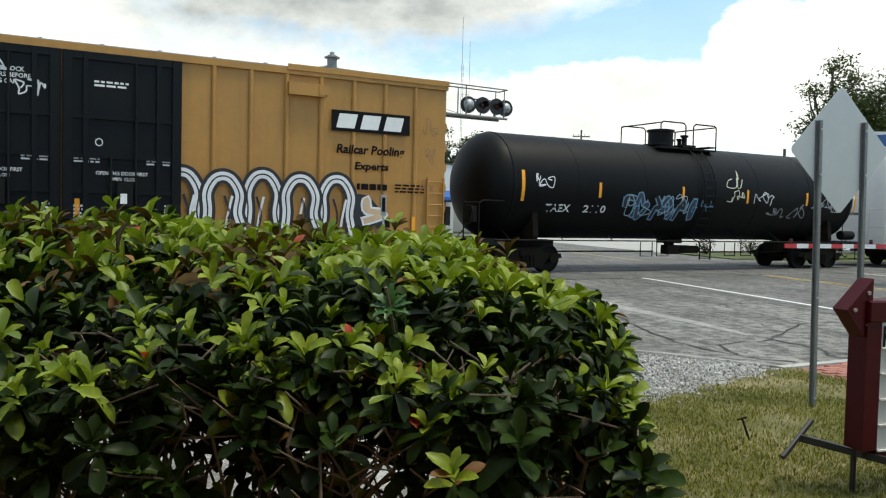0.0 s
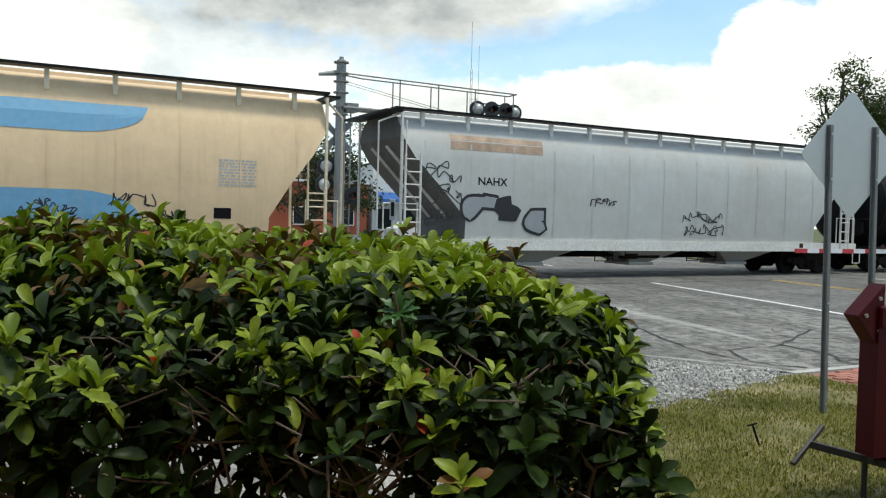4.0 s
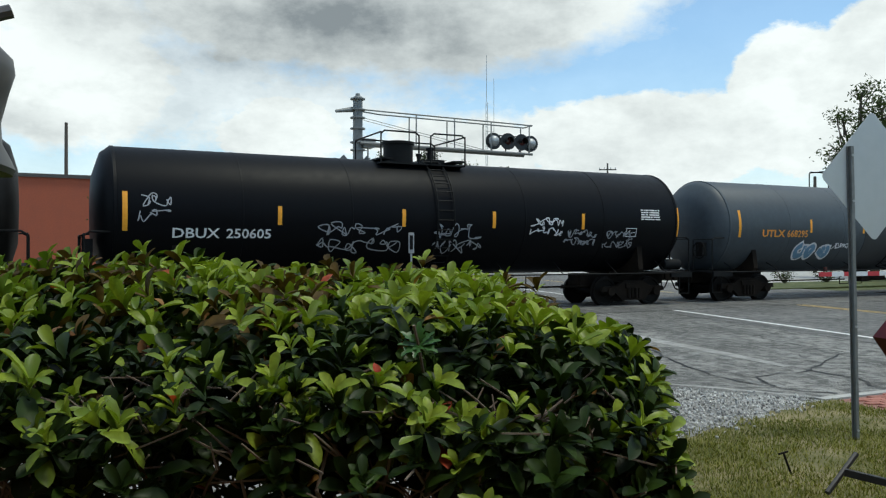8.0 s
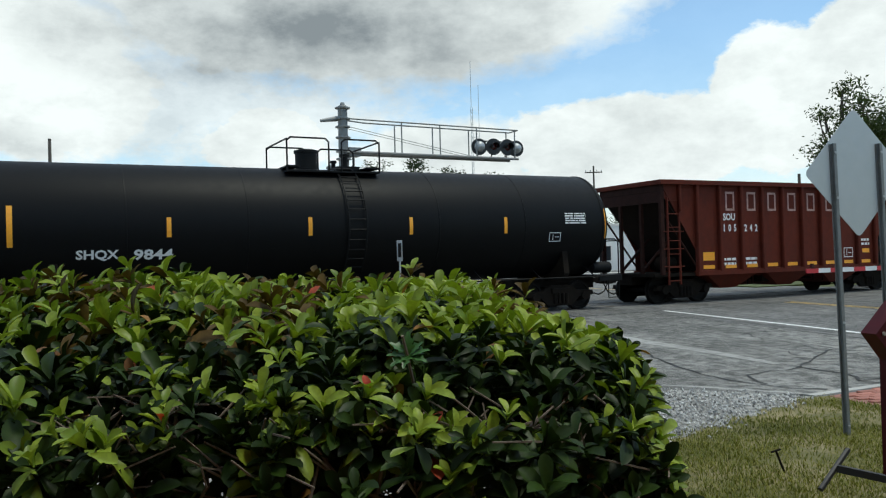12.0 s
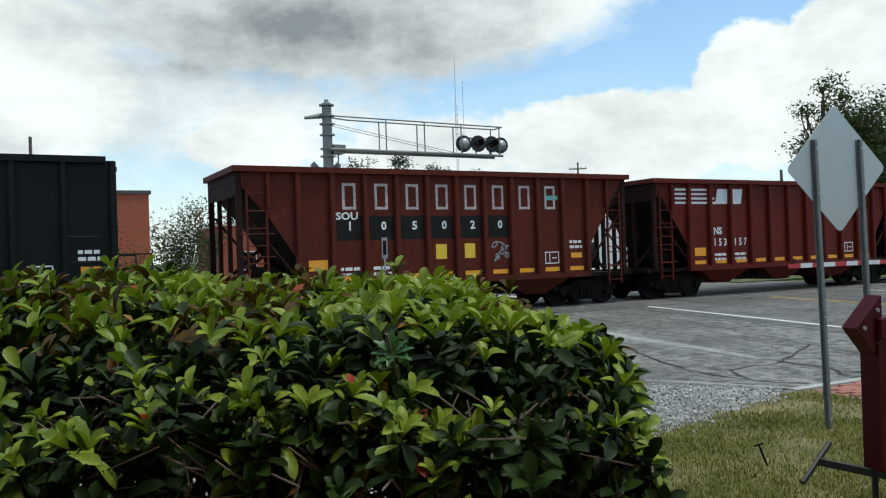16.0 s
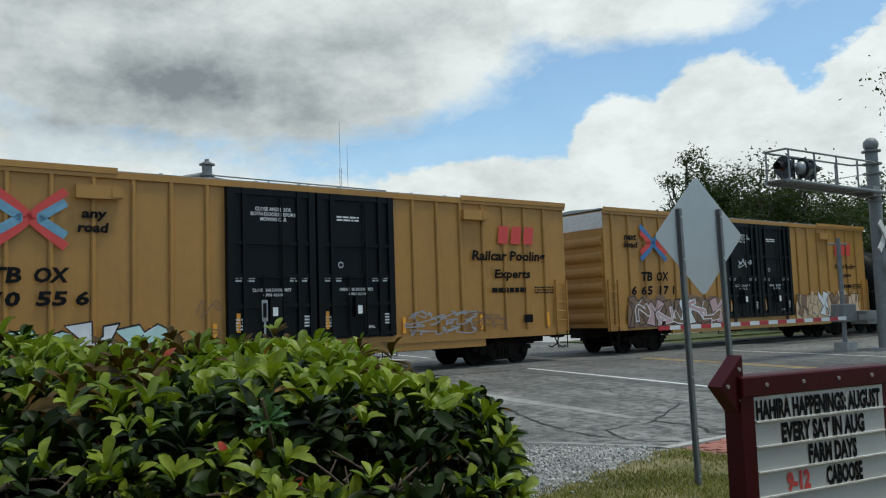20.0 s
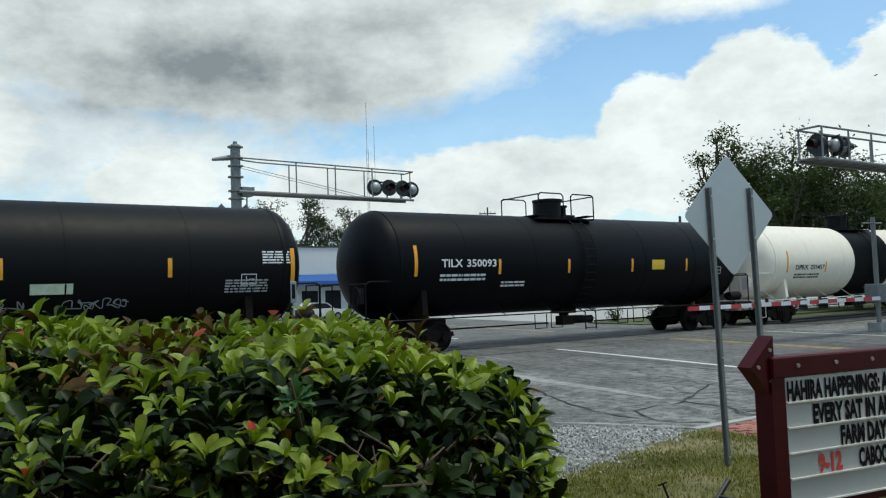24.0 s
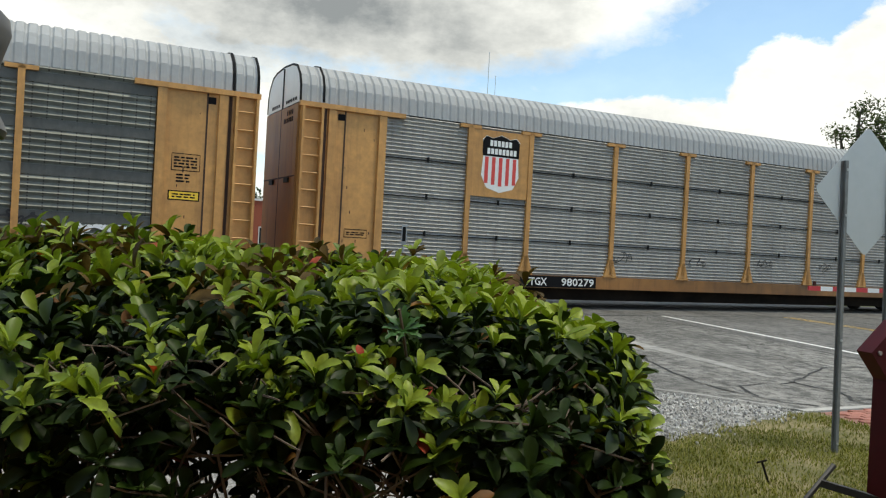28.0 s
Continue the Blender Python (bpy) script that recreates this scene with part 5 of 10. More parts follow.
# ---- the long white refrigerator car ----
def reefer_car(u0, u1):
    ob, L = car("refrigerator_car", u0, u1, "long white refrigerator car with blue end panel and spray-painted sides", "box car")
    h, W, zb, zt = L / 2, 1.52, 0.72, 5.19
    surf = lambda x, z: -W
    arch = [(-W, zb), (-W, zt)] + [(-W * math.cos(k / 10 * math.pi), zt + 0.22 * math.sin(k / 10 * math.pi)) for k in range(1, 10)] + [(W, zt), (W, zb)]
    part("body", extrude_x(arch, -h, h), REEFER_WHITE, ob)
    part("top_trim", boxes([(-h - 0.02, h + 0.02, -W - 0.03, -W, zt - 0.06, zt + 0.03), (-h - 0.02, h + 0.02, W, W + 0.03, zt - 0.06, zt + 0.03)]), RACK_ROOF, ob)
    part("side_sill", boxes([(-h, h, -W - 0.035, -W, zb - 0.02, zb + 0.2), (-h * 0.6, h * 0.6, -W, -W + 0.1, zb - 0.25, zb)]), REEFER_WHITE, ob)
    for k in range(17):
        x = -h + L * (k + 0.5) / 17
        if not -1.7 < x < 2.75:
            part("panel_seam", box(x - 0.012, x + 0.012, -W - 0.008, -W, zb + 0.2, zt - 0.08), REEFER_WHITE, ob)
    for s in (-1, 1):
        x0, x1 = sorted((s * h, s * (h + 0.03)))
        part("end_panel", box(x0, x1, -W + 0.04, W - 0.04, zt - 0.42, zt + 0.06), REEFER_BLUE, ob, "blue end panel")
        ld = bmesh.new()
        xa = s * (h - 0.42)
        rungs(ld, xa - 0.25, xa + 0.25, -W - 0.08, [zb + 0.1 + 0.34 * k for k in range(5)])
        part("ladder", ld, WHITE_STEEL, ob)
        xe = s * (h + 0.45)
        rl = bmesh.new()
        for y in (-1.35, -0.7, 0.7, 1.35):
            pipe(rl, [(xe, y, 0.9), (xe, y, 2.3)], 0.02)
        for z in (1.6, 2.3):
            pipe(rl, [(s * h, -1.35, z), (xe, -1.35, z), (xe, -0.7, z)], 0.02)
        part("end_railing", rl, WHITE_STEEL, ob)
        part("end_platform", box(*sorted((s * h, s * (h + 0.5))), -1.4, 1.4, 0.86, 0.92), IRON, ob)
        for mark in letter(ob, "EXCESS HEIGHT CAR", 0, 1.5, 4.15, 4.25, BLACK_INK, lambda x, z: 0.0):
            mark.rotation_euler.z = -math.pi / 2 if s < 0 else math.pi / 2
            mark.location = (s * (h + 0.012), 0.75 * (1 if s < 0 else -1), 0)
    for e in ((h + 0.02, h + 0.14, -1.45, 1.45, 3.6, 5.0), (h + 0.04, h + 0.62, -1.3, 1.3, 1.0, 2.75), (h + 0.64, h + 0.70, -1.4, -1.3, 0.9, 3.0), (h + 0.96, h + 1.04, -1.4, -1.3, 0.9, 3.25), (h + 0.02, h + 1.04, -1.395, -1.33, 2.6, 2.68), (h + 0.7, h + 0.96, -1.36, -1.34, 0.95, 2.3)):
        part("end_machinery", box(*e), BLACK_STEEL, ob, "black cooling machinery at the end")
    d0, d1 = -1.4, 2.45
    for e in ((d0 - 0.2, d0, -W - 0.10, -W, zb + 0.1, zt - 0.15), (d1, d1 + 0.2, -W - 0.10, -W, zb + 0.1, zt - 0.15), (d0 - 0.2, d1 + 0.2, -W - 0.12, -W, zt - 0.22, zt - 0.08), (d0 - 0.2, d1 + 1.9, -W - 0.12, -W, zb + 0.0, zb + 0.14), (d1 + 0.2, d1 + 3.2, -W - 0.1, -W, zt - 0.2, zt - 0.12)):
        part("door_track", box(*e), DOOR_WORN, ob)
    door = part("door", box(d0, d1, -W - 0.07, -W, zb + 0.16, zt - 0.24), REEFER_WHITE, ob, "white plug door with rusty hinges")
    bars = [(d0 + 0.02, d1 - 0.02, -W - 0.1, -W - 0.07, zb + 0.55 + 0.95 * k, zb + 0.65 + 0.95 * k) for k in range(4)]
    bars += [(x, x + 0.09, -W - 0.11, -W - 0.07, zb + 0.2, zt - 0.28) for x in (d0 + 0.06, d0 + 0.58, d0 + 1.62, d0 + 2.0, d1 - 0.75, d1 - 0.15)]
    part("door_frame", boxes(bars), DOOR_WORN, door)
    lk = bmesh.new()
    for x in (d0 + 0.55, d0 + 1.78, d1 - 0.72):
        rod(lk, (x, -W - 0.14, zb + 0.2), (x, -W - 0.14, zt - 0.3), 0.025, 8)
    quad_box(lk, d0 + 1.35, d0 + 1.95, -W - 0.18, -W - 0.1, zb + 0.7, zb + 0.9)
    for z in (zb + 0.6, zb + 1.55, zb + 2.5, zb + 3.4):
        for x in (d0 + 0.6, d1 - 0.62):
            quad_box(lk, x, x + 0.1, -W - 0.13, -W - 0.08, z - 0.1, z + 0.12)
    part("lock_bar", lk, M("rusty hinge steel", (0.12, 0.06, 0.04), 0.7, grain=20), door)
    ds = lambda x, z: -W - 0.071
    for k, t in enumerate(("CLOSE AND LOCK", "DOOR BEFORE", "MOVING CAR")):
        letter(door, t, d0 + 0.68, d0 + 1.5, 4.22 - 0.15 * k, 4.33 - 0.15 * k, BLACK_INK, ds)
    for k, t in enumerate(("SECURE BOTH", "HASPS BEFORE", "MOVING CAR")):
        letter(door, t, d0 + 0.68, d0 + 1.4, 2.45 - 0.14 * k, 2.55 - 0.14 * k, BLACK_INK, ds)
    letter(ob, "TILX", -8.76, -7.84, 2.28, 2.57, BLACK_INK, surf, 0.03)
    letter(ob, "793011", -8.86, -7.32, 1.83, 2.14, BLACK_INK, surf, 0.01)
    letter(ob, "LD LMT 173500", -8.75, -7.75, 1.48, 1.55, BLACK_INK, surf, 0.0)
    letter(ob, "LT  WT 108900", -8.75, -7.75, 1.28, 1.35, BLACK_INK, surf, 0.0)
    small_print(ob, h - 1.75, h - 0.95, 2.0, 2.6, 8, GREY_INK, surf, 9, 1)
    patch(ob, "yellow_sign", -2.75, -2.5, 2.1, 2.4, YELLOW_TAG, surf)
    for x in (-h + 1.2, -h * 0.3, d0 - 1.2, d1 + 1.3, h - 3.4, h - 0.6):
        patch(ob, "reflector", x, x + 0.45, zb + 0.22, zb + 0.36, REFLECT, surf, 0.04)
    # spray-painted frieze under the eaves: a jagged black line with blue licks over it
    rnd = random.Random(31)
    for a, b in ((-h + 0.15, d0 - 0.25), (d1 + 0.3, h - 0.15)):
        line = bmesh.new()
        pts, x, k = [], a, 0
        while x < b:
            pts.append((x, 4.60 + (0.10 if k % 2 else -0.08) + rnd.uniform(-0.07, 0.07) + 0.10 * math.sin(x * 1.9)))
            x += rnd.uniform(0.06, 0.16)
            k += 1
        ribbon(line, pts, 0.05, surf, 0.014)
        part("mural_line", line, SPRAY["black"], ob)
        band = bmesh.new()
        prev = None
        for x, z in pts:
            t = z + rnd.uniform(0.10, 0.32)
            pair = [band.verts.new((x, -W - 0.008, z)), band.verts.new((x, -W - 0.008, t))]
            if prev:
                band.faces.new((prev[0], pair[0], pair[1], prev[1]))
            prev = pair
        part("mural_band", band, SPRAY["frost"], ob)
        for x, z in pts[::9]:
            lick = bmesh.new()
            ribbon(lick, spline([(x, z + 0.04), (x + rnd.uniform(-0.08, 0.08), z + 0.2), (x + rnd.uniform(-0.12, 0.12), z + rnd.uniform(0.3, 0.5))]), rnd.uniform(0.04, 0.09), surf, 0.011)
            part("mural_lick", lick, SPRAY["blue"], ob)
    mural(ob, -7.0, -1.65, zb + 0.1, 2.45, 6, "black", ["mint", "ice", "mint", "lime"], surf, 25, "mint", 1.0)
    mural(ob, 2.75, 8.9, zb + 0.1, 2.75, 6, "black", ["ice", "pale", "ice", "pink"], surf, 6, "pale", 0.85)
    mural(ob, 2.0, 3.3, zb + 0.6, 1.75, 2, "black", ["white", "white"], surf, 16)
    scrawl(ob, -10.7, -9.5, 1.25, 1.95, "black", surf, 7)
    scrawl(ob, -10.6, -9.7, 0.85, 1.1, "black", surf, 17)
    scrawl(ob, 8.75, 9.5, 1.85, 2.3, "blue", surf, 8, 2)
    scrawl(ob, 9.9, 10.6, 1.05, 1.6, "black", surf, 9)
    for x in (-h + 0.75, h - 0.95):
        patch(ob, "orange_placard", x - 0.1, x + 0.4, 1.05, 1.25, M("orange placard", (0.55, 0.25, 0.04), 0.6), surf)
        patch(ob, "orange_placard", x + 0.85 * (1 if x < 0 else -0.4), x + 0.85 * (1 if x < 0 else -0.4) + 0.5, 0.82, 0.98, YELLOW_TAG, surf)
    part("underframe", boxes([(-h + 0.3, h - 0.3, -0.35, 0.35, 0.6, 0.75)] + [(-h + 3 + 2.5 * k, -h + 3.12 + 2.5 * k, -1.4, 1.4, 0.5, 0.72) for k in range(8)] + [(-1.6, 0.2, -1.2, -0.3, 0.35, 0.7)]), IRON, ob)
    brake_gear(ob, h)
    gear(ob, h + 0.5, h - 3.2)


# ---- covered hoppers ----
def covered_hopper(u0, u1, label, paint, trim, kind):
    ob, L = car("covered_hopper", u0, u1, label, "hopper car")
    h, W, zs, zt = L / 2, 1.58, 1.08, 4.42
    if kind == "tan":                                      # round-sided shell
        half = [(-1.50, zs), (-1.56, 1.6), (-1.60, 2.4), (-1.58, 3.12), (-1.48, 3.75), (-1.30, 4.22), (-1.05, 4.52), (-0.6, 4.64)]
    else:
        half = [(-1.52, zs), (-1.56, 1.7), (-1.57, 2.5), (-1.56, 3.3), (-1.50, 3.8), (-1.34, 4.1), (-1.1, 4.34), (-0.6, 4.46)]
    up = half[-1][1] - 4.46
    def surf(x, z):
        for (ya, za), (yb, zb_) in zip(half, half[1:]):
            if za <= z <= zb_:
                return ya + (yb - ya) * (z - za) / (zb_ - za)
        return half[0][0]
    section = half + [(-y, z) for y, z in half[::-1]]
    # body: the slope sheets at each end cut the lower corners away
    bm = bmesh.new()
    def ring(x, cut):
        return [bm.verts.new((x, y, z)) for y, z in section]
    xs = [-h + 0.32, h - 0.36] if kind == "tan" else [-h + 0.5, h - 0.5]
    slope = 1.45 if kind == "tan" else 1.9
    vsa = []
    for y, z in section:
        f = max(0.0, min(1.0, (3.62 - z) / (3.62 - 1.75)))
        vsa.append((xs[0] + slope * f, xs[1] - slope * f, y, z))
    a = [bm.verts.new((p[0], p[2], p[3])) for p in vsa]
    b = [bm.verts.new((p[1], p[2], p[3])) for p in vsa]
    n = len(a)
    for k in range(n - 1):
        bm.faces.new((a[k], a[k + 1], b[k + 1], b[k]))
    bm.faces.new((a[-1], a[0], b[0], b[-1]))
    for v in (a, b):
        m = len(v)
        sl = bmesh.new()
        for k in range(m // 2 - 1):
            sl.faces.new([sl.verts.new(q.co) for q in (v[k], v[k + 1], v[m - 2 - k], v[m - 1 - k])])
        bmesh.ops.remove_doubles(sl, verts=sl.verts, dist=0.001)
        part("slope_sheet", sl, SLOPE_TAN if kind == "tan" else SLOPE_GREY, ob, "slope sheet with grime and shade in its colour")
    part("body", bm, paint, ob, smooth=True)
    for k in range(13):                                    # welded seams and top posts
        x = -h + 1.15 + (L - 2.3) * k / 12
        zlow = zs if h - 0.36 - abs(x) > slope else max(zs, 3.62 - (3.62 - 1.75) * max(0, (h - 0.36 - abs(x))) / slope)
        sm = bmesh.new()
        zz = [zlow + (4.34 + up - zlow) * j / 10 for j in range(11)]
        for z0, z1 in zip(zz, zz[1:]):
            v = [bm2 for bm2 in ((x - 0.02, surf(x, z0) - 0.008, z0), (x + 0.02, surf(x, z0) - 0.008, z0), (x + 0.02, surf(x, z1) - 0.008, z1), (x - 0.02, surf(x, z1) - 0.008, z1))]
            sm.faces.new([sm.verts.new(p) for p in v])
        part("seam", sm, paint, ob)
        part("top_post", boxes([(x - 0.05, x + 0.05, -1.34, -1.24, 4.05 + up, 4.52 + up), (x - 0.05, x + 0.05, 1.24, 1.34, 4.05 + up, 4.52 + up)]), trim, ob)
    part("running_board", boxes([(-h + 0.3, h - 0.3, -1.5, -1.12, 4.5 + up, 4.56 + up), (-h + 0.3, h - 0.3, 1.12, 1.5, 4.5 + up, 4.56 + up)]), BLACK_STEEL, ob, "dark grating walkway along the roof edge")
    part("roof_hatch", boxes([(-h + 1.0, h - 1.0, -0.35, 0.35, 4.44 + up, 4.58 + up)]), paint, ob)
    part("side_sill", boxes([(-h + 0.1, h - 0.1, s * 1.53 - 0.06, s * 1.53 + 0.06, 0.84, 1.14) for s in (-1, 1)]), trim, ob)
    for s in (-1, 1):
        xe = s * (h - 0.02)
        xc = xs[0] if s < 0 else xs[1]
        for y in (-1.46, 1.46):
            bar("corner_post", [(xc, y, 1.1), (xc, y, 4.42 + up)], 0.045, trim, ob, 4)
        part("end_beam", boxes([(*sorted((xc, xe)), -1.5, 1.5, 4.42 + up, 4.48 + up)]), BLACK_STEEL, ob)
        bar("end_rail", [(xc, -1.3, 4.4 + up), (xe + s * 0.12, -1.3, 4.15), (xe + s * 0.12, -1.3, 1.1)], 0.028, trim, ob)
        bar("end_rail", [(xe + s * 0.12, 1.3, 4.1), (xe + s * 0.12, 1.3, 1.1)], 0.028, trim, ob)
        bar("end_rail", [(xe, -1.42, 1.1), (xe, -1.42, 2.05), (xc - s * 0.5, -1.42, 2.05), (xc - s * 0.5, -1.42, 1.1)], 0.024, trim, ob)
        for y in (-0.5, 0.5):
            bar("slope_rib", [(xc + s * 0.02, y, 3.6), (xc - s * (slope - 0.05), y, 1.72)], 0.05, trim, ob, 4)
        ld = bmesh.new()
        rungs(ld, xc - s * 0.28 - 0.22, xc - s * 0.28 + 0.22, -1.6, [0.9 + 0.33 * k for k in range(8 if kind == "grey" else 5)], 0.018)
        pipe(ld, [(xc - s * 0.06, -1.6, 0.85), (xc - s * 0.06, -1.6, 4.2 if kind == "grey" else 2.4)], 0.022)
        pipe(ld, [(xc - s * 0.5, -1.6, 0.85), (xc - s * 0.5, -1.6, 3.4 if kind == "grey" else 2.4)], 0.022)
        part("ladder", ld, trim, ob)
        ld = bmesh.new()
        pipe(ld, [(xe - 0.2, -1.56, 0.95), (xe - 0.2, -1.56, 0.42), (xe + 0.2, -1.56, 0.42), (xe + 0.2, -1.56, 0.95)], 0.02)
        part("sill_step", ld, trim, ob)
        part("end_platform", box(*sorted((s * (h - 2.6), s * h)), -1.45, 1.45, 0.98, 1.06), trim, ob)
    for k in range(4 if kind == "tan" else 3):             # discharge bays
        nb = 4 if kind == "tan" else 3
        x = -h + 3.0 + (L - 6.0) * (k + 0.5) / nb
        w = (L - 6.0) / nb * 0.46
        hb = bmesh.new()
        top = [(x - w, -1.4, 1.1), (x + w, -1.4, 1.1), (x + w, 1.4, 1.1), (x - w, 1.4, 1.1)]
        low = [(x - 0.35, -0.5, 0.42), (x + 0.35, -0.5, 0.42), (x + 0.35, 0.5, 0.42), (x - 0.35, 0.5, 0.42)]
        t, l = [hb.verts.new(p) for p in top], [hb.verts.new(p) for p in low]
        for j in range(4):
            hb.faces.new((t[j], t[(j + 1) % 4], l[(j + 1) % 4], l[j]))
        hb.faces.new(l[::-1])
        hb.faces.new(t)
        quad_box(hb, x - 0.5, x + 0.5, -0.62, 0.62, 0.34, 0.44)
        part("discharge_bay", hb, IRON if kind == "tan" else paint, ob)
    part("center_sill", box(-h + 0.1, h - 0.1, -0.3, 0.3, 0.62, 0.96), IRON, ob)
    brake_gear(ob, h)
    gear(ob, h + 0.3, h - 1.9)
    return ob, surf, h


# ---- open-top hoppers ----
def open_hopper(u0, u1, label, paint, ribs=10, top=3.9, sill=1.0, end_paint=None, ends="slope", rib_d=0.13, rib_at=None, pale=()):
    ob, L = car("open_hopper", u0, u1, label, "hopper car")
    h, W = L / 2, 1.45
    surf = lambda x, z: -W
    e = 1.75 if ends == "slope" else 0.02                   # how far the slope sheets run in
    if ends == "slope":
        out = [(-h + e, sill), (h - e, sill), (h - e, sill + 0.7), (h - 0.32, top - 0.08), (-h + 0.32, top - 0.08), (-h + e, sill + 0.7)]
    else:
        out = [(-h, sill), (h, sill), (h, top - 0.08), (-h, top - 0.08)]
    for s in (-1, 1):
        part("side_sheet", plate_xz(out, *sorted((s * W, s * (W - 0.03)))), paint, ob)
    for s in (-1, 1):
        if ends == "slope":
            x0, x1 = s * (h - 0.32), s * (h - e - 0.8)
            bm = bmesh.new()
            pts = [(x0, -W + 0.03, top - 0.35), (x0, W - 0.03, top - 0.35), (x1, W - 0.03, sill), (x1, -W + 0.03, sill)]
            v = [bm.verts.new(p) for p in pts] + [bm.verts.new((p[0] + s * 0.03, p[1], p[2])) for p in pts]
            for f in ((0, 1, 2, 3), (7, 6, 5, 4), (0, 4, 5, 1), (1, 5, 6, 2), (2, 6, 7, 3), (3, 7, 4, 0)):
                bm.faces.new([v[i] for i in f])
            part("slope_sheet", bm, SLOPE_GRIME_SHADE, ob, "dark slope sheet with grime and shade in its colour")
            part("end_sheet", box(*sorted((s * (h - 0.36), s * (h - 0.30))), -W, W, top - 0.7, top - 0.05), END_GRIME_SHADE, ob)
            fr = bmesh.new()
            for y in (-W + 0.02, W - 0.02):
                quad_box(fr, s * (h - 0.36) - 0.07, s * (h - 0.36) + 0.07, y - 0.05, y + 0.05, 0.95, top)
                rod(fr, (s * (h - e), y, sill + 0.2), (s * (h - 0.45), y, top - 1.1), 0.035, 6)
            for y in (-0.5, 0.5):
                quad_box(fr, s * (h - 0.36) - 0.05, s * (h - 0.36) + 0.05, y - 0.05, y + 0.05, 0.95, top - 0.6)
                rod(fr, (s * (h - 0.4), y, 1.1), (s * (h - 1.9), y, 2.4), 0.05, 6)
            part("end_post", fr, END_GRIME_SHADE if paint is not HOPPER_BLACK else paint, ob)
            part("end_platform", box(*sorted((s * (h - 2.2), s * (h - 0.05))), -1.4, 1.4, 0.88, 0.98), IRON, ob)
            part("air_reservoir", lathe([(s * (h - 1.5), 0.02), (s * (h - 1.45), 0.2), (s * (h - 0.85), 0.2), (s * (h - 0.8), 0.02)], "x", 14, (0, -0.7, 1.3)), IRON, ob, smooth=True)
        else:
            part("end_sheet", box(*sorted((s * (h - 0.03), s * h)), -W, W, sill, top - 0.08), paint, ob)
            part("end_ribs", boxes([(*sorted((s * h, s * (h + 0.05))), -W + 0.1, W - 0.1, z, z + 0.10) for z in (sill + 0.3, top - 0.3)]), paint, ob)
            pf = bmesh.new()
            for y in (-1.3, 1.3):
                pipe(pf, [(s * h, y, 1.9), (s * (h + 0.75), y, 1.9), (s * (h + 0.75), y, 0.9)], 0.022)
            pipe(pf, [(s * (h + 0.75), -1.3, 1.4), (s * (h + 0.75), 1.3, 1.4)], 0.02)
            quad_box(pf, *sorted((s * h, s * (h + 0.8))), -1.4, 1.4, 0.86, 0.94)
            part("end_platform", pf, BLACK_STEEL, ob)
        ld = bmesh.new()
        xl = s * (h - 0.78) if ends == "slope" else s * (h - 0.3)
        rungs(ld, xl - 0.24, xl + 0.24, -W - 0.06, [0.75 + 0.42 * k for k in range(7 if ends == "slope" else 3)])
        part("ladder", ld, paint, ob)
        gb = bmesh.new()
        for z in (1.2, 1.75, 2.3):
            rod(gb, (s * (h - 0.36), -W - 0.05, z), (s * (h - 1.2), -W - 0.05, z), 0.013, 6)
        part("grab_iron", gb, paint, ob)
    rx = []
    a0, a1 = (-h + e + 0.05, h - e - 0.05) if ends == "slope" else (-h + 0.06, h - 0.06)
    for k in range(len(rib_at) if rib_at else ribs):
        x = rib_at[k] if rib_at else a0 + (a1 - a0) * k / (ribs - 1)
        rx.append(x)
        part("side_rib", side_stake(x, W, sill, top - 0.1, rib_d, 0.07), RIB_PALE if k in pale else paint, ob)
    if ends == "slope":
        for x in (-h + 1.05, h - 1.05):
            part("side_rib", side_stake(x, W, top - 1.0, top - 0.1, rib_d, 0.05), end_paint if end_paint and x > 0 else paint, ob)
    part("top_chord", boxes([(-h + 0.2, h - 0.2, -W - rib_d - 0.03, -W + 0.06, top - 0.14, top), (-h + 0.2, h - 0.2, W - 0.06, W + rib_d + 0.03, top - 0.14, top), (-h + 0.2, -h + 0.4, -W, W, top - 0.14, top), (h - 0.4, h - 0.2, -W, W, top - 0.14, top)]), paint, ob)
    part("side_sill", boxes([(-h + (e if ends == "slope" else 0), h - (e if ends == "slope" else 0), s * W - 0.1, s * W + 0.1, sill - 0.12, sill + 0.03) for s in (-1, 1)]), paint, ob)
    nb = 3
    for k in range(nb):                                    # hopper bays under the floor
        x = (a0 + a1) / 2 + (a1 - a0) * (k - 1) * 0.31
        hb = bmesh.new()
        t = [hb.verts.new(p) for p in ((x - 1.35, -1.38, sill), (x + 1.35, -1.38, sill), (x + 1.35, 1.38, sill), (x - 1.35, 1.38, sill))]
        l = [hb.verts.new(p) for p in ((x - 0.25, -1.0, 0.42), (x + 0.45, -1.0, 0.42), (x + 0.45, 1.0, 0.42), (x - 0.25, 1.0, 0.42))]
        for j in range(4):
            hb.faces.new((t[j], t[(j + 1) % 4], l[(j + 1) % 4], l[j]))
        hb.faces.new(l[::-1])
        part("hopper_bay", hb, paint, ob)
    part("coal_load", box(a0 + 0.1, a1 - 0.1, -W + 0.04, W - 0.04, top - 1.2, top - 0.5), IRON, ob)
    part("center_sill", box(-h + 0.05, h - 0.05, -0.3, 0.3, 0.62, 0.94), IRON, ob)
    brake_gear(ob, h)
    gear(ob, h + (0.2 if ends == "slope" else 0.9), h - (1.6 if ends == "slope" else 1.15))
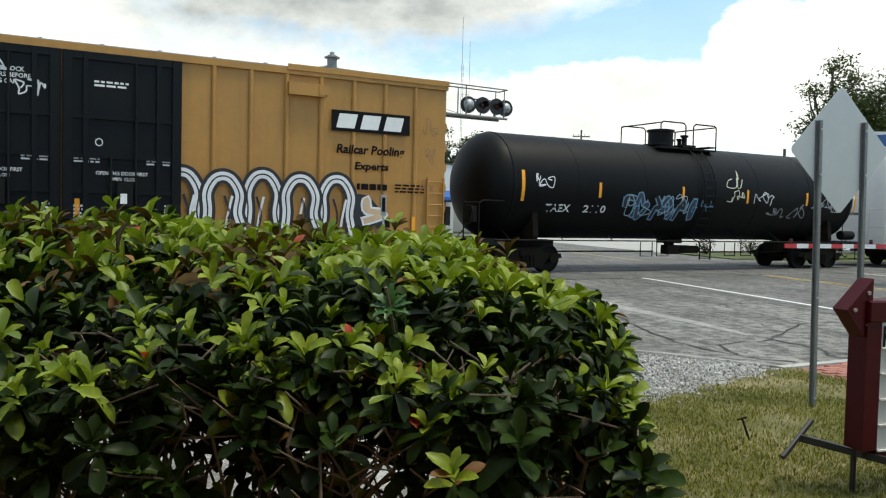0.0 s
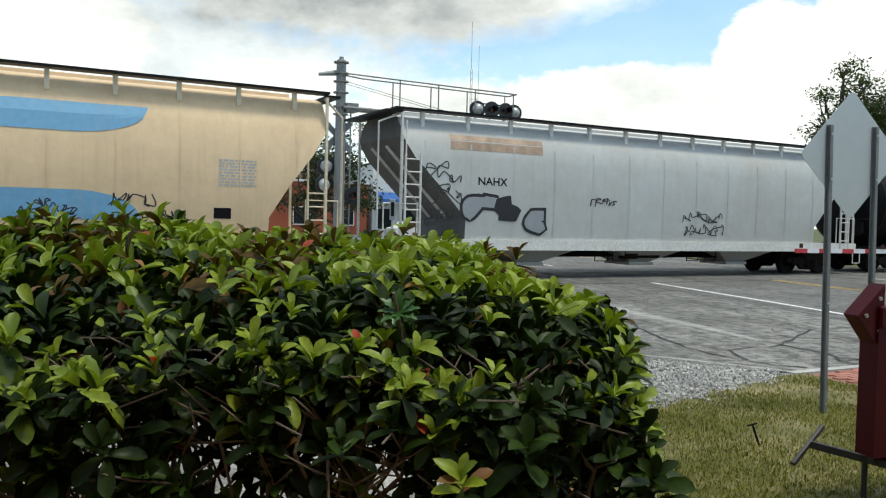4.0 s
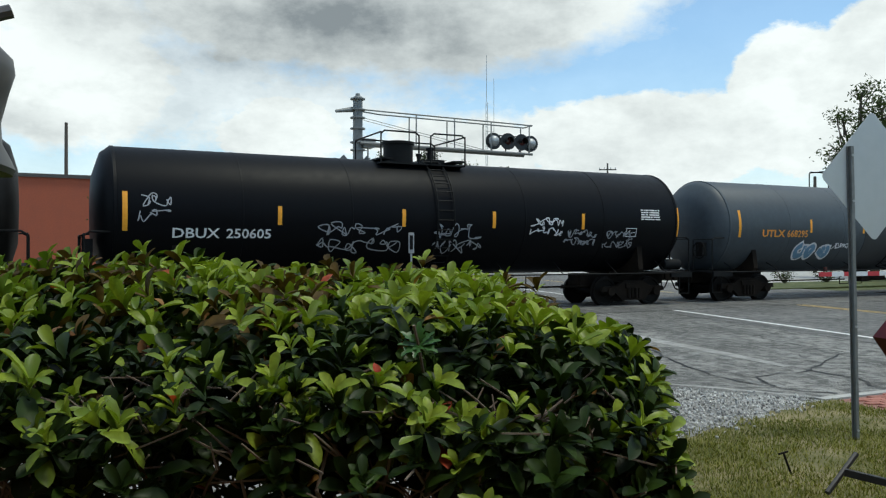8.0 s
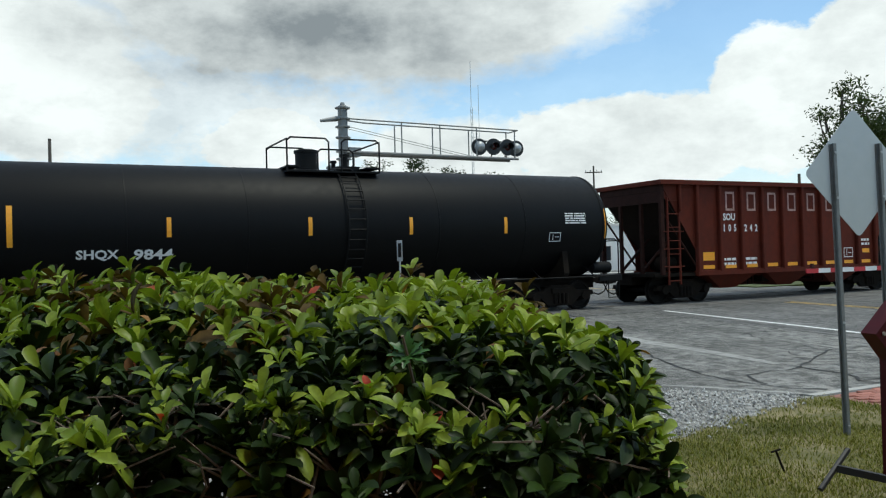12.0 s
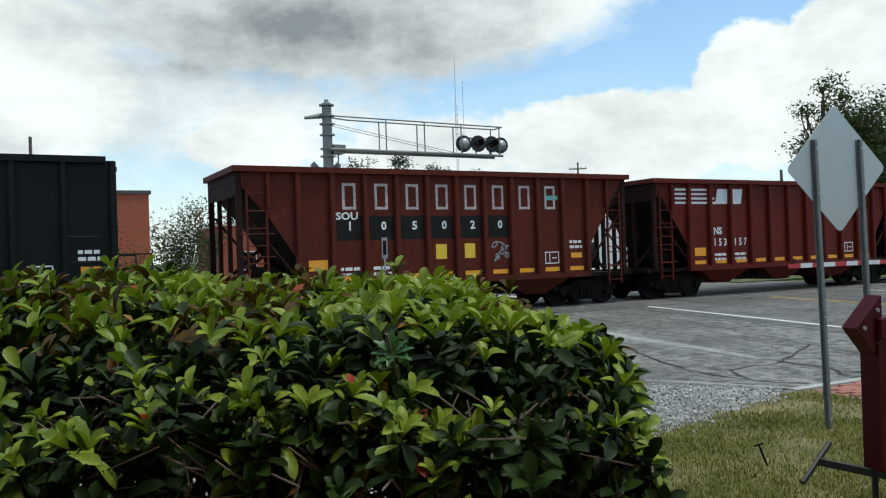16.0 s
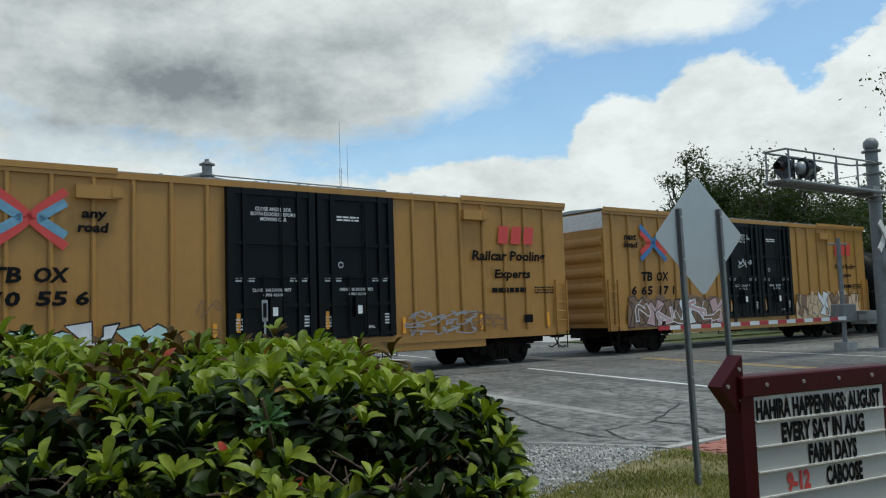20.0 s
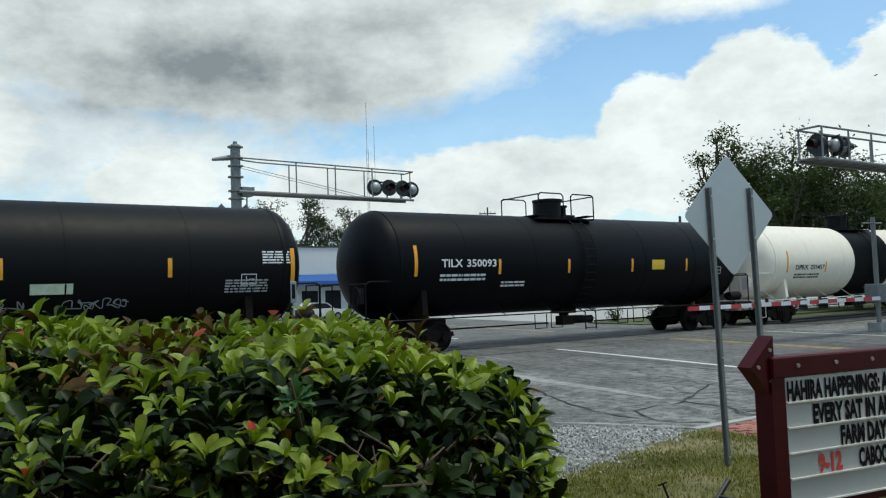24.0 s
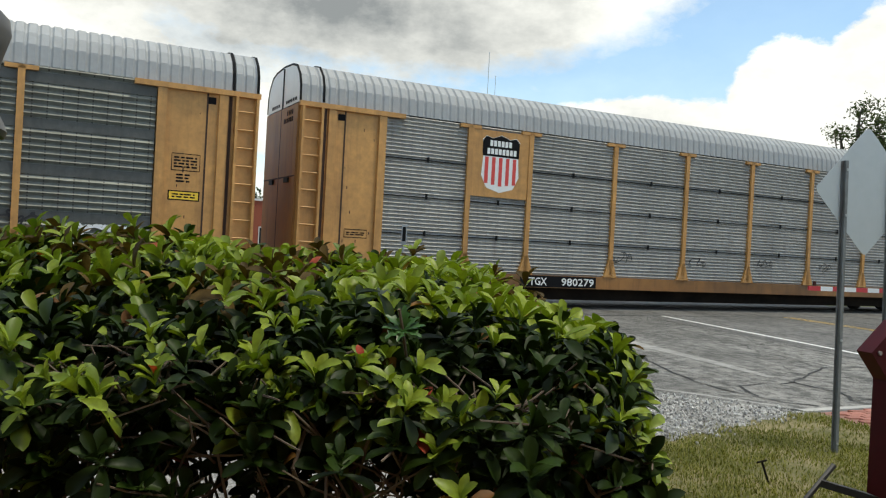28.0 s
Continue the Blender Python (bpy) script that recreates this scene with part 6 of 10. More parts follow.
    for k, x in enumerate(rx[:-1]):
        patch(ob, "reflector", x + 0.25, x + 0.75, sill + 0.08, sill + 0.2, REFLECT, surf)
    x = rx[0] + 0.25
    patch(ob, "reflector", x, x + 0.5, sill + 0.35, sill + 0.62, REFLECT, surf)
    patch(ob, "reflector", rx[-2] + 0.3, rx[-2] + 0.7, sill + 0.45, sill + 0.6, REFLECT, surf)
    small_print(ob, rx[-2] + 0.25, rx[-2] + 0.75, sill + 0.7, sill + 1.0, 2, WHITE_INK, surf, 3, 1)
    bm = bmesh.new()
    bx = rx[-3] + 0.25
    for a, b, c, d in ((0, 0.5, 0.3, 0.33), (0, 0.5, 0.62, 0.65), (0, 0.03, 0.3, 0.65), (0.47, 0.5, 0.3, 0.65), (0.15, 0.18, 0.35, 0.6), (0.25, 0.42, 0.45, 0.48)):
        decal_grid(bm, bx + a, bx + b, sill + c, sill + d, surf, 0.005, 1, 1)
    part("stencil_box", bm, WHITE_INK, ob)
    for k in (1, 2):
        small_print(ob, rx[k] + 0.2, rx[k] + 0.75, sill + 0.15, sill + 0.45, 2, WHITE_INK, surf, k, 1)
    return ob, surf, h, rx


def number_on(ob, surf, rx, k, mark, digits, z, hgt, mat=None):
    """The mark over its digits, three digits to a panel."""
    w = rx[1] - rx[0]
    mat = mat or WHITE_INK
    letter(ob, mark, rx[k] + w * 0.2, rx[k] + w * 0.2 + hgt * 0.75 * len(mark), z + hgt * 1.5, z + hgt * 2.5, mat, surf, 0.03)
    for i, g in enumerate(digits):
        p, q = divmod(i, 3)
        x = rx[k + p] + w * (0.18 + 0.25 * q)
        letter(ob, g, x + (hgt * 0.15 if g == "1" else 0), x + (hgt * 0.32 if g == "1" else hgt * 0.5), z, z + hgt, mat, surf, 0.03)


def block_letters(ob, surf, rx, k0, n, z0, z1, mat):
    """One plain hollow block to a panel, where a company's name stands."""
    w = rx[1] - rx[0]
    for i in range(n):
        x = rx[k0 + i] + w * 0.36
        run = [(x, z0), (x, z1), (x + w * 0.34, z1), (x + w * 0.34, z0), (x, z0)]
        bm = bmesh.new()
        for p, q in zip(run, run[1:]):
            a0, a1, b0, b1 = min(p[0], q[0]) - 0.035, max(p[0], q[0]) + 0.035, min(p[1], q[1]) - 0.035, max(p[1], q[1]) + 0.035
            if p[1] == q[1]:
                a0, a1 = a0 + 0.07, a1 - 0.07
            decal_grid(bm, a0, a1, b0, b1, surf, 0.006, 1, 1)
        bmesh.ops.remove_doubles(bm, verts=bm.verts, dist=0.001)
        part("block_mark", bm, mat, ob)


# ---- covered auto racks ----
def auto_rack(u0, u1, label, panel_mat, posts, logo_at, logo, seed, number=None):
    ob, L = car("auto_rack", u0, u1, label, "auto rack")
    h, W, zd, zt = L / 2, 1.5, 0.92, 4.98
    surf = lambda x, z: -W - 0.02
    part("deck", boxes([(-h + 0.3, h - 0.3, -W, W, 0.66, 0.92)]), RACK_YELLOW, ob)
    part("side_sill", boxes([(-h, h, s * (W + 0.02) - 0.05, s * (W + 0.02) + 0.05, 0.62, 0.98) for s in (-1, 1)]), RACK_SILL, ob)
    part("center_sill", box(-h, h, -0.4, 0.4, 0.4, 0.7), IRON, ob)
    part("underframe", boxes([(-h + 4.4, h - 4.4, -1.15, 1.15, 0.26, 0.655)]), IRON, ob)
    part("deck_floor", boxes([(-h + 1.2, h - 1.2, -W + 0.06, W - 0.06, z, z + 0.05) for z in (0.93, 2.35, 3.7)]), RACK_PANEL_OLD, ob)
    # panels: pressed horizontal ridges between the posts
    xs = [-h + 2.3] + [-h + p for p in posts] + [h - 2.3]
    for a, b in zip(xs, xs[1:]):
        for s in (-1, 1):
            bm = bmesh.new()
            old = panel_mat is RACK_PANEL_OLD
            step, deep = (0.145, 0.062) if old else (0.098, 0.045)
            z, prof = zd + 0.06, []
            while z < zt - 0.10:
                run = (z - zd - 0.06) % 0.97
                if run > (0.70 if old else 0.90):           # a plain band, or a narrow seam between sheets
                    wide = min(0.97 - run + 0.001, zt - 0.08 - z)
                    prof += [(0.0, z), (0.012, z + 0.01), (0.012, z + wide - 0.01), (0.0, z + wide)]
                    z += wide
                else:
                    prof += [(deep * 0.5 * (1 - math.cos(j / 6 * math.tau)), z + step * (j / 6 + 0.06 * math.sin(j / 6 * math.tau))) for j in range(6)]
                    z += step
            col = [(bm.verts.new((a + 0.02, s * (W + d), z)), bm.verts.new((b - 0.02, s * (W + d), z))) for d, z in prof]
            for p, q in zip(col, col[1:]):
                bm.faces.new((p[0], p[1], q[1], q[0]))
            part("side_panel", bm, panel_mat, ob, smooth=True)
            if old:
                for q in range(4):
                    z = zd + 0.06 + 0.97 * q
                    part("panel_band", box(a + 0.03, b - 0.03, *sorted((s * (W + 0.012), s * (W + 0.024))), z + 0.745, min(z + 0.96, zt - 0.1)), RACK_BAND, ob, "sooty flat band between the ridges")
            if s < 0 and not old:
                for q in range(1, 4):
                    z = zd + 0.06 + q * 0.97
                    part("panel_seam", box(a + 0.03, b - 0.03, -W - 0.056, -W - 0.015, z - 0.045, z - 0.018), BLACK_STEEL, ob)
                    part("seam_clip", box((a + b) / 2 - 0.03, (a + b) / 2 + 0.03, -W - 0.075, -W - 0.05, z - 0.08, z + 0.06), BLACK_STEEL, ob)
    for k, x in enumerate(xs[1:-1]):
        for s in (-1, 1):
            y0, y1 = sorted((s * W, s * (W + 0.10)))
            bm = boxes([(x - 0.07, x + 0.07, y0, y1, zd + 0.1, zt - 0.04), (x - 0.32, x + 0.32, y0, y1 + (0.01 if s > 0 else 0), zt - 0.12, zt - 0.03)])
            t = [(x - 0.07, 1.5), (x + 0.07, 1.5), (x + 0.24, 0.98), (x - 0.24, 0.98)]
            v0 = [bm.verts.new((p, y0, q)) for p, q in t]
            v1 = [bm.verts.new((p, y1, q)) for p, q in t]
            for i in range(4):
                bm.faces.new((v0[i], v0[(i + 1) % 4], v1[(i + 1) % 4], v1[i]))
            bm.faces.new(v0)
            bm.faces.new(v1[::-1])
            part("side_post", bm, RACK_YELLOW, ob)
    for s in (-1, 1):                                      # closed yellow end bays, doors and ladders
        x0, x1 = sorted((s * (h - 0.05), s * (h - 2.3)))
        part("end_bay", boxes([(x0, x1, -W - 0.02, -W + 0.03, zd, zt), (x0, x1, W - 0.03, W + 0.02, zd, zt)]), RACK_YELLOW, ob)
        part("bay_post", boxes([(x - 0.1, x + 0.1, -W - 0.1, -W - 0.02, zd, zt - 0.05) for x in (s * (h - 2.2), s * (h - 0.85))] + [(*sorted((s * (h - 0.0), s * (h - 2.8))), -W - 0.13, -W - 0.02, zt - 0.12, zt)]), RACK_YELLOW, ob)
        for e in ((-W + 0.05, -0.02, zd + 0.05, zt - 0.04), (0.02, W - 0.05, zd + 0.05, zt - 0.04)):
            part("end_door", box(*sorted((s * (h - 0.06), s * h)), *e), RACK_DOOR, ob, "rust-stained orange end door")
        part("door_gap", box(*sorted((s * (h - 0.05), s * (h + 0.003))), -0.019, 0.019, zd + 0.05, zt - 0.04), BLACK_STEEL, ob)
        part("door_seam", boxes([(*sorted((s * (h + 0.001), s * (h + 0.012))), y, y + 1.36, 3.15, 3.18) for y in (-1.42, 0.06)]), RUST_DARK, ob)
        small = boxes([(*sorted((s * (h + 0.001), s * (h + 0.004))), -1.05 + 0.14 * j, -0.96 + 0.14 * j, z, z + 0.12) for z, n in ((4.72, 4), (4.54, 6)) for j in range(n)])
        part("small_print", small, BLACK_INK, ob)
        part("end_sill", box(*sorted((s * (h - 0.02), s * (h + 0.16))), -W, W, 0.55, zd + 0.04), RACK_SILL, ob)
        ld = bmesh.new()
        xl = s * (h - 0.32)
        rungs(ld, xl - 0.22, xl + 0.22, -W - 0.14, [1.15 + 0.42 * k for k in range(9)], 0.02)
        quad_box(ld, xl - 0.27, xl - 0.21, -W - 0.2, -W - 0.03, zd, zt - 0.12)
        quad_box(ld, xl + 0.21, xl + 0.27, -W - 0.2, -W - 0.03, zd, zt - 0.12)
        part("ladder", ld, RACK_YELLOW, ob)
        part("bay_gap", box(xl - s * 0.36 - 0.035, xl - s * 0.36 + 0.035, -W - 0.03, -W - 0.021, zd, zt - 0.12), RUST_DARK, ob)
        bh = part("bay_hole", box(s * (h - 1.1) - 0.09, s * (h - 1.1) + 0.09, -W - 0.03, -W - 0.022, zt - 0.36, zt - 0.2), BLACK_INK, ob)
        xb = s * (h - 1.62)
        for q, lo, hi in ((0.31, 3.04, 3.42),) if logo == "flag" else ((0.3, 1.74, 1.94),):
            fr = bmesh.new()
            ribbon(fr, [(xb - q, lo), (xb - q, hi), (xb + q, hi), (xb + q, lo), (xb - q, lo)], 0.02, surf, 0.006)
            part("stencil_box", fr, BLACK_INK, ob)
            small_print(ob, xb - q + 0.05, xb + q - 0.05, lo + 0.05, hi - 0.05, 4 if hi - lo > 0.3 else 2, BLACK_INK, surf, seed, 2)
        if logo == "flag":
            small_print(ob, xb - 0.2, xb + 0.12, 2.76, 2.98, 3, BLACK_INK, surf, seed + 3, 1)
            patch(ob, "warning_label", xb - 0.36, xb + 0.34, 2.36, 2.58, BLACK_INK, surf, 0.004)
            patch(ob, "warning_label", xb - 0.33, xb + 0.31, 2.385, 2.555, YELLOW_TAG, surf, 0.007)
            small_print(ob, xb - 0.27, xb + 0.25, 2.41, 2.53, 2, BLACK_INK, lambda x, z: -W - 0.024, seed + 5, 2)
        rust = random.Random(seed + 40)
        for k in range(9):                                 # rust spots and short runs on the bay
            x, z, r = xb + rust.uniform(-0.5, 0.4), rust.uniform(1.2, zt - 0.3), rust.uniform(0.012, 0.03)
            patch(ob, "rust_spot", x, x + r, z - r * rust.uniform(1, 4), z + r, RUST_DARK, surf, 0.003)
        for y in (-1.0, 0.4):
            part("door_latch", box(*sorted((s * (h + 0.001), s * (h + 0.05))), y, y + 0.34, 3.02, 3.14), BLACK_STEEL, ob)
        part("bay_seam", box(xb + s * 0.42 - 0.02, xb + s * 0.42 + 0.02, -W - 0.028, -W - 0.021, zd, zt - 0.12), RUST_DARK, ob)
    # roof: ridged sheet with sloped shoulders
    sec = [(-W, zt), (-W + 0.03, zt + 0.40), (-W + 0.14, zt + 0.66), (-W + 0.42, zt + 0.92), (-W + 0.8, zt + 1.01), (0, zt + 1.05)]
    sec = sec + [(-y, z) for y, z in sec[-2::-1]]
    bm = bmesh.new()
    x, rings = -h + 0.06, []
    k = 0
    while x < h - 0.06:
        up = 0.030 if k % 4 < 2 else 0.0
        rings.append([bm.verts.new((x, y * (1 + up * 0.65), z + up * (1 if z > zt + 0.01 else 0))) for y, z in sec])
        x += (0.135, 0.038, 0.030, 0.038)[k % 4]
        k += 1
    for p, q in zip(rings, rings[1:]):
        for i in range(len(sec) - 1):
            bm.faces.new((p[i], p[i + 1], q[i + 1], q[i]))
    part("roof", bm, RACK_ROOF, ob, "ridged silver roof sheet")
    for s in (-1, 1):
        xe = s * (h - 0.03)
        v = bmesh.new()
        v.faces.new([v.verts.new((xe, y, z)) for y, z in sec])
        part("roof_end", v, REEFER_WHITE, ob, "white roof end panel")
        pb = bmesh.new()
        for j in range(9):
            y = -1.2 + j * 0.2 + (0.5 if j > 4 else 0.0)
            quad_box(pb, *sorted((xe + s * 0.002, xe + s * 0.006)), y, y + 0.13, zt + 0.07, zt + 0.15)
        part("small_print", pb, BLACK_INK, ob)
        ed = bmesh.new()
        pipe(ed, [(xe - s * 0.01, y, z + 0.02) for y, z in sec], 0.030)
        part("roof_edge", ed, BLACK_STEEL, ob)
        part("cap_gap", box(*sorted((xe + s * 0.001, xe + s * 0.02)), -0.035, 0.035, zt - 0.02, zt + 1.02), BLACK_STEEL, ob)
        bd = bmesh.new()
        xr = s * (h - 0.62)
        pipe(bd, [(xr, y * 1.02, z + 0.03) for y, z in sec], 0.032)
        part("roof_band", bd, BLACK_STEEL, ob)
    a, b = logo_at
    a, b = -h + a, -h + b
    board = part("logo_board", box(a + 0.07, b - 0.07, -W - 0.075, -W - 0.055, 3.05, zt - 0.12), RACK_YELLOW, ob)
    bs = lambda x, z: -W - 0.076
    m = (a + b) / 2
    if logo == "shield":
        def shield(bm, k, lift, z0=3.18, z1=4.76):
            w = 0.60 * k
            pts = [(m - w, z1 - 0.16), (m - w * 0.8, z1 - 0.05), (m - w * 0.45, z1 - 0.1), (m, z1), (m + w * 0.45, z1 - 0.1), (m + w * 0.8, z1 - 0.05), (m + w, z1 - 0.16), (m + w * 0.92, z1 - 0.5), (m + w, z0 + 0.45), (m + w * 0.7, z0 + 0.12), (m, z0), (m - w * 0.7, z0 + 0.12), (m - w, z0 + 0.45), (m - w * 0.92, z1 - 0.5)]
            c = bm.verts.new((m, bs(0, 0) - lift, 4.0))
            vs = [bm.verts.new((x, bs(0, 0) - lift, z)) for x, z in pts]
            for i in range(len(vs)):
                bm.faces.new((c, vs[i], vs[(i + 1) % len(vs)]))
        s1, s2, st = bmesh.new(), bmesh.new(), bmesh.new()
        shield(s1, 1.0, 0.003)
        part("shield", s1, WHITE_INK, board)
        for i in range(5):
            x = m - 0.50 + i * 0.222
            decal_grid(st, x, x + 0.112, 3.42 - 0.03 * (2 - abs(i - 2)), 4.14, bs, 0.006, 1, 1)
        part("shield_stripes", st, RED_INK, board)
        top = [(m - 0.58, 4.16), (m + 0.58, 4.16), (m + 0.59, 4.58), (m + 0.48, 4.70), (m + 0.27, 4.65), (m, 4.75), (m - 0.27, 4.65), (m - 0.48, 4.70), (m - 0.59, 4.58)]
        s2.faces.new([s2.verts.new((x, bs(0, 0) - 0.006, z)) for x, z in top])
        part("shield_top", s2, BLACK_INK, board)
        bars = bmesh.new()
        for x0, x1, z in ((m - 0.36, m + 0.36, 4.44), (m - 0.44, m + 0.44, 4.22)):
            x = x0
            while x < x1 - 0.04:
                decal_grid(bars, x, x + 0.09, z, z + 0.155, bs, 0.009, 1, 1)
                x += 0.12
        part("small_print", bars, WHITE_INK, board)
    else:
        fl = bmesh.new()
        pts = [(m - 0.55, 3.55), (m - 0.3, 3.62), (m + 0.1, 3.5), (m + 0.55, 3.62), (m + 0.65, 4.5), (m + 0.2, 4.42), (m - 0.15, 4.55), (m - 0.45, 4.6)]
        fl.faces.new([fl.verts.new((x, bs(0, 0) - 0.004, z)) for x, z in pts])
        part("flag", fl, WHITE_INK, board)
        fl = bmesh.new()
        pts = [(m - 0.55, 3.55), (m - 0.3, 3.62), (m + 0.1, 3.5), (m + 0.55, 3.62), (m + 0.5, 3.75), (m + 0.12, 4.05), (m - 0.2, 3.8), (m - 0.5, 4.1)]
        fl.faces.new([fl.verts.new((x, bs(0, 0) - 0.007, z)) for x, z in pts])
        part("flag_field", fl, SPRAY["teal"], board)
        bars = bmesh.new()
        for i in range(2):
            decal_grid(bars, m - 0.3 + i * 0.22, m - 0.24 + i * 0.22, 3.85, 4.15, bs, 0.010, 1, 1)
        decal_grid(bars, m - 0.38, m + 0.1, 4.1, 4.17, bs, 0.011, 1, 1)
        part("small_print", bars, WHITE_INK, board)
    patch(ob, "number_panel", b - 0.15, b + 2.5, 0.64, 0.96, BLACK_INK, lambda x, z: -W - 0.072)
    if number:
        ns = lambda x, z: -W - 0.078
        letter(ob, number[0], b + 0.0, b + 0.76, 0.69, 0.91, WHITE_INK, ns)
        letter(ob, number[1], b + 1.26, b + 2.42, 0.69, 0.91, WHITE_INK, ns)
    brake_gear(ob, h)
    gear(ob, h + 0.45, h - 2.7)
    return ob, surf, h


# ---- the cars, in order ----
def std(xs_tall, xs_short, zt=3.0, zs=2.75):
    return [(x, zt - 0.88, zt, 0.11) for x in xs_tall] + [(x, zs - 0.45, zs, 0.10) for x in xs_short]


def build_train():
    w = WHITE_INK
    ob, s, h = box_car(-6.3, 13.42, "yellow high-cube box car with black doors and spray paint", "old", "", 1)
    arches(ob, 2.05, 6.75, 1.05, 2.62, 5, s)
    mural(ob, 6.55, 7.5, 1.3, 2.25, 1, "white", ["tan"], s, 19, "black", 0.7, True)
    scrawl(ob, -1.9, -0.9, 4.4, 4.75, "white", lambda x, z: -1.61, 12)
    scrawl(ob, -0.9, -0.2, 3.9, 4.3, "white", lambda x, z: -1.61, 13)
    for k in range(3):
        scrawl(ob, 8.6, 9.1, 2.2 + 0.75 * k, 2.7 + 0.75 * k, "brown", s, 14 + k, 1, 0.02)

    ob, s, h = tank_car(14.85, 32.4, "black tank car with blue and white spray paint", TANK_BLACK, 1.57, 2.60, 0.9, dome=-0.2, dome_kind=0, stripes=std((-7.16, 7.74), (-4.37, -0.97, 2.0, 5.04)), panel=0.42)
    patch(ob, "number_panel", -6.4, -3.5, 1.75, 2.12, BLACK_INK, s)
    letter(ob, "TAEX", -6.3, -5.4, 1.84, 2.06, w, s)
    letter(ob, "2110", -4.9, -4.05, 1.84, 2.06, w, s)
    mural(ob, -3.4, -0.4, 1.6, 2.62, 6, "blue", ["black", "navy"], s, 21, None, 0.8)
    for k in range(3):
        scrawl(ob, -3.3 + 0.95 * k, -2.2 + 0.95 * k, 1.75, 2.5, "ice", s, 215 + k, 1, 0.025)
    for a, b, c, d, e, q in ((-6.9, -6.1, 2.5, 2.95, "white", 22), (1.0, 1.9, 2.75, 3.5, "cream", 23), (1.0, 1.8, 2.3, 2.7, "cream", 24), (2.3, 3.3, 2.2, 2.7, "white", 25), (3.0, 4.0, 1.85, 2.15, "grey", 26), (4.2, 5.0, 1.8, 2.35, "grey", 27), (5.2, 6.4, 2.2, 2.6, "grey", 28), (-0.2, 0.6, 1.9, 2.4, "blue", 29)):
        scrawl(ob, a, b, c, d, e, s, q)
    reefer_car(34.58, 58.46)

    ob, s, h = covered_hopper(60.91, 80.52, "tan covered hopper with faded blue stripe and spray paint", HOPPER_TAN, HOPPER_CREAM, "tan")
    letter(ob, "SHPX", -7.32, -6.45, 2.52, 2.74, BLACK_INK, s)
    letter(ob, "450608", -7.35, -5.95, 2.08, 2.28, BLACK_INK, s)
    for up, x0, x1 in ((1, -2.2, 4.75), (-1, -2.1, 4.6)):   # a stripe that swells into a blade, above and below
        bm = bmesh.new()
        zc, cols = (3.43, []) if up > 0 else (2.04, [])
        for k in range(61):
            x = x0 + (x1 - x0) * k / 60
            f = min(1.0, max(0.0, (x - 0.9) / 1.05))
            swell = 0.50 * f * f * (3 - 2 * f)
            g = min(1.0, max(0.0, (x - 3.2) / (x1 - 3.2)))
            close = 1 - math.sqrt(max(0.0, 1 - g * g))
            lo, hi = zc - 0.07, zc + 0.07 + swell
            lo += (hi - 0.03 - lo) * close * 0.97
            if up < 0:
                lo, hi = 2 * zc - hi, 2 * zc - lo
            cols.append([bm.verts.new((x, s(x, lo + (hi - lo) * q / 5) - 0.012, lo + (hi - lo) * q / 5)) for q in range(6)])
        for p, q in zip(cols, cols[1:]):
            for r in range(5):
                bm.faces.new((p[r], q[r], q[r + 1], p[r + 1]))
        part("blue_stripe", bm, FADE_BLUE, ob)
    mural(ob, -6.6, -1.9, 1.2, 2.3, 5, "black", ["tan", "brown", "tan"], s, 31, fat=1.5)
    small_print(ob, 6.3, 7.2, 2.3, 2.95, 9, GREY_INK, s, 32, 2)
    small_print(ob, -5.2, -4.85, 2.25, 2.6, 3, BLACK_INK, s, 33, 1)
    patch(ob, "stencil_panel", 6.2, 6.6, 1.55, 1.8, BLACK_INK, s)
    for a, b, c, d, q in ((-7.4, -6.7, 1.7, 2.1, 34), (-0.6, 0.5, 1.55, 1.95, 35), (1.0, 1.7, 1.6, 2.05, 36), (2.2, 3.3, 1.55, 1.9, 37), (3.9, 4.9, 1.75, 2.1, 38), (-2.0, -0.8, 1.9, 2.15, 39), (4.6, 5.6, 1.45, 1.7, 40)):
        scrawl(ob, a, b, c, d, "black", s, q, 1, 0.03)

    ob, s, h = covered_hopper(81.79, 101.81, "grey covered hopper with rust and spray paint", HOPPER_GREY, WHITE_STEEL, "grey")
    letter(ob, "NAHX", -6.74, -5.8, 2.62, 2.84, BLACK_INK, s)
    scrawl(ob, -8.4, -7.3, 1.4, 3.2, "black", s, 41, 3)
    mural(ob, -7.1, -4.2, 1.25, 2.5, 3, "black", ["grey", "black"], s, 42)
    scrawl(ob, -2.9, -1.9, 2.1, 2.4, "black", s, 43)
    scrawl(ob, 0.8, 2.6, 1.3, 2.1, "black", s, 44, 2)
    patch(ob, "rust_patch", -7.6, -4.6, 3.55, 3.95, M("rust bloom", (0.42, 0.30, 0.22), 0.8, vary=0.3, grain=3), s)

    ob, s, h = tank_car(103.1, 115.62, "black tank car with orange lettering on its side", TANK_BLACK, 1.60, 2.62, 0.35, dome=0.15, dome_kind=2, stripes=std((-4.91, 5.34), (-1.53, -0.1, 2.35)), panel=1.55)
    letter(ob, "UTLX", -3.86, -2.75, 2.12, 2.33, ORANGE_INK, s, 0.03)
    letter(ob, "600755", -2.6, -1.67, 2.12, 2.33, ORANGE_INK, s)
    patch(ob, "yellow_sign", -1.1, -0.6, 3.35, 3.55, ORANGE_INK, s)
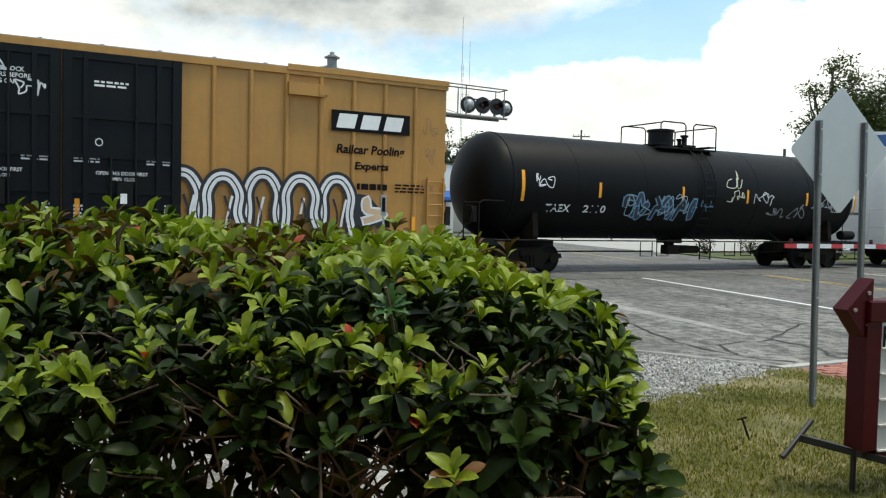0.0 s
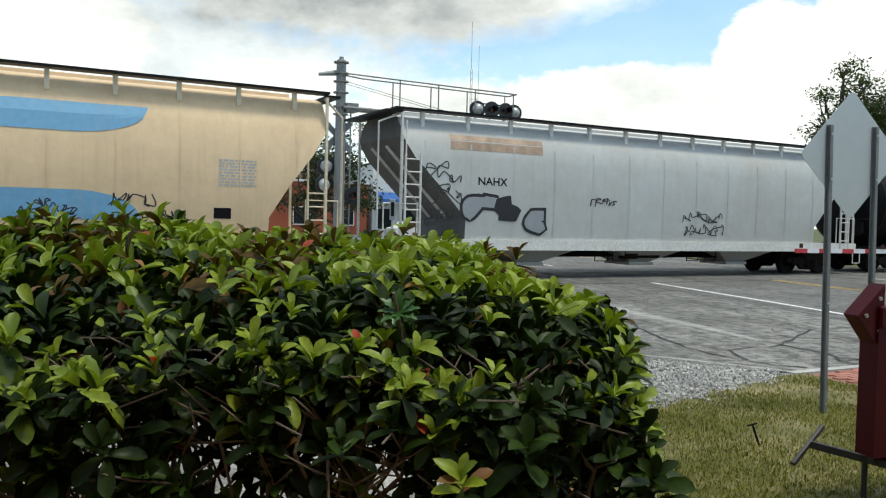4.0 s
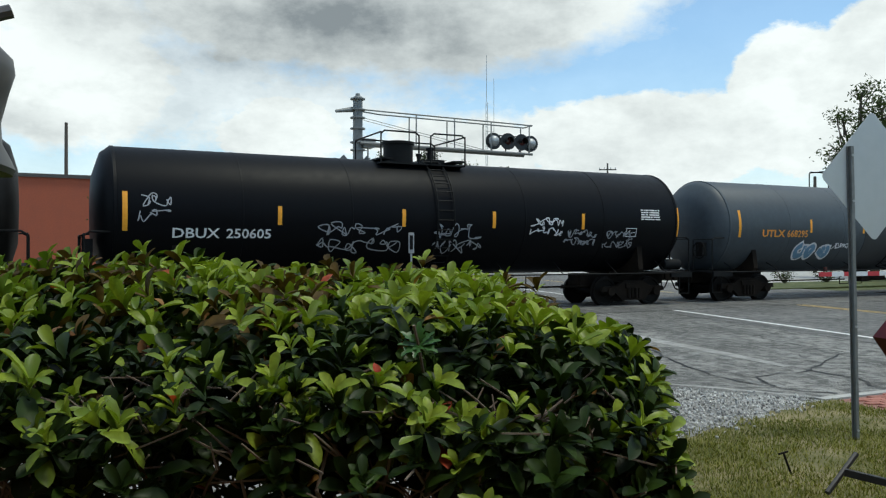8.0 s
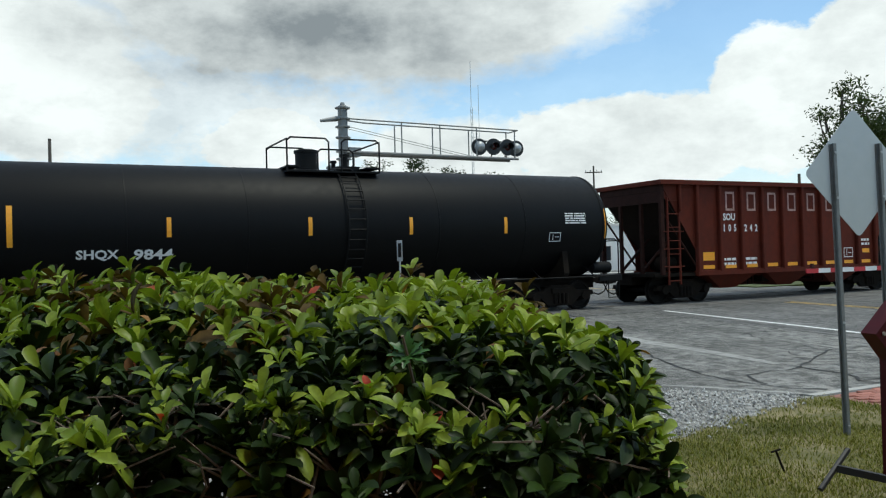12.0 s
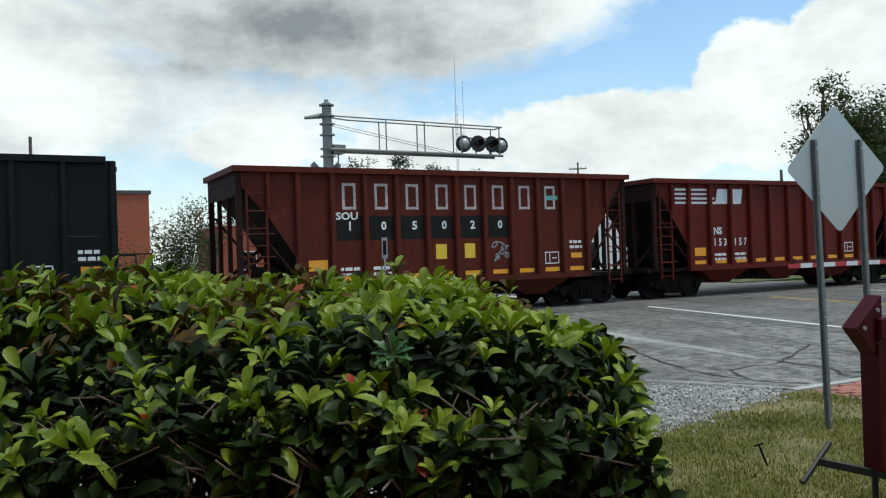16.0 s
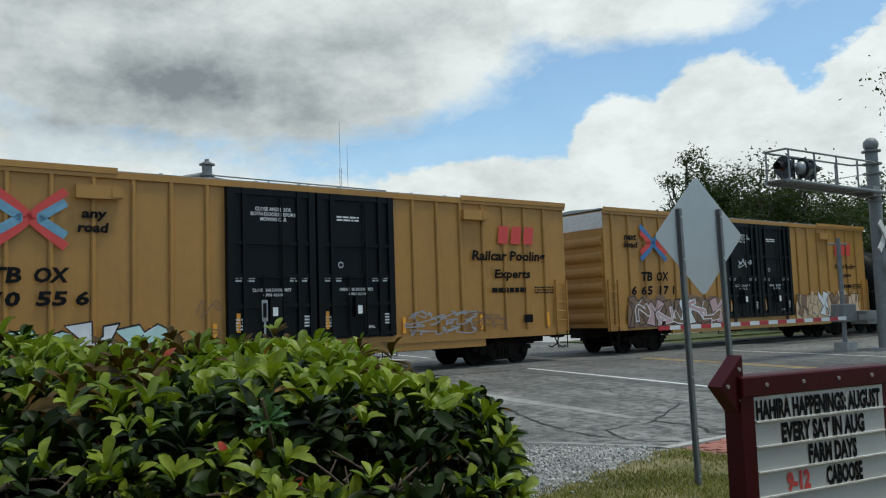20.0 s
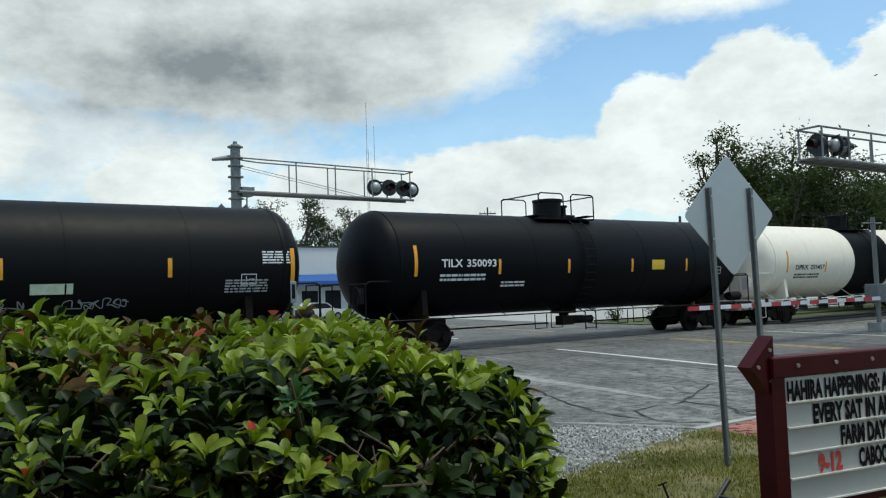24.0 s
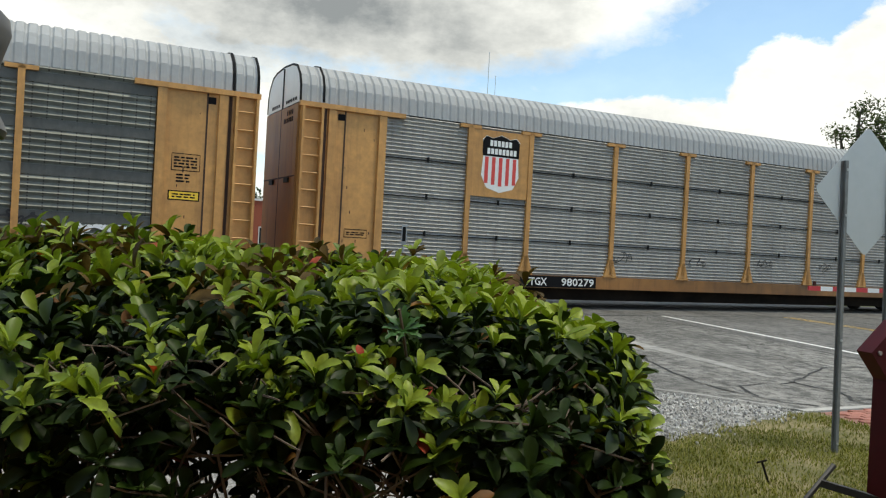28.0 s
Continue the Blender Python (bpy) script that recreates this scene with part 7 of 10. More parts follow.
    for k in range(4):
        scrawl(ob, -5.2 + 0.55 * (k % 2), -4.5 + 0.6 * (k % 2), 1.7 + 0.2 * k, 1.86 + 0.2 * k, "white", s, 51 + k, 1, 0.03)
    scrawl(ob, 0.9, 2.4, 2.95, 3.3, "cream", s, 55, 2, 0.03)

    ob, s, h = tank_car(117.14, 129.52, "black tank car with white company lettering and round emblem", TANK_BROWN, 1.55, 2.45, 0.4, dome=-0.75, dome_kind=2, stripes=std((-5.11, 5.29), (-1.47, 0.2, 1.89), 2.5, 2.4), panel=1.45)
    letter(ob, "UTLX", -4.32, -3.35, 2.02, 2.24, w, s, 0.03)
    letter(ob, "600997", -3.25, -2.27, 2.02, 2.24, w, s)
    bm = bmesh.new()
    for k in range(9):                                      # round emblem of upright gores
        a = -0.42 + k * 0.105
        x = 0.64 + a
        hgt = math.sqrt(max(0.01, 0.43 ** 2 - a * a))
        decal_grid(bm, x - 0.042, x + 0.042, 2.95 - hgt, 2.95 + hgt * (0.4 if k % 2 else 0.9), s, 0.01, 1, 6)
    part("emblem", bm, w, ob)
    x = 1.5
    for k, hh in enumerate((0.36, 0.24, 0.24, 0.24, 0.36, 0.24, 0.24, 0.36, 0.24, 0.24, 0.32, 0.24)):
        patch(ob, "block_mark", x, x + 0.19, 2.78, 2.78 + hh, w, s, 0.01)
        x += 0.285
    for k in range(4):
        small_print(ob, 0.2 + k * 1.0, 0.8 + k * 1.0, 1.55, 1.85, 3, GREY_INK, s, 60 + k, 1)

    ob, s, h = tank_car(130.92, 143.48, "black tank car with green and silver spray paint", TANK_BROWN, 1.53, 2.66, 0.4, dome=-0.1, dome_kind=1, stripes=std((-4.99, 5.47), (-1.55, -0.17, 1.86), 3.12, 2.25), panel=1.45)
    letter(ob, "UTLX", -3.84, -2.8, 2.25, 2.45, GREY_INK, s, 0.03)
    letter(ob, "66843", -2.7, -1.87, 2.25, 2.45, GREY_INK, s)
    scrawl(ob, 0.4, 1.6, 2.35, 2.8, "teal", s, 71, 2)
    mural(ob, -2.4, -0.6, 1.45, 2.0, 3, "black", ["grey", "tan"], s, 72)
    mural(ob, 0.5, 2.2, 1.4, 2.05, 2, "grey", ["black", "grey"], s, 73)
    for a, b, c, d, q in ((-4.9, -4.3, 1.9, 2.4, 74), (-4.0, -2.6, 1.4, 1.7, 75), (-0.6, 0.1, 1.3, 1.8, 76), (2.6, 3.6, 1.3, 1.7, 77)):
        scrawl(ob, a, b, c, d, "grey", s, q)

    ob, s, h = tank_car(145.01, 162.92, "long satin black tank car with white spray tags", TANK_SOOT, 1.55, 2.60, 0.45, dome=-0.3, dome_kind=0, stripes=std((-7.87, 8.09), (-4.4, -1.15, 1.54, 4.52)), panel=1.4)
    letter(ob, "DBUX", -6.86, -5.8, 1.97, 2.2, w, s)
    letter(ob, "250605", -5.65, -4.6, 1.97, 2.2, w, s)
    for a, b, c, d, e, q in ((-3.5, -1.2, 1.6, 2.4, "grey", 81), (-0.3, 1.2, 1.55, 2.4, "grey", 82), (2.7, 3.8, 2.1, 2.6, "white", 83), (3.9, 5.0, 1.8, 2.3, "grey", 84), (5.3, 6.4, 1.75, 2.25, "grey", 85), (-7.6, -6.9, 2.3, 3.0, "grey", 86)):
        scrawl(ob, a, b, c, d, e, s, q, 2, 0.03)

    ob, s, h = tank_car(164.35, 182.47, "long blue-grey tank car with faded yellow lettering", TANK_GREY, 1.54, 2.50, 0.5, band=(-1.5, 0.6), band_paint=M("dark soot stain", (0.03, 0.032, 0.035), 0.5, dirt=0.5, dirt_rgb=(0.075, 0.09, 0.105), grain=3), dome=-0.1, dome_kind=1, stripes=std((-7.7, 8.05), (-4.34, -1.61, 1.81, 4.74)), panel=1.4)
    letter(ob, "UTLX", -6.67, -5.6, 2.14, 2.38, ORANGE_INK, s, 0.03)
    letter(ob, "668295", -5.5, -4.5, 2.14, 2.38, ORANGE_INK, s)
    mural(ob, -5.0, -3.3, 1.35, 2.05, 3, "white", ["blue", "blue"], s, 91)
    scrawl(ob, -3.2, -2.3, 1.75, 1.95, "white", s, 92)

    ob, s, h = tank_car(183.83, 197.66, "white tank car with a dark band and rusty ladder", TANK_WHITE, 1.52, 2.52, 0.5, band=(-1.4, 1.68), band_paint=BAND_DARK, dome=-0.2, dome_kind=1, stripes=std((-5.75, 6.11), (-2.76, -1.34, 1.81, 3.4)), panel=1.45)
    letter(ob, "TILX", -4.62, -3.7, 1.78, 2.02, BLACK_INK, s, 0.02)
    letter(ob, "600877", -3.6, -2.5, 1.78, 2.02, BLACK_INK, s, 0.02)
    letter(ob, "CHLORINE", 3.4, 4.1, 2.20, 2.30, BLACK_INK, s)
    letter(ob, "INHALATION", 3.3, 4.2, 2.05, 2.15, BLACK_INK, s)
    letter(ob, "HAZARD", 3.45, 4.05, 1.90, 2.0, BLACK_INK, s)
    letter(ob, "DOT SP-14832", 4.75, 5.85, 2.86, 2.95, BLACK_INK, s)
    patch(ob, "yellow_sign", 2.55, 3.25, 2.2, 2.5, YELLOW_TAG, s)
    lower_black(ob, h, 1.52, 2.52, 0.5, 1.72)

    ob, s, h = tank_car(199.17, 212.23, "white tank car with a brown-black stained band", TANK_WHITE, 1.50, 2.38, 0.5, band=(-0.95, 1.95), band_paint=BAND_DARK, dome=0.35, dome_kind=2, stripes=std((-5.47, 5.85), (-2.22, -0.06, 3.45), 2.75, 2.48), panel=1.5)
    letter(ob, "OLNX", -4.57, -3.6, 2.17, 2.42, BLACK_INK, s, 0.02)
    letter(ob, "224064", -3.45, -2.35, 2.17, 2.42, BLACK_INK, s, 0.02)
    for k, t in enumerate(("SODIUM", "HYDROXIDE", "SOLUTION")):
        letter(ob, t, 3.5, 4.2 if k == 0 else 4.6, 2.74 - 0.17 * k, 2.86 - 0.17 * k, BLACK_INK, s)
    small_print(ob, -4.6, -2.4, 1.82, 2.02, 2, BLACK_INK, s, 101)
    small_print(ob, -2.1, -1.1, 1.8, 2.5, 6, BLACK_INK, s, 102, 1)
    small_print(ob, 2.1, 3.3, 1.75, 2.6, 7, BLACK_INK, s, 103, 1)
    lower_black(ob, h, 1.50, 2.38, 0.5, 1.62)
    patch(ob, "yellow_sign", 2.05, 2.75, 1.35, 1.6, YELLOW_TAG, s, 0.012)

    ob, s, h = tank_car(213.93, 231.76, "long charcoal tank car with white stencilled mark", TANK_BLACK, 1.55, 2.55, 0.45, dome=-0.15, dome_kind=3, stripes=std((-7.53, 8.03), (-4.35, -1.03, 1.7, 4.6)), panel=1.4)
    letter(ob, "SHQX", -6.28, -5.4, 1.8, 2.04, w, s, 0.03)
    letter(ob, "9844", -5.1, -4.25, 1.8, 2.04, w, s, 0.03)
    scrawl(ob, -8.3, -7.9, 2.7, 3.1, "grey", lambda x, z: -1.2, 111)

    ob, s, h, rx = open_hopper(233.4, 246.5, "oxide red open-top hopper with faded block letters", HOPPER_RUST, 10, 3.92)
    block_letters(ob, s, rx, 1, 8, 3.0, 3.55, M("chalky faded lettering", (0.42, 0.26, 0.22), 0.8, vary=0.4, grain=10))
    number_on(ob, s, rx, 1, "SOU", "105242", 2.28, 0.24)

    ob, s, h, rx = open_hopper(249.4, 259.8, "slate black rotary gondola on its own trucks", HOPPER_SLATE, 11, 4.05, 1.05, ends="flat", rib_d=0.12)

    ob, s, h, rx = open_hopper(262.2, 275.8, "faded brown open-top hopper with red end panel", HOPPER_BROWN, 10, 4.0, end_paint=HOPPER_RED, rib_at=(-5.13, -4.17, -3.28, -2.19, -1.1, 0.09, 1.21, 2.3, 3.33, 4.19, 5.17), pale=(1, 3, 5, 9))
    x0 = rx[-2]
    part("red_end_sheet", plate_xz([(4.27, 1.03), (4.7, 1.03), (4.7, 1.75), (6.05, 3.86), (4.27, 3.86)], -1.456, -1.451), HOPPER_RED, ob)
    for a, b, c, d in ((-0.85, -0.5, 1.35, 1.85), (3.45, 4.0, 1.2, 1.75)):
        patch(ob, "label_plate", a, b, c, d, YELLOW_TAG if a < 0 else GREY_INK, s, 0.006)
    patch(ob, "white_number_board", -4.0, -3.3, 2.3, 2.65, WHITE_INK, s, 0.004)
    for a, b, c, d, t in ((-4.0, -3.35, 2.3, 2.62, "PM"), (-2.95, -2.2, 2.3, 2.62, "RX"), (-3.95, -3.3, 1.78, 2.1, "20"), (-2.98, -2.1, 1.78, 2.1, "223")):
        patch(ob, "white_number_board", a, b, c, d, WHITE_INK, s, 0.006)
        letter(ob, t, a + 0.08, b - 0.08, c + 0.05, d - 0.05, BLACK_INK, s, 0.02, 0.012)
    patch(ob, "grey_patch", -1.6, -1.1, 2.0, 2.5, GREY_INK, s)
    patch(ob, "grey_patch", 3.5, 4.05, 1.25, 1.75, GREY_INK, s)

    ob, s, h, rx = open_hopper(278.71, 289.22, "slate black rotary gondola with white stencilled mark", HOPPER_SLATE, 11, 4.05, 1.05, ends="flat", rib_d=0.12)
    letter(ob, "CKIX", -2.88, -2.1, 3.15, 3.4, w, s, 0.03)
    letter(ob, "163", -2.72, -2.25, 2.7, 2.95, w, s, 0.03)
    letter(ob, "LD LMT", -2.6, -2.2, 1.5, 1.6, w, s)
    letter(ob, "LT WT", -2.6, -2.25, 1.34, 1.44, w, s)
    letter(ob, "227800", -1.8, -1.4, 1.5, 1.6, w, s)

    ob, s, h, rx = open_hopper(291.7, 304.9, "rusty red open-top hopper with worn block letters", HOPPER_RUST, 11, 3.93)
    block_letters(ob, s, rx, 1, 8, 2.92, 3.52, M("worn white lettering", (0.50, 0.42, 0.38), 0.8, vary=0.4, grain=10))
    for k in range(1, 7):
        patch(ob, "black_patch", rx[k] + 0.08, rx[k + 1] - 0.08, 2.1, 2.72, HOPPER_BLACK, s, 0.003)
        d = "105020"[k - 1]
        letter(ob, d, rx[k] + 0.45, rx[k] + (0.5 if d == "1" else 0.6), 2.35, 2.58, w, s, 0.03, 0.009)
    letter(ob, "SOU", rx[1] + 0.1, rx[1] + 0.7, 2.62, 2.82, w, s, 0.03, 0.01)
    patch(ob, "green_tag", rx[8] + 0.3, rx[8] + 0.75, 3.15, 3.28, SPRAY["teal"], s)
    for k in (4, 5):
        patch(ob, "yellow_sign", rx[k] + 0.25, rx[k] + 0.58, 1.55, 1.95, YELLOW_TAG, s)
    scrawl(ob, rx[6] + 0.2, rx[6] + 0.85, 1.4, 2.0, "grey", s, 121, 2, 0.03)

    for u0, u1, label, num in ((305.5, 319.3, "oxide red open-top hopper with white striped emblem", "153157"), (319.95, 331.6, "shorter oxide red open-top hopper with white striped emblem", "151807")):
        ob, s, h, rx = open_hopper(u0, u1, label, HOPPER_RED, 11 if u0 < 310 else 10, 3.85)
        ps = lambda x, z: -1.45 - 0.135
        shapes_stripes(ob, -h + 1.25, -h + 4.35, 3.05, 3.55, w, s)
        number_on(ob, s, rx, 1, "NS", num, 1.66, 0.25)

    ob, s, h, rx = open_hopper(332.6, 344.3, "black open-top hopper with white block letters", HOPPER_BLACK, 10, 3.85)
    block_letters(ob, s, rx, 1, 8, 3.0, 3.45, w)
    number_on(ob, s, rx, 1, "NS", "151849", 1.95, 0.25, GREY_INK)

    ob, s, h, rx = open_hopper(345.6, 358.4, "dull maroon open-top hopper with faded block letters", HOPPER_MAROON, 10, 3.92)
    block_letters(ob, s, rx, 1, 8, 2.95, 3.5, M("chalky faded lettering", (0.42, 0.26, 0.22), 0.8))
    number_on(ob, s, rx, 1, "SOU", "105186", 2.1, 0.26)
    for k in (4, 5):
        patch(ob, "yellow_sign", rx[k] + 0.25, rx[k] + 0.55, 1.3, 1.65, YELLOW_TAG, s)

    ob, s, h = box_car(359.96, 379.71, "yellow high-cube box car with faded cross mark and white spray paint", "new", "TBOX 670556", 2, True)
    mural(ob, -8.2, -3.9, 0.8, 1.75, 4, "black", ["white", "mint"], lambda x, z: -1.58, 131, None, 1.2)
    scrawl(ob, -3.2, -2.6, 1.2, 2.2, "brown", s, 132, 2, 0.03)
    scrawl(ob, 2.8, 5.4, 1.05, 1.75, "grey", s, 133, 3, 0.04)
    scrawl(ob, 4.8, 6.6, 1.1, 1.7, "brown", s, 134, 2, 0.04)

    ob, s, h = box_car(381.78, 401.46, "yellow high-cube box car with bright cross mark and long mural", "new", "TBOX 665171", 3)
    mural(ob, -8.3, -2.6, 0.95, 2.12, 6, "black", ["brown", "pink", "brown", "white"], s, 141, "brown", 0.8)
    mural(ob, -7.9, -2.9, 1.0, 1.95, 5, "white", ["brown", "pink"], lambda x, z: -1.585, 145, None, 0.5, True)
    mural(ob, 2.8, 8.4, 0.95, 2.15, 6, "black", ["brown", "tan", "white", "brown"], s, 142, "tan", 0.8)
    scrawl(ob, -1.6, -0.5, 3.1, 3.5, "white", lambda x, z: -1.62, 143)

    ob, s, h = tank_car(402.53, 422.9, "long black tank car with faint spray tags", TANK_BLACK, 1.55, 2.60, 0.85, dome=-0.6, dome_kind=0, stripes=std((-8.6, 8.6), (-5.5, -1.9, 1.9, 5.2)), panel=0.5)
    scrawl(ob, -4.6, -4.1, 2.3, 3.1, "grey", s, 151, 2, 0.03)
    small_print(ob, -7.6, -6.2, 2.0, 2.2, 1, WHITE_INK, s, 152, 2)

    ob, s, h = tank_car(424.5, 442.38, "long black tank car with white scrawls along its belly", TANK_BLACK, 1.56, 2.60, 0.85, dome=-0.4, dome_kind=3, stripes=std((-8.0, 7.85), (-5.9, -1.85, 1.29, 4.77)), panel=0.6)
    small_print(ob, 6.10, 7.22, 1.90, 2.24, 5, GREY_INK, s, 168, 3)
    placard = bmesh.new()
    c = 0.15
    placard.faces.new([placard.verts.new((7.52 + a, s(7.52, 1.42) - 0.02, 1.42 + b)) for a, b in ((-c, 0), (0, -c), (c, 0), (0, c))])
    part("placard", placard, RED_INK, ob, "red diamond hazard placard")
    patch(ob, "pale_sign", 1.85, 2.7, 1.97, 2.2, M("pale green label", (0.62, 0.70, 0.50), 0.5), s)
    for k in range(6):
        scrawl(ob, -7.5 + 2.0 * k, -6.1 + 2.0 * k, 1.55, 1.85, "grey", s, 161 + k, 1, 0.025)

    ob, s, h = tank_car(444.18, 461.89, "deep black tank car with crisp white lettering", TANK_SOOT, 1.58, 2.63, 0.9, dome=-0.55, dome_kind=2, stripes=std((-7.03, 7.7), (-4.01, -1.14, 1.84, 4.72), 3.1, 2.7), panel=0.62)
    letter(ob, "TILX", -6.16, -5.4, 2.47, 2.7, w, s, 0.02)
    letter(ob, "350093", -5.25, -4.15, 2.47, 2.7, w, s, 0.02)
    small_print(ob, -6.2, -4.5, 2.05, 2.3, 2, w, s, 171)
    small_print(ob, -3.9, -2.9, 1.85, 2.05, 2, w, s, 172, 1)
    patch(ob, "yellow_sign", 2.85, 3.5, 2.32, 2.66, YELLOW_TAG, s)

    ob, s, h = tank_car(463.0, 481.08, "white tank car with a black band and white railings", TANK_WHITE, 1.56, 2.62, 0.9, band=(-1.65, 1.55), band_paint=TANK_SOOT, fit=WHITE_STEEL, top=BLACK_STEEL, dome=-0.2, dome_kind=2, stripes=std((-6.87, 7.5), (-4.0, -1.38, 1.93, 5.08), 3.0, 2.55), panel=0.62)
    letter(ob, "DPRX", -6.28, -5.35, 2.22, 2.42, BLACK_INK, s, 0.02)
    letter(ob, "259457", -5.2, -4.1, 2.22, 2.42, BLACK_INK, s, 0.02)
    small_print(ob, -6.3, -4.4, 1.85, 2.08, 2, BLACK_INK, s, 181)
    patch(ob, "yellow_sign", 3.89, 4.57, 2.25, 2.62, YELLOW_TAG, s)

    POSTS = (4.75, 6.7, 9.7, 12.55, 15.4, 18.3, 21.2, 23.1)
    ob, s, h = auto_rack(482.87, 512.45, "tall auto rack with grimy panels, flag emblem and spray paint", RACK_PANEL_OLD, POSTS, (4.75, 6.7), "flag", 7)
    gs = lambda x, z: -1.565
    mural(ob, -11.45, -9.2, 1.12, 2.2, 5, "grey", ["white"], gs, 191, None, 1.15)
    mural(ob, -8.7, -7.0, 1.02, 2.0, 3, "black", ["black"], gs, 197, "black", 1.2)
    mural(ob, -6.9, -3.7, 1.02, 2.1, 5, "black", ["lime"], gs, 196, None, 0.8, True)
    mural(ob, -6.3, -4.2, 0.96, 2.35, 2, "black", ["purple"], lambda x, z: -1.575, 192, None, 1.9, True)
    scrawl(ob, -3.7, -2.9, 1.9, 2.35, "black", gs, 193)
    for k in range(7):
        mural(ob, -2.5 + 0.72 * k, -1.85 + 0.72 * k, 1.02, 1.95, 1, "cream", ["grey" if k % 2 else "tan"], gs, 194 + k, None, 0.75)
    mural(ob, 2.4, 3.9, 0.9, 1.5, 3, "white", ["brown"], gs, 200)
    for k in range(4):
        scrawl(ob, 4.8 + 1.2 * k, 5.9 + 1.2 * k, 1.15, 1.9, "black", gs, 201 + k, 2, 0.05)
    scrawl(ob, 10.0, 11.3, 1.2, 1.7, "white", gs, 206, 3, 0.05)
    for k, c in enumerate(("black", "white", "black", "black")):
        scrawl(ob, -13.1, -12.35, 1.6 + 0.8 * k, 2.1 + 0.8 * k, c, s, 210 + k, 2, 0.04)

    ob, s, h = auto_rack(513.45, 542.5, "tall auto rack with silver panels and a striped shield emblem", RACK_PANEL, POSTS, (4.75, 6.7), "shield", 8, ("TTGX", "980279"))
    for k in range(4):
        scrawl(ob, -4.0 + 3.0 * k, -3.3 + 3.0 * k, 1.4, 1.75, "black", gs, 221 + k, 1, 0.025)


def lower_black(ob, h, R, zc, head, z1):
    """The black lower jacket of a white tank, up to the height z1."""
    bm = bmesh.new()
    a0 = math.asin((z1 - zc) / R)
    rings = []
    for x in (-h + head - 0.02, -h * 0.4, 0, h * 0.4, h - head + 0.02):
        ring = []
        for k in range(25):
            a = -math.pi - a0 + (math.pi + 2 * a0) * k / 24
            ring.append(bm.verts.new((x, (R + 0.006) * math.cos(a), zc + (R + 0.006) * math.sin(a))))
        rings.append(ring)
    for p, q in zip(rings, rings[1:]):
        for k in range(24):
            bm.faces.new((p[k], p[k + 1], q[k + 1], q[k]))
    part("lower_jacket", bm, TANK_SOOT, ob, "black lower jacket")


build_train()


# ---- setting: buildings, trees, signals ----
BRICK_WALL = M("red brick wall", (0.31, 0.078, 0.038), 0.85, vary=0.12, grain=14, dirt=0.3, dirt_rgb=(0.18, 0.06, 0.04), streak=0.15)
COPING = M("dark metal coping", (0.06, 0.055, 0.05), 0.6)
WHITE_WALL = M("white metal siding", (0.66, 0.66, 0.64), 0.5, vary=0.04, streak=0.2, dirt_rgb=(0.4, 0.38, 0.34))
GLASS_DARK = M("dark window glass", (0.02, 0.025, 0.03), 0.08)
GALV = M("galvanised steel", (0.42, 0.43, 0.43), 0.45, metal=0.6, grain=20, dirt=0.3, dirt_rgb=(0.28, 0.28, 0.27))
POST_STEEL = M("dull zinc post steel", (0.20, 0.21, 0.205), 0.55, metal=0.4, grain=20, dirt=0.4, dirt_rgb=(0.11, 0.11, 0.105))
SIGN_BACK = M("bare aluminium sign back", (0.46, 0.475, 0.47), 0.45, metal=0.5, vary=0.05, grain=5, dirt=0.2, dirt_rgb=(0.4, 0.42, 0.42))
SIGNAL_GREY = M("silver signal paint", (0.22, 0.225, 0.22), 0.55, metal=0.3, dirt=0.3, dirt_rgb=(0.2, 0.19, 0.18), streak=0.3)
SIGNAL_BLACK = M("black signal paint", (0.012, 0.012, 0.012), 0.45)
LENS = M("red signal lens", (0.05, 0.008, 0.008), 0.2)
BURGUNDY = M("burgundy enamel", (0.056, 0.0026, 0.0055), 0.4, vary=0.15, grain=12, spec=0.15, dirt=0.2, dirt_rgb=(0.035, 0.004, 0.006))
SIGN_FACE = M("white translucent sign face", (0.50, 0.525, 0.52), 0.4, vary=0.04, dirt=0.2, dirt_rgb=(0.36, 0.37, 0.35), grain=5)
BARK = M("grey bark", (0.085, 0.068, 0.052), 0.9, vary=0.3, grain=14, bump=0.02)
TWIG = M("pale shrub twig", (0.15, 0.115, 0.085), 0.85, vary=0.25, grain=40)
TIMBER = M("weathered pole timber", (0.10, 0.085, 0.07), 0.9, vary=0.2, grain=10)


def placed(ob, s, d, z=0.0, turn=0.0):
    ob.matrix_world = Matrix.Translation(at(s, d, z)) @ pose(0, 0, 0, 0, 0, 28.93 + turn)
    return ob


def brick_building():
    ob = thing("brick_building", None, None, "long low red brick building with dark coping", "building")
    part("wall", boxes([(-32, 6.3, 0, 0.3, 0, 5.15), (-32, -31.7, 0.3, 16, 0, 5.15), (6.0, 6.3, 0.3, 16, 0, 5.15), (-31.7, 6.0, 15.7, 16, 0, 5.15)]), BRICK_WALL, ob)
    part("roof", box(-31.9, 6.2, 0.1, 15.9, 4.75, 4.9), COPING, ob)
    part("coping", boxes([(-32.1, 6.4, -0.1, 0.4, 5.15, 5.32), (5.95, 6.4, 0.4, 16.1, 5.15, 5.32), (-32.1, -31.65, 0.4, 16.1, 5.15, 5.32)]), COPING, ob)
    part("vent", boxes([(-12.4, -11.9, -0.05, 0.0, 1.9, 2.2)]), COPING, ob)
    return placed(ob, 0, 42)


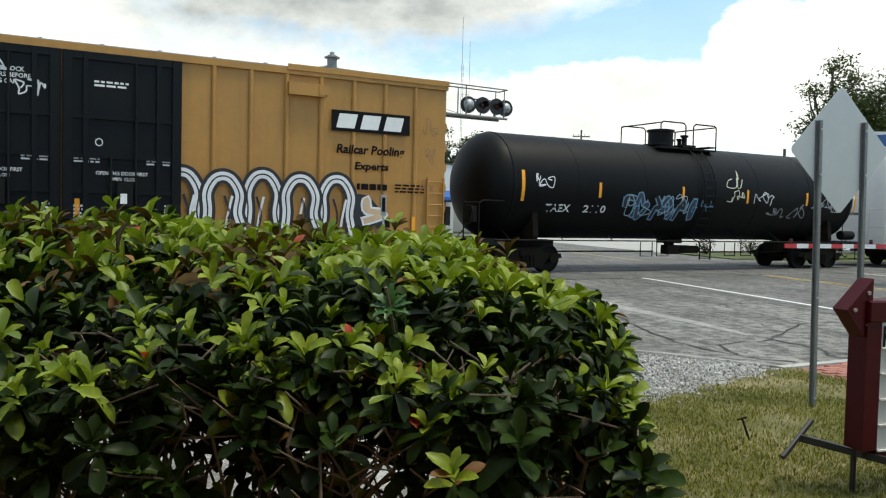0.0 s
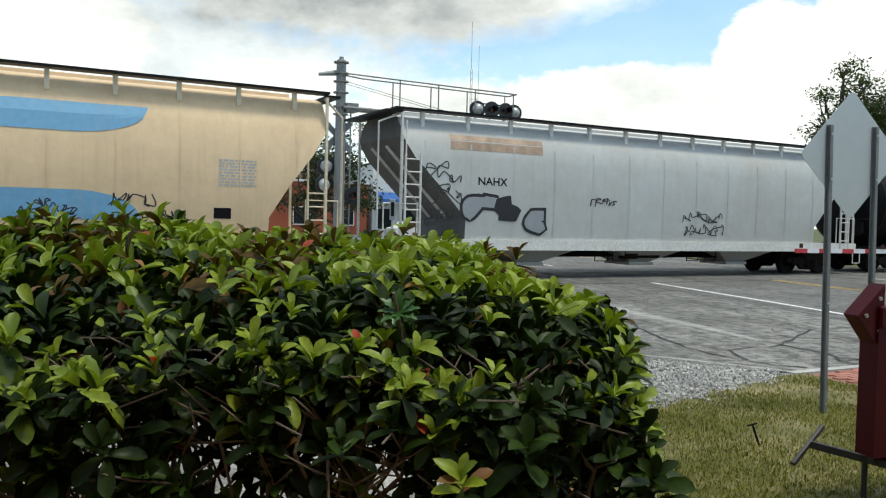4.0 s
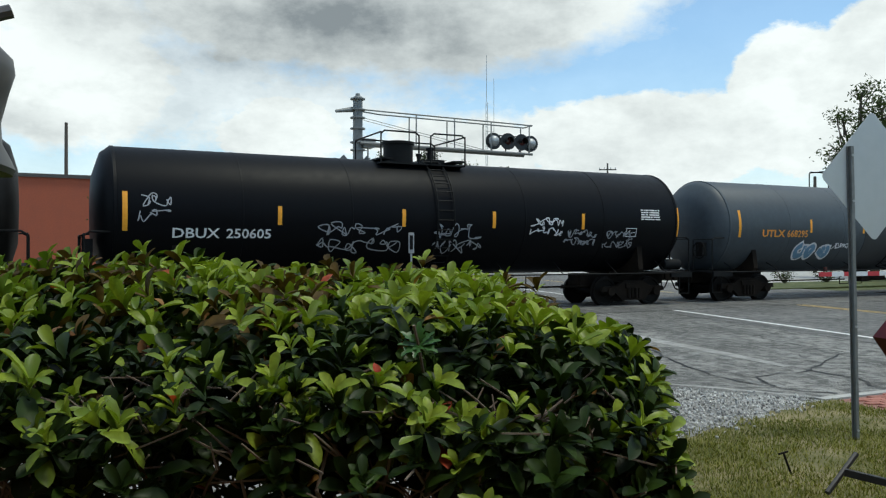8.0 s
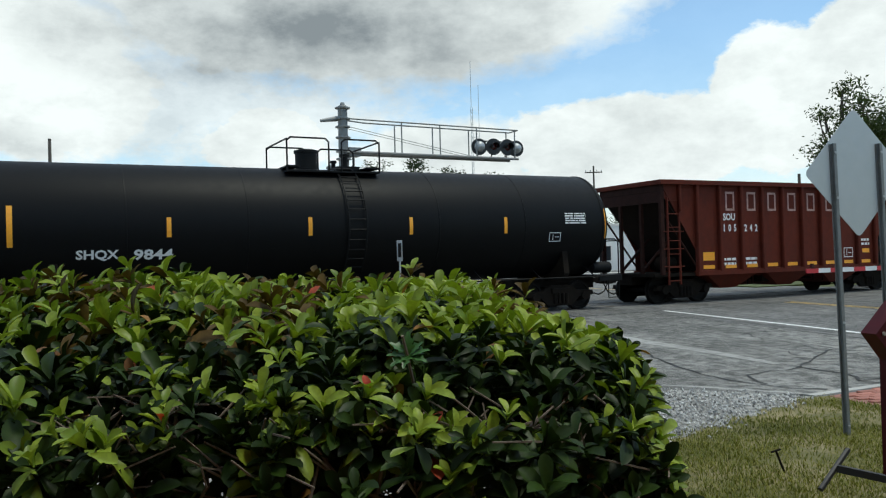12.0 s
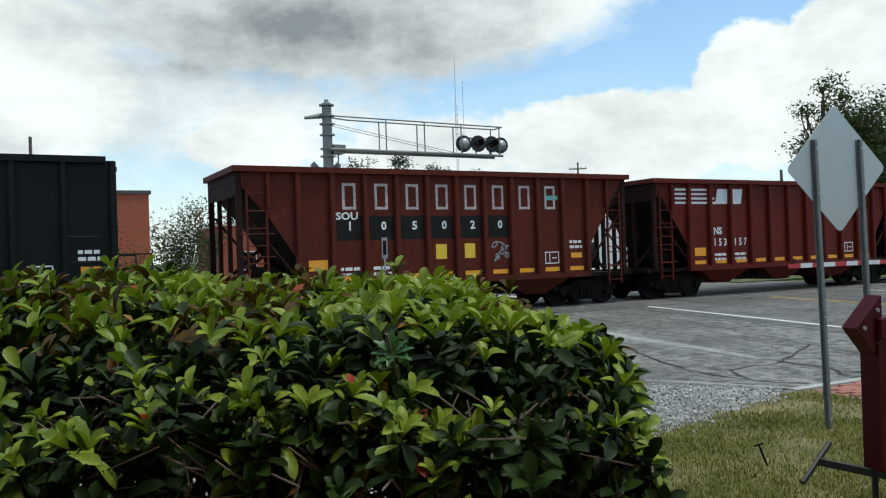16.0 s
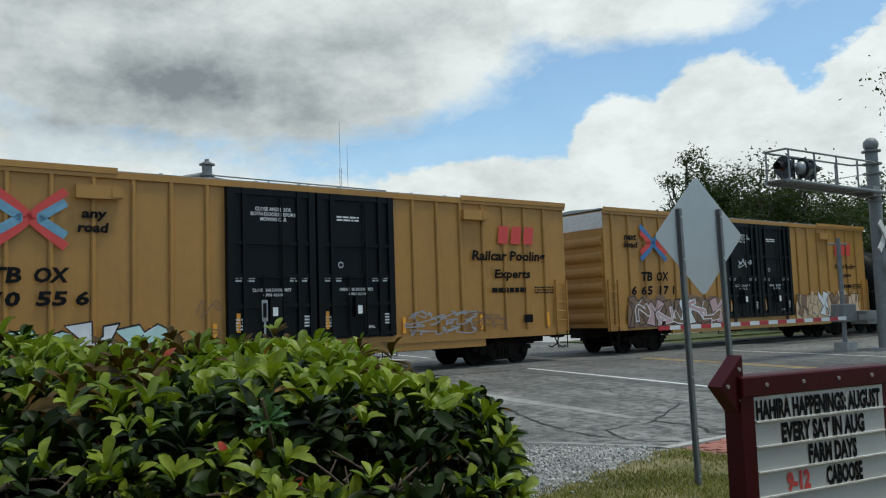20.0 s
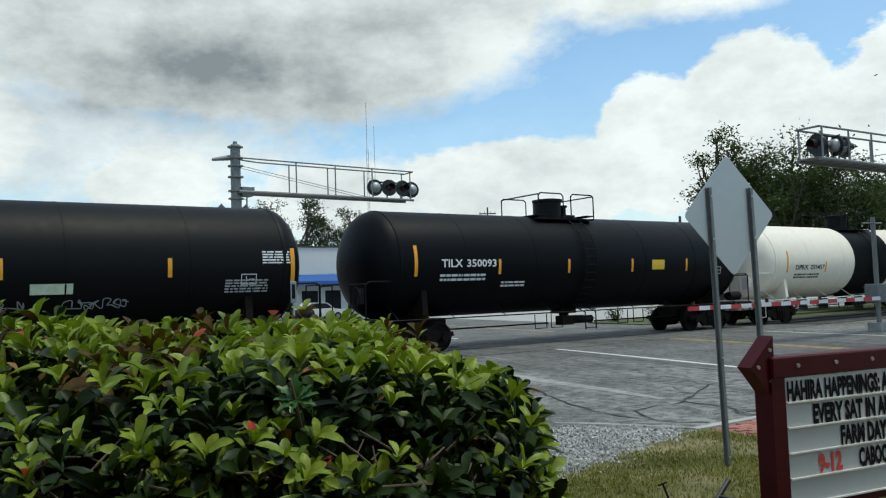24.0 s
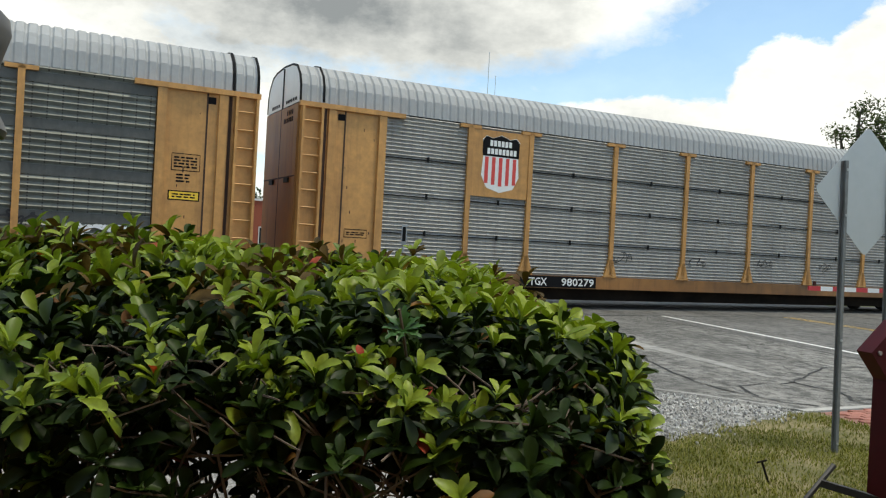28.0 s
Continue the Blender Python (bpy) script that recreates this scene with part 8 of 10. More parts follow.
def small_house(s, d, w, dep, hgt, wall, label, gable=False, windows=3):
    ob = thing("house" if gable else "shop_building", None, None, label, "building")
    part("wall", boxes([(0, w, 0, 0.25, 0, hgt), (0, w, dep - 0.25, dep, 0, hgt), (0, 0.25, 0.25, dep - 0.25, 0, hgt), (w - 0.25, w, 0.25, dep - 0.25, 0, hgt)]), wall, ob)
    if gable:
        part("roof", extrude_x([(-0.5, hgt), (dep / 2, hgt + dep * 0.28), (dep + 0.5, hgt), (dep + 0.5, hgt + 0.15), (dep / 2, hgt + dep * 0.28 + 0.18), (-0.5, hgt + 0.15)], -0.5, w + 0.5), M("brown shingle", (0.12, 0.08, 0.06), 0.9, vary=0.3, grain=8), ob)
    else:
        part("roof", box(0.1, w - 0.1, 0.1, dep - 0.1, hgt - 0.3, hgt - 0.2), COPING, ob)
        part("coping", boxes([(-0.1, w + 0.1, -0.1, 0.3, hgt, hgt + 0.18), (-0.1, 0.3, 0.3, dep + 0.1, hgt, hgt + 0.18), (w - 0.3, w + 0.1, 0.3, dep + 0.1, hgt, hgt + 0.18)]), WHITE_STEEL, ob)
    for k in range(windows):
        x = w * (k + 0.5) / windows
        win = part("window", box(x - 0.7, x + 0.7, -0.02, 0.0, 1.0, 2.4), GLASS_DARK, ob)
        part("frame", boxes([(x - 0.78, x - 0.7, -0.05, 0, 0.92, 2.48), (x + 0.7, x + 0.78, -0.05, 0, 0.92, 2.48), (x - 0.7, x + 0.7, -0.05, 0, 2.4, 2.48), (x - 0.7, x + 0.7, -0.07, 0, 0.92, 1.0)]), WHITE_STEEL, win)
    return placed(ob, s, d)


brick_building()
small_house(15.5, 66, 12, 10, 4.6, BRICK_WALL, "small brick shop with a white parapet")
small_house(41, 62, 30, 12, 4.4, WHITE_WALL, "long low white metal building behind the track", False, 5)
small_house(24, 80, 12, 10, 3.6, WHITE_WALL, "white house with a brown shingle roof", True)


def awning_store(s, d, w, dep, hgt):
    ob = thing("store_building", None, None, "white clapboard store with a blue awning", "building")
    part("wall", boxes([(0, w, 0, 0.25, 0, hgt), (0, w, dep - 0.25, dep, 0, hgt), (0, 0.25, 0.25, dep - 0.25, 0, hgt), (w - 0.25, w, 0.25, dep - 0.25, 0, hgt)]), WHITE_WALL, ob)
    part("roof", box(0.1, w - 0.1, 0.1, dep - 0.1, hgt - 0.3, hgt - 0.2), COPING, ob)
    part("coping", boxes([(-0.1, w + 0.1, -0.12, 0.3, hgt, hgt + 0.14), (-0.1, 0.3, 0.3, dep + 0.1, hgt, hgt + 0.14), (w - 0.3, w + 0.1, 0.3, dep + 0.1, hgt, hgt + 0.14)]), COPING, ob)
    data = mesh_of(extrude_x([(0.0, 0.0), (-0.035, 0.0), (-0.008, 0.215), (0.0, 0.215)], 0, w), WHITE_WALL)
    for k in range(11):                                     # clapboards over the awning
        b = new("clapboard", data)
        b.parent = ob
        b.location = (0, -0.002, 4.05 + 0.22 * k)
    part("awning", extrude_x([(0.0, 3.95), (-1.3, 3.35), (-1.32, 3.0), (-1.28, 3.0), (-1.26, 3.3), (0.0, 3.87)], 0.3, w - 0.3), M("blue awning cloth", (0.022, 0.10, 0.34), 0.7, vary=0.15, streak=0.2, dirt_rgb=(0.05, 0.14, 0.32)), ob, "blue canvas awning")
    for x in (0.3, w / 2 - 0.03, w - 0.36):
        part("awning_bracket", boxes([(x, x + 0.05, -1.25, -0.02, 3.22, 3.27)]), SIGNAL_GREY, ob)
    n = 4
    for k in range(n):
        x0, x1 = w * k / n + 0.35, w * (k + 1) / n - 0.35
        win = part("window", box(x0, x1, -0.02, -0.003, 0.7 if k != 1 else 0.08, 2.5), GLASS_DARK, ob)
        z0 = 0.62 if k != 1 else 0.0
        part("frame", boxes([(x0 - 0.08, x0, -0.05, -0.003, z0, 2.58), (x1, x1 + 0.08, -0.05, -0.003, z0, 2.58), (x0, x1, -0.05, -0.003, 2.5, 2.58), (x0, x1, -0.06, -0.003, z0, z0 + 0.08)]), WHITE_STEEL, win)
    return placed(ob, s, d)


def parked_car(s, d, turn):
    ob = thing("parked_car", None, None, "white parked car in front of the store", "car")
    low = [(-2.2, 0.32), (2.15, 0.32), (2.22, 0.55), (2.15, 0.82), (1.2, 0.92), (-1.9, 0.95), (-2.25, 0.85), (-2.28, 0.5)]
    top = [(1.15, 0.915), (0.45, 1.42), (-1.0, 1.46), (-1.85, 0.945)]
    body = plate_xz(low, -0.86, 0.86)
    bmesh.ops.bevel(body, geom=body.edges[:], offset=0.05, segments=2, affect="EDGES")
    part("body", body, WHITE_STEEL, ob, smooth=True)
    part("cabin", plate_xz(top, -0.74, 0.74), WHITE_STEEL, ob)
    for y in (-1, 1):
        for a in ([(0.95, 0.97), (0.4, 1.36), (-0.2, 1.38), (-0.2, 0.97)], [(-0.28, 0.97), (-0.28, 1.38), (-0.95, 1.39), (-1.6, 0.98)]):
            part("side_window", plate_xz(a, *sorted((y * 0.735, y * 0.75))), GLASS_DARK, ob)
        for x in (-1.35, 1.35):
            w = bmesh.new()
            rod(w, (x, y * 0.68, 0.32), (x, y * 0.88, 0.32), 0.32, 18)
            wheel = part("wheel", w, BLACK_STEEL, ob)
            rim = bmesh.new()
            rod(rim, (x, y * 0.87, 0.32), (x, y * 0.89, 0.32), 0.19, 14)
            part("rim", rim, SIGNAL_GREY, wheel)
    part("bumper", boxes([(2.2, 2.28, -0.75, 0.75, 0.36, 0.52), (-2.34, -2.26, -0.75, 0.75, 0.36, 0.55)]), WHITE_STEEL, ob)
    return placed(ob, s, d, 0.006, turn)


awning_store(28.0, 66, 9.2, 10, 6.4)
parked_car(29.0, 59.4, 4)


# unseen brick block added behind the camera to keep sky light off hedge and sign
shade_block = thing("shade_building", None, None, "unseen plain brick building added to shade the hedge and lawn", "building")
part("wall", boxes([(-11, 10, -2.8, -2.5, 0, 5.2), (-11, 10, -9.0, -8.7, 0, 5.2), (-11, -10.7, -8.7, -2.8, 0, 5.2), (9.7, 10, -8.7, -2.8, 0, 5.2)]), BRICK_WALL, shade_block)
part("roof", box(-11.2, 10.2, -9.2, -2.3, 5.2, 5.35), COPING, shade_block)

# ---- foliage ----
def leaf_shader(name, young, old, rough=0.5, trans=0.25, spec=0.25):
    m = bpy.data.materials.new(name)
    m.use_nodes = True
    nt = m.node_tree
    b = nt.nodes["Principled BSDF"]
    geo = nt.nodes.new("ShaderNodeNewGeometry")
    tc = nt.nodes.new("ShaderNodeTexCoord")
    n = node(nt, "ShaderNodeTexNoise", Scale=1.1, Detail=3.0)
    wire(nt, tc.outputs["Object"], n.inputs["Vector"])
    f = mathn(nt, "ADD", mathn(nt, "MULTIPLY", geo.outputs["Random Per Island"], 0.75), mathn(nt, "MULTIPLY", mathn(nt, "SUBTRACT", n.outputs[0], 0.4), 0.9), True)
    col = mixc(nt, f, old, young)
    spot = node(nt, "ShaderNodeTexNoise", Scale=55.0, Detail=3.0)
    wire(nt, tc.outputs["Object"], spot.inputs["Vector"])
    col = mixc(nt, ramp(nt, spot.outputs[0], [(0.40, 0.45), (0.60, 0.0)]), col, tuple(c * 0.35 for c in young))
    wire(nt, col, b.inputs["Base Color"])
    b.inputs["Roughness"].default_value = rough
    b.inputs["Specular IOR Level"].default_value = spec
    tr = nt.nodes.new("ShaderNodeBsdfTranslucent")
    wire(nt, mixc(nt, 1.0, col, (1.0, 1.1, 0.5), "MULTIPLY"), tr.inputs[0])
    mx = nt.nodes.new("ShaderNodeMixShader")
    mx.inputs[0].default_value = trans
    wire(nt, b.outputs[0], mx.inputs[1])
    wire(nt, tr.outputs[0], mx.inputs[2])
    wire(nt, mx.outputs[0], nt.nodes["Material Output"].inputs[0])
    return m


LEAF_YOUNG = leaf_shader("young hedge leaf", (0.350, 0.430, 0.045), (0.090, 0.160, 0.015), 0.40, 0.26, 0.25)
# mature leaf green, taken near black to carry the shade in the gaps
LEAF_MATURE_SHADE = leaf_shader("mature hedge leaf with painted shade", (0.034, 0.066, 0.008), (0.004, 0.009, 0.002), 0.46, 0.08, 0.16)
LEAF_OLD = leaf_shader("ageing hedge leaf", (0.36, 0.19, 0.05), (0.14, 0.06, 0.025), 0.5)
LEAF_BRONZE = leaf_shader("bronze hedge leaf", (0.135, 0.085, 0.022), (0.055, 0.038, 0.012), 0.5, 0.2, 0.12)
LEAF_RED = leaf_shader("red hedge leaf", (0.48, 0.05, 0.03), (0.35, 0.10, 0.03), 0.45)
LEAF_TREE = leaf_shader("tree leaf", (0.085, 0.115, 0.030), (0.016, 0.030, 0.009), 0.5, 0.35)
LEAF_FAR = leaf_shader("far tree leaf", (0.06, 0.085, 0.028), (0.014, 0.026, 0.011), 0.55)
LEAF_PINK = leaf_shader("crape myrtle flower", (0.50, 0.03, 0.05), (0.30, 0.02, 0.04), 0.6)


def leaf_soup(places, size, rnd, mats, cut=0.42):
    """Many small leaves, each a bent four-sided blade; places are (point, spread)."""
    verts, faces, idx = [], [], []
    for p, mi in places:
        a = Vector((rnd.gauss(0, 1), rnd.gauss(0, 1), rnd.gauss(0, 0.8))).normalized()
        b = a.cross(Vector((rnd.gauss(0, 1), rnd.gauss(0, 1), rnd.gauss(0, 1)))).normalized()
        c = a.cross(b)
        L = size * rnd.uniform(0.7, 1.3)
        k = len(verts)
        verts += [p, p + a * L * 0.5 + b * L * cut * 0.5 + c * L * 0.06, p + a * L, p + a * L * 0.5 - b * L * cut * 0.5 + c * L * 0.06]
        faces.append((k, k + 1, k + 2, k + 3))
        idx.append(mi)
    me = bpy.data.meshes.new("leaves")
    me.from_pydata([tuple(v) for v in verts], [], faces)
    for m in mats:
        me.materials.append(m)
    me.polygons.foreach_set("material_index", idx)
    me.update()
    return me


def limb(bm, a, b, r0, r1, n=7, bend=0.06, rnd=random):
    mid = (Vector(a) + Vector(b)) / 2 + Vector((rnd.uniform(-1, 1), rnd.uniform(-1, 1), rnd.uniform(-0.4, 0.6))) * bend * (Vector(b) - Vector(a)).length
    rod(bm, a, mid, r0, n, (r0 + r1) / 2)
    rod(bm, mid, b, (r0 + r1) / 2, n, r1)


def tree(pos, height, spread, label, seed, leaves=2600, size=0.22, leaf=None, base=0.35, lumps=9, open_=1.0):
    rnd = random.Random(seed)
    ob = thing("tree", None, None, label, "tree")
    wood = bmesh.new()
    fork = height * base
    rod(wood, (0, 0, -0.1), (0, 0, fork), height * 0.028, 10, height * 0.02)
    tips = []
    for k in range(lumps):
        a = k * 2.4 + rnd.uniform(-0.4, 0.4)
        rr = spread * rnd.uniform(0.35, 1.0)
        z = height * rnd.uniform(base + 0.18, 0.97) - 0.12 * height * (rr / spread) ** 2
        tip = Vector((math.cos(a) * rr, math.sin(a) * rr, z))
        limb(wood, (0, 0, fork * rnd.uniform(0.75, 1.0)), tip, height * 0.014, height * 0.004, 6, 0.12, rnd)
        tips.append(tip)
        for _ in range(4):
            q = tip + Vector((rnd.gauss(0, 1), rnd.gauss(0, 1), rnd.gauss(0.3, 0.7))) * spread * 0.28
            limb(wood, tip.lerp(Vector((0, 0, fork)), rnd.uniform(0, 0.4)), q, height * 0.005, height * 0.0015, 5, 0.1, rnd)
            tips.append(q)
    part("trunk", wood, BARK, ob)
    places = []
    for k in range(leaves):
        t = tips[rnd.randrange(len(tips))]
        g = Vector((rnd.gauss(0, 1), rnd.gauss(0, 1), rnd.gauss(0, 0.75))) * spread * 0.15 * open_
        places.append((t + g, 0))
    part("crown", leaf_soup(places, size, rnd, [leaf or LEAF_TREE]), None, ob)
    ob.location = pos
    return ob


def polar(az, dist, z=0.0):
    return Vector((dist * math.sin(radians(az)), dist * math.cos(radians(az)), z))


def build_trees():
    big = "broad oak with a ragged dark green crown"
    for az, dist, hgt, spr, seed in ((24.9, 58, 12.5, 1.1, 1), (27.0, 58, 12.3, 1.6, 9), (26.0, 57, 11.0, 1.5, 13), (28.9, 58, 11.4, 2.0, 14), (31.2, 56, 10.2, 3.0, 2), (30.0, 54, 9.4, 2.6, 10), (33.2, 55, 9.6, 2.8, 12), (35.6, 54, 8.8, 3.2, 3), (40.5, 50, 9.0, 4.0, 4), (29.8, 72, 10.2, 3.0, 5), (34, 72, 10.6, 3.6, 6), (46, 48, 9.0, 4.5, 7), (38.5, 60, 9.2, 3.5, 8)):
        tree(polar(az, dist), hgt, spr, big, seed, 6200 if spr > 1.8 else 5200, 0.26 if spr > 1.8 else 0.24, None, 0.16, 17, 1.15 if spr > 2 else 2.1)
    tree(polar(45.6, 24), 8.6, 2.4, "near oak with leafy twigs over the road", 11, 5200, 0.14, None, 0.3, 15)
    for az, dist, hgt, spr, seed in ((-4.5, 95, 15.0, 3.0, 21), (-2.9, 97, 13.6, 2.5, 22), (-1.4, 99, 11.8, 2.6, 19), (0.7, 95, 13.4, 2.4, 23), (1.9, 96, 12.6, 2.4, 20), (-8.5, 60, 7.0, 2.4, 18), (-10.2, 62, 7.0, 2.6, 24), (-15.6, 75, 6.8, 3, 25), (-13.2, 72, 6.0, 2.6, 26), (18.3, 130, 12.3, 2.4, 27), (16, 125, 9.6, 4, 28), (20.6, 125, 9.2, 4, 29), (-26.5, 78, 7.4, 3, 31), (-24.2, 80, 7.2, 3, 32), (-8.5, 110, 8, 4, 33), (5, 130, 8.6, 5, 34), (9, 130, 8.8, 5, 35), (13, 140, 8.8, 5, 36)):
        tree(polar(az, dist), hgt, spr, "distant tree with a thin green crown", seed, 3600 if hgt > 11 else 2400, 0.34, LEAF_FAR, 0.2, 14, 1.1)


def shrub(pos, r, hgt, label, seed, leaf, n=900, size=0.1, flowers=None):
    rnd = random.Random(seed)
    ob = thing("shrub", None, None, label, "shrub")
    wood = bmesh.new()
    places = []
    for k in range(14):
        a = rnd.random() * math.tau
        tip = Vector((math.cos(a) * r * rnd.uniform(0.2, 1), math.sin(a) * r * rnd.uniform(0.2, 1), hgt * rnd.uniform(0.45, 1.0)))
        limb(wood, (0, 0, 0), tip, 0.03, 0.008, 5, 0.1, rnd)
        for _ in range(n // 14):
            f = rnd.uniform(0.35, 1.05)
            p = tip * f + Vector((rnd.gauss(0, 1), rnd.gauss(0, 1), rnd.gauss(0, 1))) * r * 0.2
            places.append((p, 1 if flowers and p.z > hgt * 0.72 and rnd.random() < 0.8 else 0))
    part("stem", wood, BARK, ob)
    part("foliage", leaf_soup(places, size, rnd, [leaf] + ([flowers] if flowers else [])), None, ob)
    ob.location = pos
    return ob


build_trees()
shrub(polar(-23.7, 33), 1.2, 3.5, "loose dark shrub beside the brick building", 41, LEAF_TREE, 1600, 0.12)
shrub(polar(-20.8, 36), 1.6, 2.4, "loose dark shrub beside the brick building", 42, LEAF_TREE, 1600, 0.12)
shrub(polar(-16.7, 50), 1.3, 4.9, "red-flowering crape myrtle behind the track", 43, LEAF_FAR, 1500, 0.16, LEAF_PINK)
shrub(polar(-18.6, 46), 1.9, 4.7, "dark rounded shrub behind the track", 44, LEAF_TREE, 3600, 0.18)
for k in range(7):
    shrub(at(31 + 3.2 * k, 29.0), 0.7, 0.75, "low clipped shrub on the verge", 50 + k, LEAF_TREE, 420, 0.1)


# ---- poles, mast, signals ----
def utility_pole(pos, hgt, label, arm=True):
    ob = thing("utility_pole", None, None, label, "pole")
    bm = bmesh.new()
    rod(bm, (0, 0, -0.2), (0, 0, hgt), 0.16, 10, 0.11)
    part("pole", bm, TIMBER, ob)
    if arm:
        part("crossarm", boxes([(-1.1, 1.1, -0.06, 0.06, hgt - 0.9, hgt - 0.76)]), TIMBER, ob)
        ins = bmesh.new()
        for x in (-1.0, -0.4, 0.4, 1.0):
            rod(ins, (x, 0, hgt - 0.76), (x, 0, hgt - 0.55), 0.05, 8)
        part("insulators", ins, GALV, ob)
    ob.location = pos
    return ob


utility_pole(polar(-27.4, 62), 10.7, "bare weathered timber pole behind the brick building", False)
utility_pole(polar(9.33, 105), 13.0, "distant utility pole with a short crossarm")
utility_pole(polar(22.6, 70), 7.6, "thin dark lamp pole behind the white building", False)


def radio_mast():
    ob = thing("radio_mast", None, None, "slender lattice radio mast with whip antennas", "mast")
    bm = bmesh.new()
    for k in range(3):
        a = k * math.tau / 3
        rod(bm, (0.18 * math.cos(a), 0.18 * math.sin(a), 0), (0.18 * math.cos(a), 0.18 * math.sin(a), 24), 0.035, 5)
    for k in range(24):
        for j in range(3):
            a, b = j * math.tau / 3, (j + 1) * math.tau / 3
            rod(bm, (0.18 * math.cos(a), 0.18 * math.sin(a), k), (0.18 * math.cos(b), 0.18 * math.sin(b), k + 1), 0.02, 4)
    part("lattice", bm, GALV, ob)
    w = bmesh.new()
    rod(w, (0, 0, 24), (0, 0, 31), 0.04, 6)
    rod(w, (1.1, 0, 19.5), (1.1, 0, 27.5), 0.035, 6)
    rod(w, (0, 0, 19.6), (1.1, 0, 19.6), 0.03, 6)
    part("whip", w, GALV, ob)
    ob.location = polar(0.85, 120)


radio_mast()


def signal_lamp(parent, x, y, z, face, size=1.0):
    """A crossing lamp: round backboard, hood and lens; face turns it about z."""
    back = part("backboard", lathe([(-0.02, 0.02), (-0.02, 0.36), (0.02, 0.36), (0.03, 0.34), (0.03, 0.02)], "y", 28), SIGNAL_BLACK, parent, "black round lamp backboard")
    back.location, back.rotation_euler.z, back.scale = (x, y, z), face, (size, size, size)
    part("housing", lathe([(0.03, 0.24), (0.14, 0.22), (0.22, 0.15), (0.26, 0.05)], "y", 20), GALV, back, "grey domed lamp housing", True)
    part("lens", lathe([(-0.05, 0.02), (-0.045, 0.1), (-0.02, 0.15)], "y", 20), LENS, back, smooth=True)
    hood = bmesh.new()
    for k in range(14):
        a, b = math.radians(-20 + k * 220 / 14), math.radians(-20 + (k + 1) * 220 / 14)
        r = 0.165
        v = [hood.verts.new(p) for p in ((r * math.cos(a), -0.02, r * math.sin(a)), (r * math.cos(b), -0.02, r * math.sin(b)), (r * math.cos(b), -0.30, r * math.sin(b)), (r * math.cos(a), -0.30, r * math.sin(a)))]
        hood.faces.new(v)
    part("hood", hood, SIGNAL_BLACK, back)
    return back


